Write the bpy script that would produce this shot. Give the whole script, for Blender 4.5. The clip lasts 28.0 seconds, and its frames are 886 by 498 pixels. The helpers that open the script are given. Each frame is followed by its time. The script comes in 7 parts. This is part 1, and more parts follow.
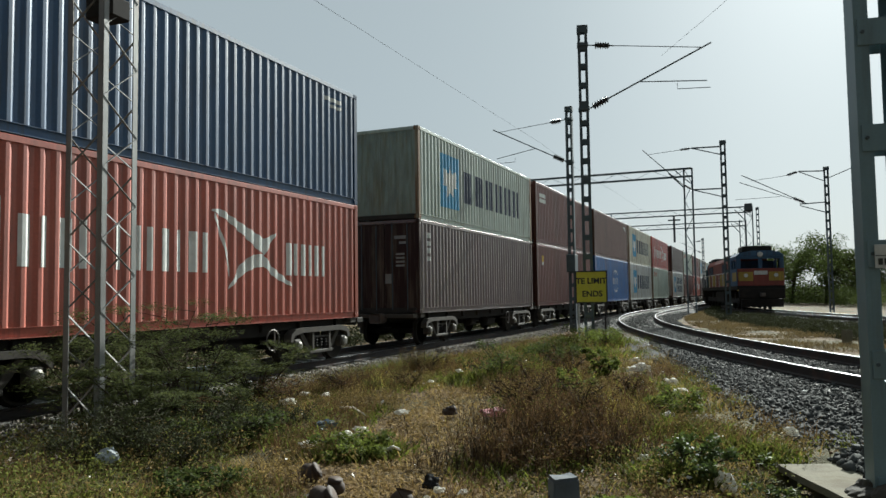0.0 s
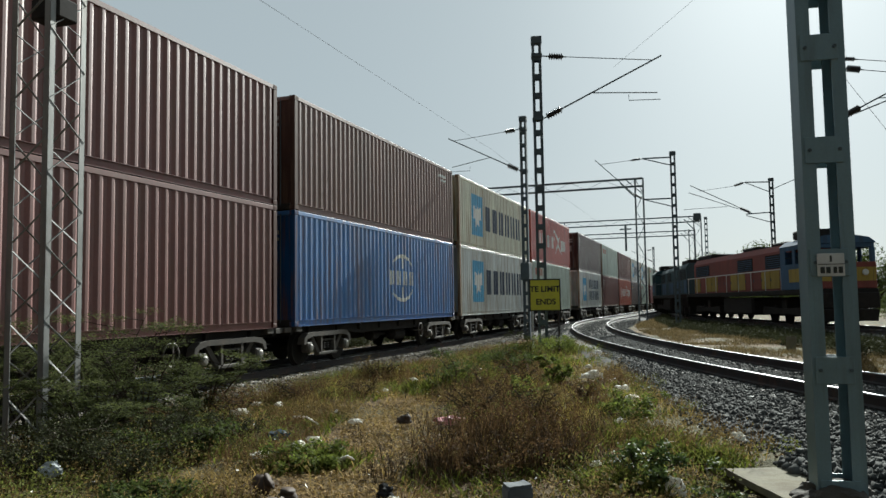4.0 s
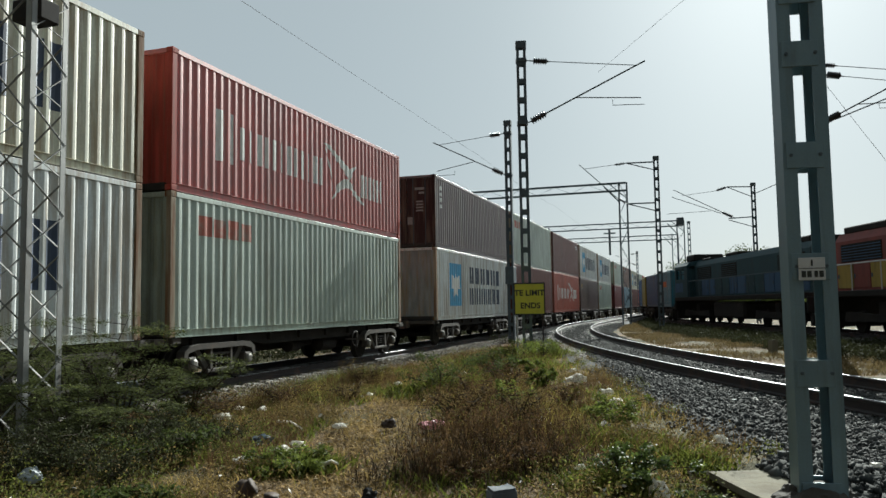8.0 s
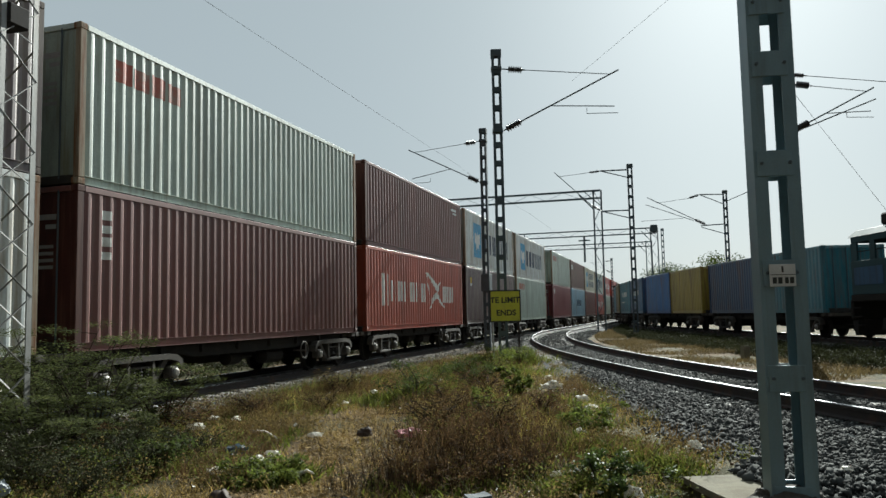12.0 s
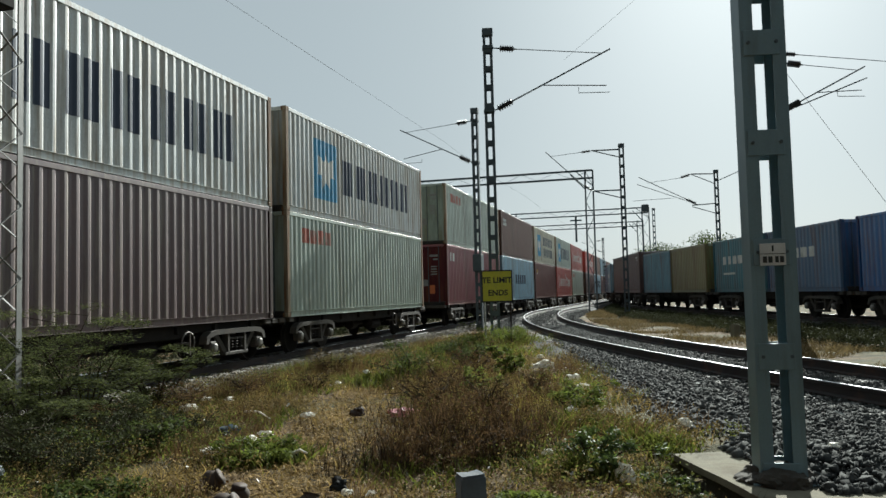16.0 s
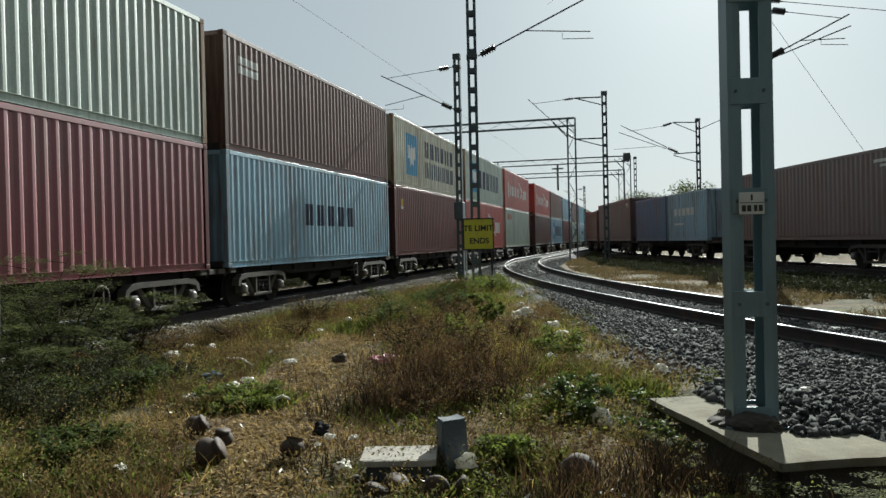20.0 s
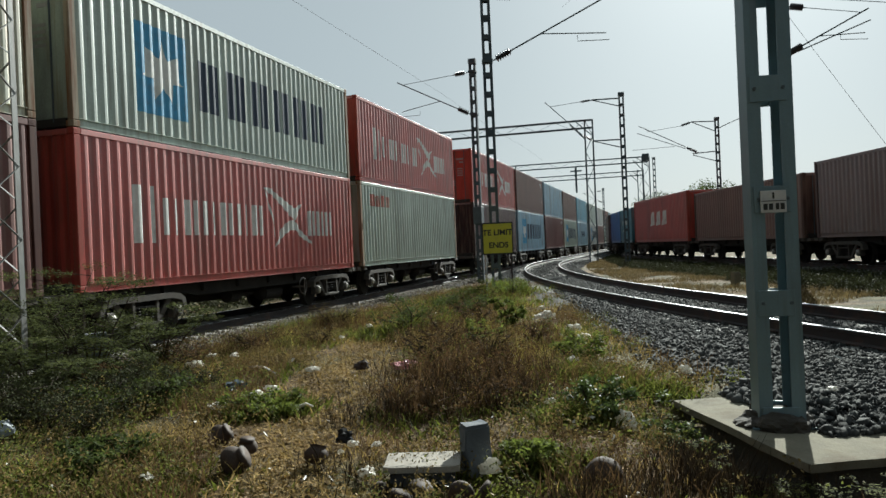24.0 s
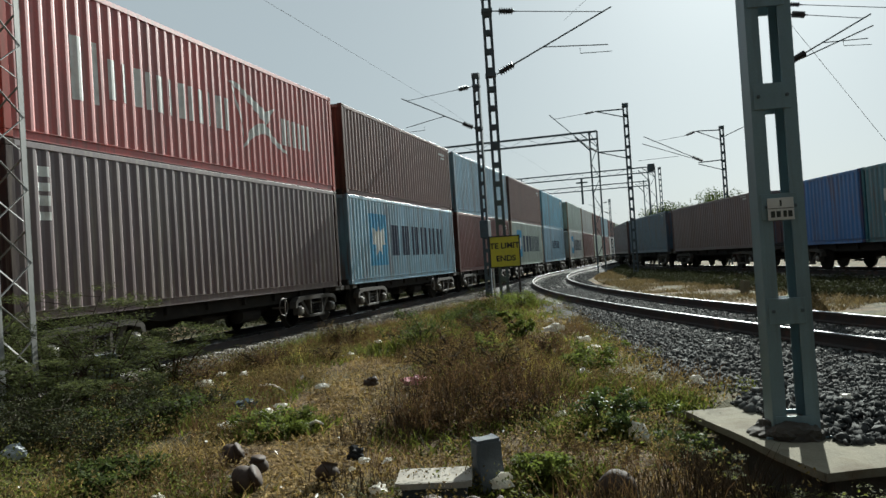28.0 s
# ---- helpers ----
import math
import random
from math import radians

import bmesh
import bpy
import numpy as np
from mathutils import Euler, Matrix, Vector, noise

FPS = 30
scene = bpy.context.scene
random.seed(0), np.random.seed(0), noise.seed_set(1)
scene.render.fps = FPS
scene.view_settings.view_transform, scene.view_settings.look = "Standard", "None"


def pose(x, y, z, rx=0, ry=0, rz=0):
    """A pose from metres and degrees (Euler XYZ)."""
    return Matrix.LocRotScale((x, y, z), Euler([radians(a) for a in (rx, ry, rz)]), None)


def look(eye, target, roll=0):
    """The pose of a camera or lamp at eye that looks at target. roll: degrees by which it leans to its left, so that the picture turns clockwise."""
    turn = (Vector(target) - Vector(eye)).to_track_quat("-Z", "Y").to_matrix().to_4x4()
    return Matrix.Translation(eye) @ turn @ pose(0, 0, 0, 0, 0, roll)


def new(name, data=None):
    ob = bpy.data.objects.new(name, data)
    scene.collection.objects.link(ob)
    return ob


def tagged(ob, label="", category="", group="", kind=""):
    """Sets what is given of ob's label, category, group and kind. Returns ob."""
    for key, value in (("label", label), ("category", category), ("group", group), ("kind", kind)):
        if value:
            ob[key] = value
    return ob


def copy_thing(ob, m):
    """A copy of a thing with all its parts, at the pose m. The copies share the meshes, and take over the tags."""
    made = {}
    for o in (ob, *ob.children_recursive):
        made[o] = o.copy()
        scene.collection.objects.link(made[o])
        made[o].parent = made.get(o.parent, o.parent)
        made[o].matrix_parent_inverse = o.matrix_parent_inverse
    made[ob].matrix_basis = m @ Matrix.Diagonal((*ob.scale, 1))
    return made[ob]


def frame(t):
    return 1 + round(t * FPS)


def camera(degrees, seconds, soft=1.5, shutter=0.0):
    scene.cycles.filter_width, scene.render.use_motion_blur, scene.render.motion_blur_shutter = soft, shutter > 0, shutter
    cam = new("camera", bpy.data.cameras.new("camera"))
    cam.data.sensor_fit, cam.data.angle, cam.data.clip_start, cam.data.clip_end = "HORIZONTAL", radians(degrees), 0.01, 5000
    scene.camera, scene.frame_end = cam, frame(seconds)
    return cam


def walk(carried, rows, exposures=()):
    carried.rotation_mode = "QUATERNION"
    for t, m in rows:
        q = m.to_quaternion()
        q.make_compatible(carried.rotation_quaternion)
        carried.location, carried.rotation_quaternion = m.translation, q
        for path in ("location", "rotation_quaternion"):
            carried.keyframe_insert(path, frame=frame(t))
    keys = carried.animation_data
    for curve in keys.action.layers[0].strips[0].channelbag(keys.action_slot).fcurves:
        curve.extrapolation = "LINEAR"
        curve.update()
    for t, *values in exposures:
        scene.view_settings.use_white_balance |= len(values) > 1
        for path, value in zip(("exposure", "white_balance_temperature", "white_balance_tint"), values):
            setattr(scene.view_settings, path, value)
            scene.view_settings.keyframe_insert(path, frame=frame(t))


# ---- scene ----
cam = camera(60.3, 28.0)
PATH = [
    (0, pose(0, 0, 1.52, 93.50, 0.80, -0.00)),
    (0.5, pose(0, 0, 1.52, 93.56, 0.68, 0.33)),
    (1, pose(0, 0, 1.52, 93.94, 0.70, -0.01)),
    (1.5, pose(0, 0, 1.52, 93.58, 0.58, -0.59)),
    (2, pose(0, 0, 1.52, 93.84, 0.43, -0.74)),
    (2.5, pose(0, 0, 1.52, 93.84, 0.65, -0.69)),
    (3, pose(0, 0, 1.52, 94.03, 0.82, -0.58)),
    (3.5, pose(0, 0, 1.52, 93.75, 0.71, -1.63)),
    (4, pose(0, 0, 1.52, 94.06, 0.88, -3.39)),
    (4.5, pose(0, 0, 1.52, 93.85, 0.76, -3.50)),
    (6.5, pose(0, 0, 1.52, 94.41, 1.83, -2.33)),
    (7, pose(0, 0, 1.52, 94.10, 1.59, -2.98)),
    (7.5, pose(0, 0, 1.52, 94.11, 0.98, -4.55)),
    (8, pose(0, 0, 1.52, 94.33, 0.90, -4.54)),
    (8.5, pose(0, 0, 1.52, 94.39, 0.73, -4.64)),
    (9, pose(0, 0, 1.52, 94.41, 0.19, -5.28)),
    (9.5, pose(0, 0, 1.52, 95.21, 0.57, -4.96)),
    (10, pose(0, 0, 1.52, 95.03, 0.50, -5.21)),
    (10.5, pose(0, 0, 1.52, 94.96, 0.25, -5.57)),
    (11, pose(0, 0, 1.52, 94.70, 1.04, -6.08)),
    (11.5, pose(0, 0, 1.52, 94.66, 0.77, -6.14)),
    (12, pose(0, 0, 1.52, 94.86, 1.17, -6.34)),
    (12.5, pose(0, 0, 1.52, 94.85, 1.26, -7.06)),
    (14.5, pose(0, 0, 1.52, 94.49, -0.56, -8.17)),
    (15, pose(0, 0, 1.52, 94.77, -0.41, -8.35)),
    (15.5, pose(0, 0, 1.52, 94.19, 0.78, -7.51)),
    (16, pose(0, 0, 1.52, 93.37, 1.41, -6.94)),
    (16.5, pose(0, 0, 1.52, 93.38, 1.12, -6.55)),
    (17, pose(0, 0, 1.52, 93.06, 0.72, -6.20)),
    (17.5, pose(0, 0, 1.52, 92.78, 0.20, -5.73)),
    (18, pose(0, 0, 1.52, 92.05, 0.67, -5.59)),
    (18.5, pose(0, 0, 1.52, 91.33, 0.79, -6.06)),
    (19, pose(0, 0, 1.52, 90.86, 0.91, -5.44)),
    (19.5, pose(0, 0, 1.52, 90.92, 0.80, -5.65)),
    (20, pose(0, 0, 1.52, 89.43, 1.31, -8.33)),
    (20.5, pose(0, 0, 1.52, 89.37, 0.93, -7.14)),
    (22.5, pose(0, 0, 1.52, 89.27, 2.30, -8.69)),
    (23, pose(0, 0, 1.52, 89.95, 1.24, -7.26)),
    (23.5, pose(0, 0, 1.52, 89.82, 1.52, -7.51)),
    (24, pose(0, 0, 1.52, 89.87, 2.49, -6.88)),
    (24.5, pose(0, 0, 1.52, 89.53, 2.25, -6.28)),
    (25, pose(0, 0, 1.52, 89.68, 2.33, -6.01)),
    (25.5, pose(0, 0, 1.52, 89.23, 2.14, -6.38)),
    (26, pose(0, 0, 1.52, 89.69, 2.30, -6.51)),
    (26.5, pose(0, 0, 1.52, 89.81, 2.73, -6.84)),
    (27, pose(0, 0, 1.52, 90.12, 3.14, -6.86)),
    (27.5, pose(0, 0, 1.52, 90.06, 2.96, -6.66)),
    (28, pose(0, 0, 1.52, 90.98, 3.66, -6.32)),
]
walk(cam, PATH, [(0, 1.0, 5800, 1), (28, 1.0, 5800, 1)])


# ---------------------------------------------------------------- world and light
def sky_and_sun():
    w = bpy.data.worlds.new("world")
    scene.world = w
    w.use_nodes = True
    nt = w.node_tree
    nt.nodes.clear()
    out = nt.nodes.new("ShaderNodeOutputWorld")
    bg = nt.nodes.new("ShaderNodeBackground")
    sky = nt.nodes.new("ShaderNodeTexSky")
    sky.sky_type = "NISHITA"
    sky.sun_disc = False
    sky.sun_elevation = radians(SUN_EL)
    sky.sun_rotation = radians(SUN_AZ)
    sky.air_density, sky.dust_density, sky.ozone_density = 1.0, 2.5, 2.0
    sky.altitude = 200
    soft = nt.nodes.new("ShaderNodeHueSaturation")
    soft.inputs["Saturation"].default_value = 0.5
    nt.links.new(sky.outputs[0], soft.inputs["Color"])
    nt.links.new(soft.outputs[0], bg.inputs[0])
    bg.inputs[1].default_value = SKY_POWER
    # even white haze in front of the blue
    haze = nt.nodes.new("ShaderNodeBackground")
    # forward-scattering haze: brightest round the sun's side, thinning out smoothly away from it
    co = nt.nodes.new("ShaderNodeTexCoord")
    dot = nt.nodes.new("ShaderNodeVectorMath")
    dot.operation = "DOT_PRODUCT"
    dot.inputs[1].default_value = (math.sin(radians(SUN_AZ)), math.cos(radians(SUN_AZ)), 0.25)
    fall = nt.nodes.new("ShaderNodeMapRange")
    fall.interpolation_type = "SMOOTHSTEP"
    fall.inputs["From Min"].default_value, fall.inputs["From Max"].default_value = -0.7, 0.6
    fall.inputs["To Min"].default_value, fall.inputs["To Max"].default_value = 0.28, 1.0
    tint = nt.nodes.new("ShaderNodeMix")
    tint.data_type, tint.blend_type = "RGBA", "MULTIPLY"
    tint.inputs["Factor"].default_value = 1.0
    tint.inputs["A"].default_value = (*HAZE, 1)
    nt.links.new(co.outputs["Generated"], dot.inputs[0])
    nt.links.new(dot.outputs["Value"], fall.inputs["Value"])
    nt.links.new(fall.outputs[0], tint.inputs["B"])
    nt.links.new(tint.outputs["Result"], haze.inputs[0])
    both = nt.nodes.new("ShaderNodeAddShader")
    nt.links.new(bg.outputs[0], both.inputs[0])
    nt.links.new(haze.outputs[0], both.inputs[1])
    nt.links.new(both.outputs[0], out.inputs[0])
    lamp = bpy.data.lights.new("sun", "SUN")
    lamp.energy, lamp.angle, lamp.color = SUN_POWER, radians(0.6), (1.0, 0.93, 0.82)
    ob = new("sun", lamp)
    a, e = radians(SUN_AZ), radians(SUN_EL)
    ob.matrix_world = look((math.sin(a) * 60, math.cos(a) * 60, math.tan(e) * 60), (0, 0, 0))


SUN_AZ, SUN_EL, SUN_POWER, SKY_POWER = 29.8, 28.0, 5.0, 0.0081
HAZE = (0.189, 0.197, 0.194)
sky_and_sun()


# ---------------------------------------------------------------- materials
def mat(name, color, rough=0.6, metal=0.0, spread=0.25, scale=6.0, fine=60.0, bump=0.15, dirt=None, dirt_amount=0.0,
        streak=False, spec=0.5, worn=0.0, random_value=0.0, island=0.0, trans=0.0, coat=0.0):
    """A surface with variation at two scales, fine relief and, where asked, stains or vertical streaks of another colour."""
    m = bpy.data.materials.new(name)
    m.use_nodes = True
    nt = m.node_tree
    b = nt.nodes["Principled BSDF"]
    L = nt.links.new

    def node(kind, **kw):
        n = nt.nodes.new(kind)
        for k, v in kw.items():
            n.inputs[k].default_value = v
        return n

    co = node("ShaderNodeTexCoord")
    n1 = node("ShaderNodeTexNoise", Scale=scale, Detail=6.0, Roughness=0.6)
    n2 = node("ShaderNodeTexNoise", Scale=fine, Detail=4.0)
    if streak:
        # weather runs down: stretch the broad variation upright
        run = node("ShaderNodeMapping")
        run.inputs["Scale"].default_value = (1.6, 1.6, 0.45)
        L(co.outputs["Object"], run.inputs["Vector"])
        L(run.outputs[0], n1.inputs["Vector"])
    else:
        L(co.outputs["Object"], n1.inputs["Vector"])
    L(co.outputs["Object"], n2.inputs["Vector"])
    mixn = nt.nodes.new("ShaderNodeMath")
    mixn.operation = "MULTIPLY_ADD"
    mixn.inputs[1].default_value = 0.4
    L(n2.outputs[0], mixn.inputs[0])
    L(n1.outputs[0], mixn.inputs[2])
    ramp = nt.nodes.new("ShaderNodeMapRange")
    ramp.inputs["From Min"].default_value, ramp.inputs["From Max"].default_value = 0.4, 1.0
    ramp.inputs["To Min"].default_value, ramp.inputs["To Max"].default_value = 1 - spread, 1 + spread
    L(mixn.outputs[0], ramp.inputs["Value"])
    col = nt.nodes.new("ShaderNodeMix")
    col.data_type, col.blend_type = "RGBA", "MULTIPLY"
    col.inputs["Factor"].default_value = 1.0
    col.inputs["A"].default_value = (*color, 1)
    L(ramp.outputs[0], col.inputs["B"])
    last = col.outputs["Result"]
    if random_value or island:
        hsv = nt.nodes.new("ShaderNodeHueSaturation")
        r = nt.nodes.new("ShaderNodeNewGeometry" if island else "ShaderNodeObjectInfo")
        rr = nt.nodes.new("ShaderNodeMapRange")
        k = island or random_value
        rr.inputs["To Min"].default_value, rr.inputs["To Max"].default_value = 1 - k, 1 + k
        L(r.outputs["Random Per Island" if island else "Random"], rr.inputs["Value"])
        L(rr.outputs[0], hsv.inputs["Value"])
        L(last, hsv.inputs["Color"])
        last = hsv.outputs[0]
    if dirt is not None:
        mp = node("ShaderNodeMapping")
        mp.inputs["Scale"].default_value = (5.0, 5.0, 0.35) if streak else (1.3, 1.3, 1.3)
        L(co.outputs["Object"], mp.inputs["Vector"])
        n3 = node("ShaderNodeTexNoise", Scale=1.6, Detail=8.0, Roughness=0.65)
        L(mp.outputs[0], n3.inputs["Vector"])
        rm = nt.nodes.new("ShaderNodeMapRange")
        rm.inputs["From Min"].default_value, rm.inputs["From Max"].default_value = 0.52 - worn, 0.72 - worn
        rm.inputs["To Max"].default_value = dirt_amount
        L(n3.outputs[0], rm.inputs["Value"])
        md = nt.nodes.new("ShaderNodeMix")
        md.data_type = "RGBA"
        L(rm.outputs[0], md.inputs["Factor"])
        L(last, md.inputs["A"])
        md.inputs["B"].default_value = (*dirt, 1)
        last = md.outputs["Result"]
    L(last, b.inputs["Base Color"])
    rg = nt.nodes.new("ShaderNodeMapRange")
    rg.inputs["To Min"].default_value, rg.inputs["To Max"].default_value = max(0.03, rough - 0.12), min(1, rough + 0.12)
    L(n1.outputs[0], rg.inputs["Value"])
    L(rg.outputs[0], b.inputs["Roughness"])
    b.inputs["Metallic"].default_value = metal
    b.inputs["Specular IOR Level"].default_value = spec
    b.inputs["Coat Weight"].default_value, b.inputs["Coat Roughness"].default_value = coat, 0.30
    if bump:
        bp = nt.nodes.new("ShaderNodeBump")
        bp.inputs["Strength"].default_value = bump
        bp.inputs["Distance"].default_value = 0.02
        L(mixn.outputs[0], bp.inputs["Height"])
        L(bp.outputs[0], b.inputs["Normal"])
    if trans:
        tr = nt.nodes.new("ShaderNodeBsdfTranslucent")
        L(last, tr.inputs["Color"])
        mx = nt.nodes.new("ShaderNodeMixShader")
        mx.inputs[0].default_value = trans
        L(b.outputs[0], mx.inputs[1])
        L(tr.outputs[0], mx.inputs[2])
        L(mx.outputs[0], nt.nodes["Material Output"].inputs["Surface"])
    return m


RUST, DUST = (0.16, 0.07, 0.035), (0.22, 0.18, 0.13)
PAINT = {
    "navy": (0.018, 0.062, 0.145), "red": (0.40, 0.062, 0.045), "crimson": (0.20, 0.030, 0.040), "orange_red": (0.36, 0.080, 0.045),
    "brown": (0.135, 0.043, 0.034), "dark_brown": (0.085, 0.042, 0.04), "grey_brown": (0.165, 0.088, 0.070), "blue": (0.02, 0.13, 0.38),
    "pale_grey": (0.50, 0.53, 0.52), "grey_green": (0.36, 0.42, 0.36), "cream_grey": (0.50, 0.50, 0.38), "sky_blue": (0.24, 0.40, 0.50),
    "cyan": (0.10, 0.35, 0.48), "yellow": (0.40, 0.30, 0.05), "dark_green": (0.015, 0.050, 0.034),
    "dull_blue": (0.02, 0.065, 0.15),
    # from slate_blue on: far-train paints, paled so the colour carries the distance haze
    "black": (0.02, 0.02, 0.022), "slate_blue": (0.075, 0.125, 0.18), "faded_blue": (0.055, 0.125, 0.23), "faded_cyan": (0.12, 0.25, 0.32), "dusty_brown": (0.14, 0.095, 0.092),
    "olive_yellow": (0.24, 0.21, 0.09), "teal": (0.05, 0.19, 0.24),
}
STAIN = {"brown": (0.16, 0.085, 0.06), "navy": (0.045, 0.055, 0.075), "grey_brown": (0.20, 0.13, 0.09), "red": (0.22, 0.075, 0.05), "orange_red": (0.22, 0.075, 0.05), "dark_brown": DUST, "pale_grey": (0.26, 0.19, 0.10), "cream_grey": (0.27, 0.17, 0.06), "grey_green": (0.20, 0.19, 0.12)}
# paints that have lost their gloss
DULL = ("brown", "grey_brown", "navy", "orange_red")
# how far the ends and doors are darkened, their shade put into the colour
SHADED_ENDS = {"dark_brown": 0.4, "pale_grey": 0.5, "grey_brown": 0.45, "brown": 0.45, "blue": 0.5, "red": 0.9, "crimson": 0.35, "grey_green": 0.8}
MAT = {}
for _k, _c in PAINT.items():
    MAT[_k] = mat("paint_" + _k, tuple(min(0.8, 1.12 * c + 0.016) for c in _c), 0.5, 0.0, 0.34, 0.8, 25.0, 0.12, STAIN.get(_k, RUST), 0.75, True, spec=0.55 if _k in DULL else 1.0, coat=0.22 if _k in DULL else 0.45, worn=0.085 if _k in ("pale_grey", "cream_grey") else 0.04)
    # stained copy for ends, doors and posts, with their shade in the colour
    MAT["worn_" + _k] = mat("worn_paint_" + _k, tuple(min(0.8, SHADED_ENDS.get(_k, 0.7) * c) for c in _c), 0.65, 0.0, 0.34, 2.5, 40.0, 0.12, STAIN.get(_k, RUST), 0.85 if sum(_c) > 0.5 else 0.45, True, spec=0.22, worn=0.06)
MAT["rusty_paint"] = mat("rusty_pale_paint", (0.30, 0.27, 0.20), 0.75, 0.0, 0.34, 3.0, 40.0, 0.2, (0.17, 0.075, 0.03), 0.95, True, spec=0.2, worn=0.12)
MAT["grey_decal"] = mat("faded_decal", (0.26, 0.26, 0.25), 0.7, spread=0.2, dirt=DUST, dirt_amount=0.6, bump=0.03)
MAT["white_decal"] = mat("white_decal", (0.72, 0.72, 0.68), 0.5, spread=0.15, dirt=DUST, dirt_amount=0.5, bump=0.03)
MAT["navy_decal"] = mat("navy_decal", (0.03, 0.045, 0.08), 0.5, spread=0.2, bump=0.03)
MAT["blue_decal"] = mat("blue_decal", (0.09, 0.33, 0.55), 0.5, spread=0.2, dirt=DUST, dirt_amount=0.4, bump=0.03)
MAT["faded_red_decal"] = mat("faded_red_decal", (0.46, 0.15, 0.11), 0.6, spread=0.3, scale=3.0, bump=0.03, dirt=(0.36, 0.37, 0.31), dirt_amount=0.75, worn=0.06)
MAT["orange_decal"] = mat("orange_decal", (0.60, 0.16, 0.05), 0.5, spread=0.2, bump=0.03)
MAT["yellow_decal"] = mat("yellow_decal", (0.65, 0.42, 0.04), 0.5, spread=0.2, bump=0.03)
MAT["casting"] = mat("casting", (0.10, 0.085, 0.075), 0.6, 0.3, 0.3, 8, 60, 0.2, RUST, 0.6)
MAT["wagon"] = mat("wagon", (0.022, 0.019, 0.017), 0.85, 0.0, 0.3, 3, 40, 0.2, (0.04, 0.032, 0.025), 0.7, spec=0.2)
MAT["bogie"] = mat("bogie", (0.060, 0.051, 0.041), 0.85, 0.0, 0.35, 5, 50, 0.25, (0.10, 0.075, 0.055), 0.8)
MAT["wheel"] = mat("wheel", (0.022, 0.019, 0.016), 0.85, 0.0, 0.2, 6, 40, 0.05, spec=0.2)
MAT["axle_cap"] = mat("axle_cap", (0.24, 0.225, 0.20), 0.45, 0.4, 0.25, 8, 60, 0.1)
MAT["galv"] = mat("galvanised_steel", (0.085, 0.105, 0.118), 0.8, 0.0, 0.2, 4, 50, 0.06, (0.08, 0.09, 0.09), 0.5, spec=0.2)
MAT["galv_near"] = mat("painted_mast_steel", (0.165, 0.235, 0.26), 0.5, 0.2, 0.18, 3, 60, 0.08, (0.10, 0.12, 0.12), 0.6, True)
MAT["lattice"] = mat("weathered_lattice_steel", (0.25, 0.25, 0.24), 0.55, 0.4, 0.25, 5, 50, 0.1, RUST, 0.4, True)
MAT["ceramic"] = mat("brown_ceramic", (0.045, 0.040, 0.040), 0.4, spread=0.2, bump=0.0)
MAT["wire"] = mat("wire", (0.09, 0.09, 0.09), 0.95, 0.0, 0.1, bump=0.0, spec=0.0)
MAT["rail_side"] = mat("rail_side", (0.032, 0.026, 0.025), 0.8, 0.0, 0.3, 5, 60, 0.2, RUST, 0.5)
MAT["rail_head"] = mat("rail_head", (0.34, 0.34, 0.34), 0.28, 1.0, 0.08, 3, 30, 0.02)
MAT["sleeper"] = mat("sleeper_concrete", (0.26, 0.25, 0.23), 0.9, spread=0.25, scale=4, bump=0.3, dirt=(0.10, 0.085, 0.07), dirt_amount=0.8)
MAT["stone"] = mat("ballast_stone", (0.062, 0.063, 0.060), 0.95, spec=0.1, spread=0.25, scale=12, fine=90, bump=0.3, island=0.3)
MAT["dusty_stone"] = mat("dusty_stone", (0.13, 0.112, 0.088), 0.95, spread=0.3, scale=12, fine=90, bump=0.3, island=0.5)
MAT["paper"] = mat("paper_scraps", (0.70, 0.67, 0.60), 0.8, spread=0.1, bump=0.0, island=0.25, spec=0.2)
MAT["dull_scrap"] = mat("dull_scraps", (0.30, 0.31, 0.29), 0.8, spread=0.2, bump=0.0, island=0.5, spec=0.2)
MAT["concrete"] = mat("concrete", (0.185, 0.170, 0.125), 0.97, spec=0.1, spread=0.3, scale=4, fine=50, bump=0.5, dirt=(0.11, 0.085, 0.055), dirt_amount=0.85)
MAT["grey_stone"] = mat("grey_stone", (0.095, 0.108, 0.122), 0.9, spread=0.25, scale=5, fine=60, bump=0.4, dirt=(0.10, 0.09, 0.07), dirt_amount=0.6)
MAT["mortar"] = mat("dark_mortar", (0.045, 0.038, 0.028), 0.95, spread=0.4, scale=7, fine=60, bump=0.6)
MAT["clay"] = mat("fired_clay", (0.050, 0.033, 0.023), 0.75, spec=0.3, spread=0.3, scale=8, bump=0.2, dirt=(0.06, 0.045, 0.035), dirt_amount=0.7)
MAT["litter"] = mat("white_plastic", (0.76, 0.73, 0.65), 0.6, spread=0.12, bump=0.15, trans=0.3, dirt=DUST, dirt_amount=0.12)
MAT["grey_plastic"] = mat("grey_plastic", (0.30, 0.33, 0.35), 0.55, spread=0.15, bump=0.15, dirt=DUST, dirt_amount=0.2)
# one dark colour for the end sills of every box
MAT["bitumen"] = mat("bitumen_coat", (0.040, 0.037, 0.033), 0.8, spread=0.3, scale=4, bump=0.15, dirt=(0.09, 0.065, 0.045), dirt_amount=0.6, spec=0.2)
MAT["litter_blue"] = mat("blue_plastic", (0.02, 0.05, 0.08), 0.4, spread=0.2, bump=0.3)
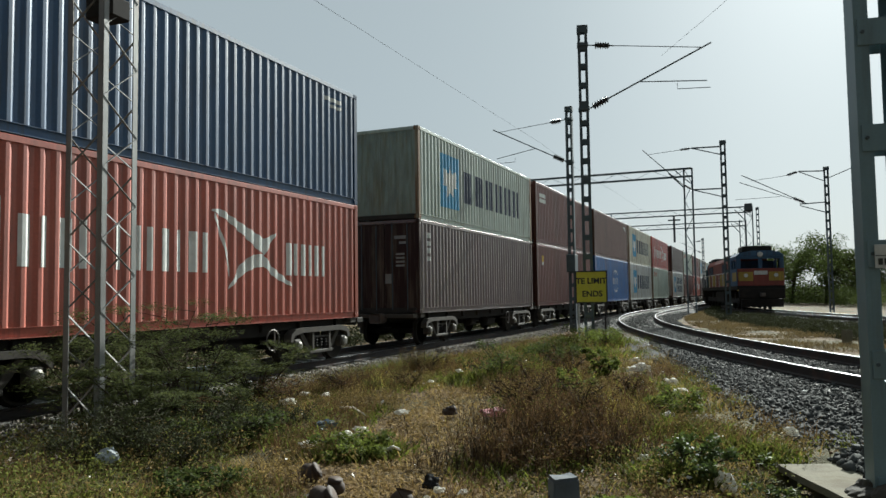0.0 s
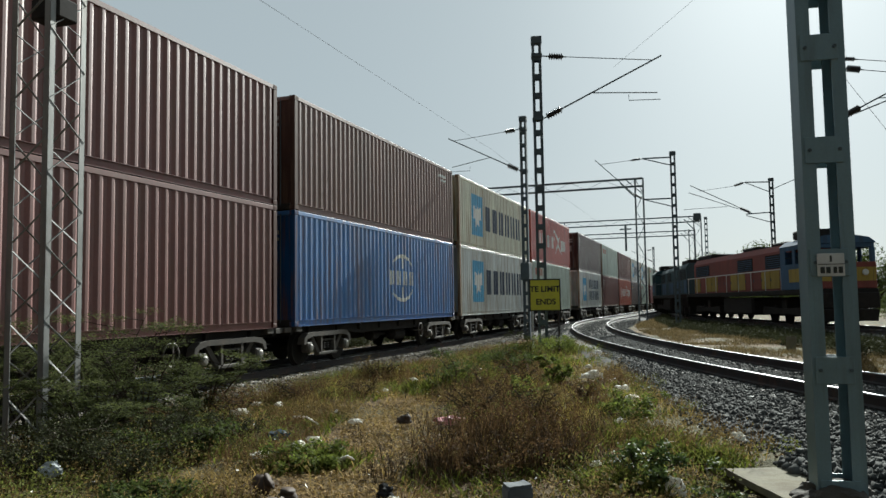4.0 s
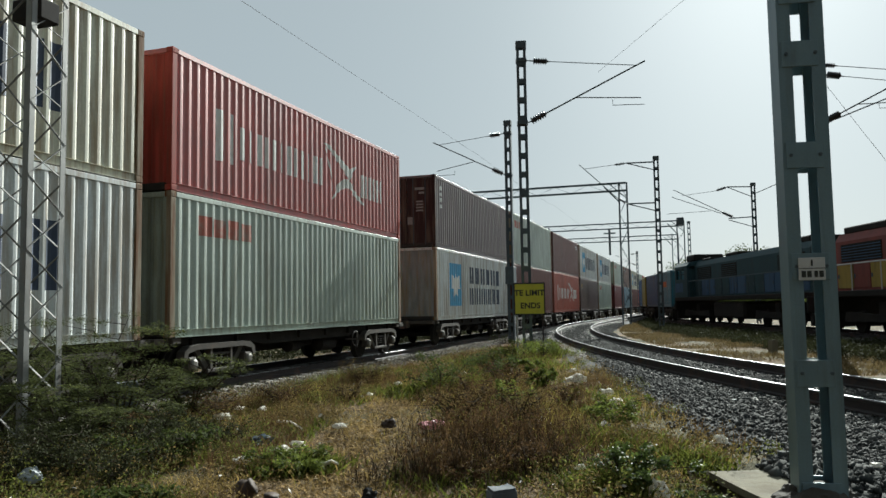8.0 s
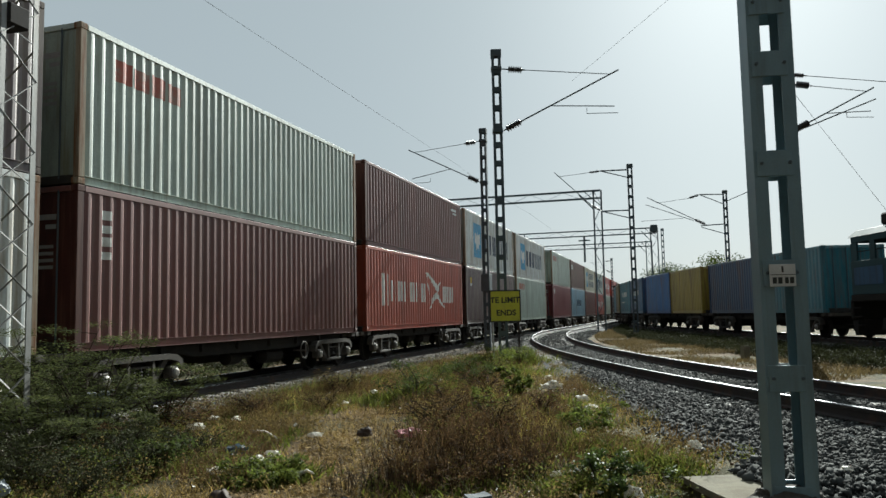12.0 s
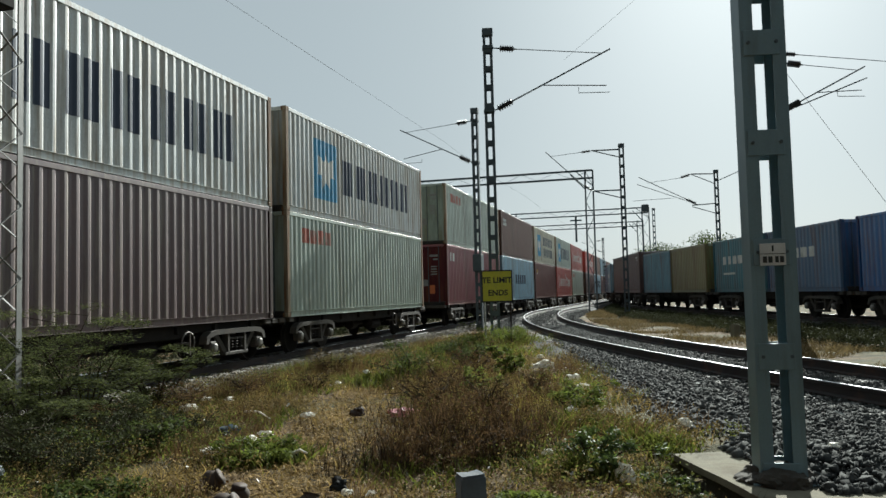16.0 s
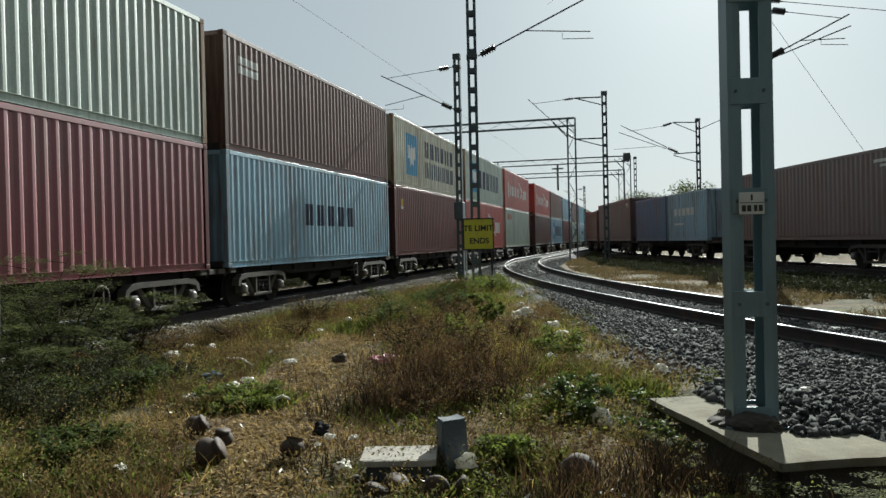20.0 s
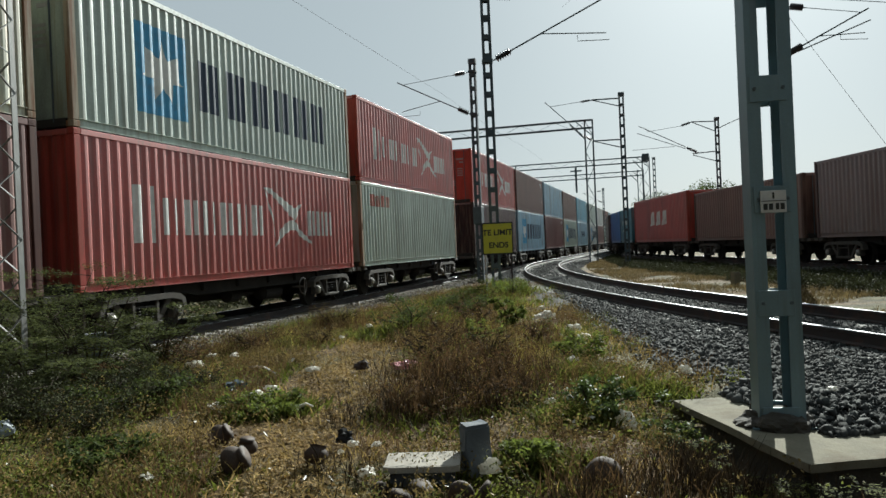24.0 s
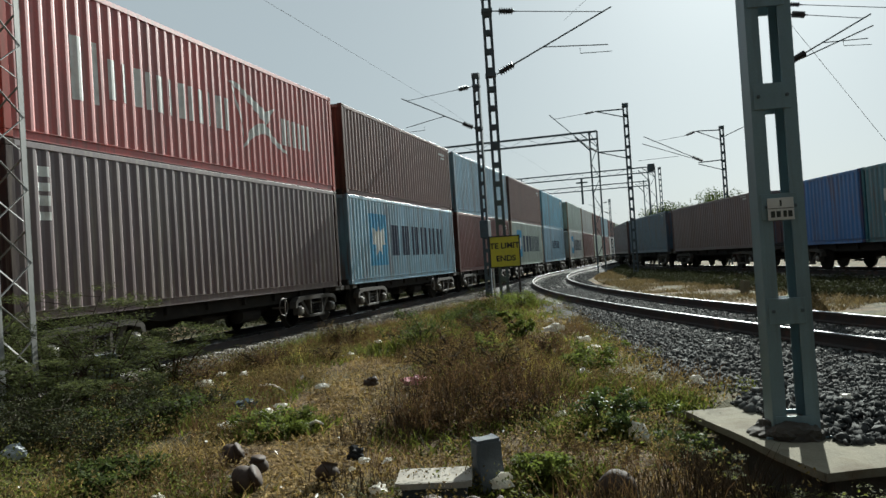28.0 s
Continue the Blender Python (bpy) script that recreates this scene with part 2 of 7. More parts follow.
MAT["litter_pink"] = mat("pink_plastic", (0.55, 0.22, 0.24), 0.5, spread=0.2, bump=0.3)
MAT["sign_yellow"] = mat("sign_yellow", (0.58, 0.55, 0.04), 0.5, spread=0.12, scale=3, bump=0.03, dirt=DUST, dirt_amount=0.3)
MAT["sign_black"] = mat("sign_black", (0.02, 0.022, 0.02), 0.5, spread=0.1, bump=0.0)
MAT["post_white"] = mat("post_white", (0.55, 0.55, 0.53), 0.6, spread=0.15, bump=0.05)
MAT["straw"] = mat("straw_litter", (0.205, 0.135, 0.055), 0.9, spec=0.1, spread=0.3, bump=0.0, island=0.7)
MAT["golden_straw"] = mat("golden_straw", (0.27, 0.185, 0.066), 0.85, spec=0.15, spread=0.3, bump=0.0, island=0.6, trans=0.2)
MAT["pale_flake"] = mat("pale_leaf_flake", (0.36, 0.29, 0.18), 0.8, spec=0.2, spread=0.3, bump=0.0, island=0.5, trans=0.2)
MAT["pebble"] = mat("pebble", (0.11, 0.066, 0.032), 0.9, spread=0.3, scale=20, bump=0.2, island=0.4)
MAT["dry_grass"] = mat("dry_grass", (0.23, 0.165, 0.055), 0.85, spec=0.1, spread=0.3, bump=0.0, island=0.75, trans=0.45)
MAT["rust_grass"] = mat("rust_brown_weed", (0.105, 0.065, 0.030), 0.85, spec=0.1, spread=0.3, bump=0.0, island=0.5, trans=0.3)
MAT["golden_weed"] = mat("golden_weed", (0.215, 0.175, 0.042), 0.8, spec=0.2, spread=0.3, bump=0.0, island=0.75, trans=0.5)
MAT["green_grass"] = mat("green_grass", (0.10, 0.115, 0.020), 0.8, spec=0.2, spread=0.3, bump=0.0, island=0.75, trans=0.45)
MAT["olive"] = mat("olive_scrub", (0.105, 0.115, 0.027), 0.85, spec=0.15, spread=0.3, bump=0.0, island=0.75, trans=0.4)
MAT["pale_grass"] = mat("pale_dry_grass", (0.165, 0.124, 0.056), 0.8, spread=0.3, bump=0.0, island=0.45, trans=0.25, spec=0.2)
MAT["dead"] = mat("dead_scrub", (0.16, 0.118, 0.045), 0.85, spec=0.1, spread=0.3, bump=0.0, island=0.75, trans=0.3)
MAT["leaf"] = mat("leaf", (0.058, 0.076, 0.021), 0.85, spec=0.15, spread=0.3, bump=0.0, island=0.5, trans=0.4)
# scrub green darkened to carry the shade of trains and bushes
MAT["dark_scrub"] = mat("dark_scrub", (0.044, 0.048, 0.022), 0.9, spec=0.1, spread=0.3, bump=0.0, island=0.6, trans=0.15)
MAT["thorn_leaf"] = mat("thorn_leaf", (0.078, 0.090, 0.030), 0.85, spec=0.15, spread=0.3, bump=0.0, island=0.6, trans=0.5)
MAT["fresh_leaf"] = mat("fresh_leaf", (0.105, 0.130, 0.026), 0.75, spec=0.2, spread=0.3, bump=0.0, island=0.6, trans=0.5)
MAT["glossy_leaf"] = mat("glossy_leaf", (0.065, 0.092, 0.024), 0.62, spec=0.25, spread=0.3, bump=0.0, island=0.6, trans=0.3)
MAT["dark_twig"] = mat("dark_twig", (0.050, 0.037, 0.023), 0.9, spec=0.1, spread=0.3, bump=0.0, island=0.7, trans=0.05)
MAT["slab"] = mat("pale_slab", (0.33, 0.305, 0.262), 0.95, spec=0.1, spread=0.25, scale=5, fine=60, bump=0.3, dirt=(0.19, 0.16, 0.12), dirt_amount=0.4)
MAT["bark"] = mat("bark", (0.040, 0.031, 0.022), 0.95, spread=0.35, bump=0.4, spec=0.08)
MAT["loco_blue"] = mat("locomotive_blue", (0.050, 0.098, 0.175), 0.72, 0.0, 0.3, 1.2, 30, 0.05, (0.05, 0.045, 0.04), 0.7, True, spec=0.3)
MAT["loco_teal"] = mat("locomotive_teal", (0.028, 0.062, 0.072), 0.7, 0.0, 0.3, 1.2, 30, 0.05, (0.04, 0.042, 0.045), 0.6, True, spec=0.3)
MAT["loco_red"] = mat("locomotive_red", (0.20, 0.055, 0.045), 0.7, 0.0, 0.3, 1.2, 30, 0.05, (0.06, 0.045, 0.04), 0.6, True, spec=0.3)
MAT["loco_yellow"] = mat("locomotive_yellow", (0.34, 0.24, 0.05), 0.7, 0.0, 0.3, 1.2, 30, 0.05, (0.10, 0.075, 0.05), 0.6, True, spec=0.3)
MAT["rubber"] = mat("rubber", (0.02, 0.02, 0.02), 0.9, spread=0.2, spec=0.1)


def ground_material():
    m = bpy.data.materials.new("soil")
    m.use_nodes = True
    nt = m.node_tree
    L = nt.links.new
    b = nt.nodes["Principled BSDF"]
    co = nt.nodes.new("ShaderNodeTexCoord")

    def noise_node(scale, detail=6.0):
        n = nt.nodes.new("ShaderNodeTexNoise")
        n.inputs["Scale"].default_value, n.inputs["Detail"].default_value = scale, detail
        L(co.outputs["Object"], n.inputs["Vector"])
        return n

    def ramp(src, stops):
        r = nt.nodes.new("ShaderNodeValToRGB")
        while len(r.color_ramp.elements) < len(stops):
            r.color_ramp.elements.new(0.5)
        for e, (p, c) in zip(r.color_ramp.elements, stops):
            e.position, e.color = p, (*c, 1)
        L(src, r.inputs[0])
        return r.outputs[0]

    big, mid, fine = noise_node(0.35), noise_node(2.2, 8), noise_node(38, 5)
    base = ramp(mid.outputs[0], [(0.3, (0.048, 0.031, 0.013)), (0.5, (0.110, 0.069, 0.026)), (0.7, (0.180, 0.113, 0.043))])
    green = ramp(mid.outputs[0], [(0.35, (0.042, 0.042, 0.013)), (0.65, (0.10, 0.088, 0.028))])
    mask = nt.nodes.new("ShaderNodeMapRange")
    mask.inputs["From Min"].default_value, mask.inputs["From Max"].default_value = 0.45, 0.6
    L(big.outputs[0], mask.inputs["Value"])
    mx = nt.nodes.new("ShaderNodeMix")
    mx.data_type = "RGBA"
    L(mask.outputs[0], mx.inputs["Factor"])
    L(base, mx.inputs["A"])
    L(green, mx.inputs["B"])
    sp = nt.nodes.new("ShaderNodeMix")
    sp.data_type, sp.blend_type = "RGBA", "MULTIPLY"
    sp.inputs["Factor"].default_value = 0.7
    L(mx.outputs["Result"], sp.inputs["A"])
    L(ramp(fine.outputs[0], [(0.3, (0.45, 0.45, 0.45)), (0.7, (1.3, 1.28, 1.25))]), sp.inputs["B"])
    L(sp.outputs["Result"], b.inputs["Base Color"])
    b.inputs["Roughness"].default_value = 0.95
    b.inputs["Specular IOR Level"].default_value = 0.2
    bp = nt.nodes.new("ShaderNodeBump")
    bp.inputs["Strength"].default_value, bp.inputs["Distance"].default_value = 0.8, 0.04
    L(fine.outputs[0], bp.inputs["Height"])
    L(bp.outputs[0], b.inputs["Normal"])
    return m


MAT["soil"] = ground_material()


# ---------------------------------------------------------------- mesh building
class Build:
    """Collects vertices and faces of one mesh."""

    def __init__(self):
        self.v, self.f = [], []

    def add(self, verts, faces):
        o = len(self.v)
        self.v.extend([tuple(p) for p in verts])
        self.f.extend([tuple(i + o for i in q) for q in faces])
        return self

    def box(self, x0, x1, y0, y1, z0, z1, c=0.0):
        if c <= 0:
            v = [(x, y, z) for x in (x0, x1) for y in (y0, y1) for z in (z0, z1)]
            return self.add(v, [(0, 1, 3, 2), (4, 6, 7, 5), (0, 4, 5, 1), (2, 3, 7, 6), (0, 2, 6, 4), (1, 5, 7, 3)])
        pts, idx = [], {}
        for ix, x in enumerate((x0, x1)):
            for iy, y in enumerate((y0, y1)):
                for iz, z in enumerate((z0, z1)):
                    sx, sy, sz = (c if ix == 0 else -c), (c if iy == 0 else -c), (c if iz == 0 else -c)
                    idx[ix, iy, iz, 0] = len(pts)
                    pts.append((x, y + sy, z + sz))
                    idx[ix, iy, iz, 1] = len(pts)
                    pts.append((x + sx, y, z + sz))
                    idx[ix, iy, iz, 2] = len(pts)
                    pts.append((x + sx, y + sy, z))
        g = lambda a, b_, c_, k: idx[a, b_, c_, k]
        F = []
        for s in (0, 1):
            F += [(g(s, 0, 0, 0), g(s, 1, 0, 0), g(s, 1, 1, 0), g(s, 0, 1, 0)), (g(0, s, 0, 1), g(1, s, 0, 1), g(1, s, 1, 1), g(0, s, 1, 1)),
                  (g(0, 0, s, 2), g(1, 0, s, 2), g(1, 1, s, 2), g(0, 1, s, 2))]
            for u in (0, 1):
                F += [(g(0, s, u, 1), g(1, s, u, 1), g(1, s, u, 2), g(0, s, u, 2)), (g(s, 0, u, 0), g(s, 1, u, 0), g(s, 1, u, 2), g(s, 0, u, 2)),
                      (g(s, u, 0, 0), g(s, u, 1, 0), g(s, u, 1, 1), g(s, u, 0, 1))]
                for w_ in (0, 1):
                    F.append((g(s, u, w_, 0), g(s, u, w_, 1), g(s, u, w_, 2)))
        return self.add(pts, F)

    def beam(self, a, b, w, h=None, up=(0, 0, 1)):
        """A bar of width w and height h from a to b."""
        a, b = Vector(a), Vector(b)
        h = h or w
        d = (b - a).normalized()
        s = d.cross(Vector(up))
        s = s.normalized() if s.length > 1e-4 else d.cross(Vector((1, 0, 0))).normalized()
        u = s.cross(d)
        v = [p + s * i * w / 2 + u * j * h / 2 for p in (a, b) for i, j in ((-1, -1), (1, -1), (1, 1), (-1, 1))]
        return self.add(v, [(3, 2, 1, 0), (4, 5, 6, 7), (0, 1, 5, 4), (1, 2, 6, 5), (2, 3, 7, 6), (3, 0, 4, 7)])

    def tube(self, pts, radii, n=10, caps=True):
        """Rings round a line of points."""
        pts = [Vector(p) for p in pts]
        o = len(self.v)
        for k, (p, r) in enumerate(zip(pts, radii)):
            d = (pts[min(k + 1, len(pts) - 1)] - pts[max(k - 1, 0)]).normalized()
            s = d.cross(Vector((0, 0, 1)))
            s = s.normalized() if s.length > 1e-3 else Vector((1, 0, 0))
            u = s.cross(d)
            for i in range(n):
                a = 2 * math.pi * i / n
                self.v.append(tuple(p + s * math.cos(a) * r + u * math.sin(a) * r))
        for k in range(len(pts) - 1):
            for i in range(n):
                j = (i + 1) % n
                self.f.append((o + k * n + i, o + k * n + j, o + (k + 1) * n + j, o + (k + 1) * n + i))
        if caps:
            self.f.append(tuple(o + i for i in range(n))[::-1])
            self.f.append(tuple(o + (len(pts) - 1) * n + i for i in range(n)))
        return self

    def disc(self, center, axis, profile, n=20):
        """Turned solid: profile of (along, radius) round an axis."""
        ax = Vector(axis).normalized()
        c = Vector(center)
        return self.tube([c + ax * a for a, _ in profile], [r for _, r in profile], n)

    def pillar(self, outline, z0, z1):
        """An outline in x and y, drawn up from z0 to z1."""
        n = len(outline)
        v = [(x, y, z0) for x, y in outline] + [(x, y, z1) for x, y in outline]
        return self.add(v, [tuple(range(n)), tuple(range(2 * n - 1, n - 1, -1))] + [(i, n + i, n + (i + 1) % n, (i + 1) % n) for i in range(n)])

    def prism(self, outline, y0, y1):
        """An outline in x and z, drawn out from y0 to y1."""
        n = len(outline)
        v = [(x, y0, z) for x, z in outline] + [(x, y1, z) for x, z in outline]
        return self.add(v, [tuple(range(n)), tuple(range(2 * n - 1, n - 1, -1))] + [(i, n + i, n + (i + 1) % n, (i + 1) % n) for i in range(n)])

    def mesh(self, name, material, smooth=False):
        me = bpy.data.meshes.new(name)
        me.from_pydata(self.v, [], self.f)
        bm = bmesh.new()
        bm.from_mesh(me)
        bmesh.ops.recalc_face_normals(bm, faces=bm.faces)
        bm.to_mesh(me)
        bm.free()
        for m_ in material if isinstance(material, (list, tuple)) else [material]:
            me.materials.append(m_)
        if smooth:
            me.polygons.foreach_set("use_smooth", [True] * len(me.polygons))
        return me


def part(name, b, material, parent, label="", smooth=False, at=None):
    me = b if isinstance(b, bpy.types.Mesh) else b.mesh(name, material, smooth)
    ob = new(name, me)
    ob.parent = parent
    if at is not None:
        ob.matrix_basis = at
    return tagged(ob, label)


def thing(name, label, category, m=None, group="", kind="", mesh=None):
    ob = new(name, mesh)
    if mesh is None:
        ob.empty_display_size = 0.3
    if m is not None:
        ob.matrix_basis = m
    return tagged(ob, label, category, group, kind)


def soup(name, verts, faces, material, smooth=False):
    """A mesh straight from arrays, for what nobody could count."""
    me = bpy.data.meshes.new(name)
    verts, faces = np.asarray(verts, dtype=np.float32), np.asarray(faces, dtype=np.int32)
    k = faces.shape[1]
    me.vertices.add(len(verts))
    me.vertices.foreach_set("co", verts.ravel())
    me.loops.add(faces.size)
    me.loops.foreach_set("vertex_index", faces.ravel())
    me.polygons.add(len(faces))
    me.polygons.foreach_set("loop_start", np.arange(0, faces.size, k, dtype=np.int32))
    me.update(calc_edges=True)
    for m_ in material if isinstance(material, (list, tuple)) else [material]:
        me.materials.append(m_)
    if smooth:
        me.polygons.foreach_set("use_smooth", [True] * len(faces))
    return me
# ---------------------------------------------------------------- plan
THETA = radians(23.0)
DIR = Vector((math.sin(THETA), math.cos(THETA), 0))        # along the freight line, away from the camera
NRM = Vector((math.cos(THETA), -math.sin(THETA), 0))       # across it, towards the camera
LINE_A = -10.97                                            # the freight line's centre


def on_a(q, off=0.0, z=0.0):
    """A point beside the freight line: q along it, off towards the camera."""
    p = NRM * (LINE_A + off) + DIR * q
    return Vector((p.x, p.y, z))


class Curve:
    """A track: straight, then an arc to the right, then straight."""

    def __init__(self, x0, y0, h0, h1, radius):
        self.h0, self.h1, self.r = radians(h0), radians(h1), radius
        self.p0 = Vector((x0, y0, 0))
        self.arc = radius * (self.h1 - self.h0)

    def at(self, s):
        def d(h):
            return Vector((math.sin(h), math.cos(h), 0))

        if s <= 0:
            return self.p0 + d(self.h0) * s, self.h0
        h = self.h0 + min(s, self.arc) / self.r
        right = lambda a: Vector((math.cos(a), -math.sin(a), 0))
        p = self.p0 + right(self.h0) * self.r - right(h) * self.r
        if s > self.arc:
            p += d(self.h1) * (s - self.arc)
        return p, h


LINE_B = Curve(7.25, 4.0, -6.0, 23.5, 98.0)
LINE_C = Curve(20.52, 43.30, 5.6, 23.0, 150.0)
ZB, ZC = 0.30, 0.27


def ground_height(x, y):
    """Level of the bare ground."""
    a = NRM.x * x + NRM.y * y - LINE_A
    z = 0.03 * math.sin(x * 0.9 + 1.3) * math.cos(y * 0.7) + 0.02 * math.sin(x * 2.3 + y * 1.7)
    if a < 4.5:
        z -= 0.30 * min(1.0, (4.5 - a) / 2.0)
    if x > 1.9 and y < 6.9:
        kx, ky = min(1.0, (x - 1.9) / 0.8), min(1.0, (6.9 - y) / 0.9)
        z -= 0.32 * kx * kx * (3 - 2 * kx) * ky * ky * (3 - 2 * ky) * max(0.0, min(1.0, (4.6 - x) / 0.6))
    if x > 13 and y > 12:
        z -= 0.05
    r = math.hypot(x, y)
    if r > 60:
        z *= max(0.0, 1 - (r - 60) / 40)
    if r > 150:
        z -= 0.25
    return z


def ground():
    xs = sorted(set([round(-14 + 0.25 * i, 3) for i in range(153)] + [-3000, -1200, -500, -250, -140, -90, -60, -40, -28, -20, 30, 36, 45, 60, 80, 110, 150, 220, 400, 900, 3000]))
    ys = sorted(set([round(-2 + 0.25 * i, 3) for i in range(161)] + [-2500, -800, -300, -120, -60, -30, -15, -8, -4, 42, 46, 52, 60, 70, 82, 100, 130, 180, 260, 500, 1200, 4000]))
    v = [(x, y, ground_height(x, y) + (0.012 * noise.noise(Vector((x * 3, y * 3, 0))) if abs(x) < 24 and 0 < y < 40 else 0)) for y in ys for x in xs]
    nx = len(xs)
    f = [(j * nx + i, j * nx + i + 1, (j + 1) * nx + i + 1, (j + 1) * nx + i) for j in range(len(ys) - 1) for i in range(nx - 1)]
    me = soup("ground", v, f, MAT["soil"], True)
    return tagged(new("ground", me), "dry brown earth with patchy grass beside the tracks", "ground", kind="structure")


ground()


# ---------------------------------------------------------------- tracks
def rail_profile():
    """Half outline of a rail, base at z -0.172, head at 0."""
    h = [(0.068, -0.172), (0.068, -0.160), (0.012, -0.140), (0.009, -0.052), (0.034, -0.040), (0.035, -0.014), (0.027, -0.004)]
    return h


def track(name, place, z, s0, s1, step, label, half=1.75, shoulder=0.9):
    """Two rails on concrete sleepers in a ballast bed, along place(s) -> point, heading."""
    top = thing(name, label, "railway track", kind="structure")
    n = int((s1 - s0) / step) + 1
    line = [place(s0 + (s1 - s0) * i / (n - 1)) for i in range(n)]
    for side in (-1, 1):
        web, head = Build(), Build()
        prof = rail_profile()
        ring = prof + [(-x, zz) for x, zz in prof[::-1]]
        for p, h in line:
            r = Vector((math.cos(h), -math.sin(h), 0))
            c = p + r * side * 0.8735
            web.v += [(c.x + r.x * u, c.y + r.y * u, z + w_) for u, w_ in ring]
            head.v += [(c.x + r.x * u, c.y + r.y * u, z + w_) for u, w_ in ((0.024, -0.004), (0.018, 0.0), (-0.018, 0.0), (-0.024, -0.004))]
        k = len(ring)
        for i in range(n - 1):
            for j in range(k - 1):
                web.f.append((i * k + j, i * k + j + 1, (i + 1) * k + j + 1, (i + 1) * k + j))
            for j in range(3):
                head.f.append((i * 4 + j, i * 4 + j + 1, (i + 1) * 4 + j + 1, (i + 1) * 4 + j))
        rail = part("rail", web, MAT["rail_side"], top, "rusty rail web")
        part("rail_head", head, MAT["rail_head"], rail, "polished steel running surface")
    # bed
    bed = Build()
    rows = [(-half - shoulder, -0.52), (-half, -0.215), (-0.6, -0.23), (0.0, -0.24), (0.6, -0.23), (half, -0.215), (half + shoulder, -0.52)]
    for i, (p, h) in enumerate(line):
        r = Vector((math.cos(h), -math.sin(h), 0))
        for u, w_ in rows:
            c = p + r * u
            bed.v.append((c.x, c.y, z + w_ + 0.02 * noise.noise(Vector((c.x * 2, c.y * 2, 3)))))
    k = len(rows)
    bed.f = [(i * k + j, i * k + j + 1, (i + 1) * k + j + 1, (i + 1) * k + j) for i in range(n - 1) for j in range(k - 1)]
    part("ballast_bed", bed.mesh("ballast_bed", BALLAST_BED, True), None, top, "grey crushed stone bed")
    sl = Build()
    sl.prism([(-1.375, -0.40), (1.375, -0.40), (1.375, -0.20), (0.75, -0.185), (0.3, -0.215), (-0.3, -0.215), (-0.75, -0.185), (-1.375, -0.20)], -0.12, 0.12)
    me = sl.mesh("sleeper", MAT["sleeper"])
    return top, me


BALLAST_BED = mat("ballast_bed", (0.046, 0.047, 0.045), 0.95, spec=0.1, spread=0.5, scale=14, fine=45, bump=0.9, dirt=(0.09, 0.075, 0.06), dirt_amount=0.6)


def track_a(s):
    return on_a(s), THETA


TRACKS = []
for _n, _pl, _z, _a, _b, _st, _lab, _sh in (
        ("track_freight", track_a, 0.0, -240, 420, 4.0, "straight railway track carrying the double-stack train", 0.9),
        ("track_siding", LINE_B.at, ZB, -30, 130, 1.0, "curved railway track with bright polished rails", 0.9),
        ("track_far", LINE_C.at, ZC, -215, 330, 2.0, "curving railway track carrying the single-stack train", 1.7)):
    _t, _me = track(_n, _pl, _z, _a, _b, _st, _lab, shoulder=_sh)
    TRACKS.append((_t, _me, _pl, _z))


# ---------------------------------------------------------------- containers
CL, CW, CH = 12.192, 2.438, 2.896
PITCH = 0.2765


# rolled folds: outer flat, slope, inner flat, slope, with rounded corners
FOLD = (0.0, 0.02, 0.22, 0.26, 0.46, 0.50, 0.72, 0.76, 0.97, 1.0)
FOLD_DEPTH = (0.0068, 0.006, 0.006, 0.0090, 0.0405, 0.0435, 0.0435, 0.0405, 0.0090, 0.0068)


def side_depth(u):
    """Depth of the corrugated side at u from the end."""
    p = ((u - 0.26) % PITCH) / PITCH
    return float(np.interp(p, FOLD, FOLD_DEPTH))


def side_breaks(u0, u1):
    """The fold lines between u0 and u1."""
    out = [u0]
    k = math.floor((u0 - 0.26) / PITCH)
    while True:
        for f_ in FOLD[1:-1]:
            u = 0.26 + (k + f_) * PITCH
            if u0 + 1e-4 < u < u1 - 1e-4:
                out.append(u)
        k += 1
        if 0.26 + k * PITCH > u1:
            break
    return sorted(out) + [u1]


def corrugated(length, z0, z1, y, sign):
    b = Build()
    us = side_breaks(0.16, length - 0.16)
    for u in us:
        for z in (z0, z1):
            b.v.append((u - length / 2, y - sign * side_depth(u), z))
    b.f = [(2 * i, 2 * i + 2, 2 * i + 3, 2 * i + 1) for i in range(len(us) - 1)]
    return b


def decal(parent, name, material, shapes, length=CL, label=""):
    """Paint on the near side that follows its folds. shapes: (u0, u1, low, high), low and high numbers or functions of u."""
    b = Build()
    for u0, u1, lo, hi in shapes:
        us = side_breaks(u0, u1)
        if callable(lo) or callable(hi):
            us = sorted(set(us + [u0 + (u1 - u0) * i / 14 for i in range(15)]))
        o = len(b.v)
        for u in us:
            zl, zh = (lo(u) if callable(lo) else lo), (hi(u) if callable(hi) else hi)
            y = -CW / 2 + side_depth(u) - 0.004
            b.v += [(u - length / 2, y, zl), (u - length / 2, y, max(zh, zl + 0.001))]
        b.f += [(o + 2 * i, o + 2 * i + 2, o + 2 * i + 3, o + 2 * i + 1) for i in range(len(us) - 1)]
    return part(name, b, MAT[material], parent, label)


PROTO = {}


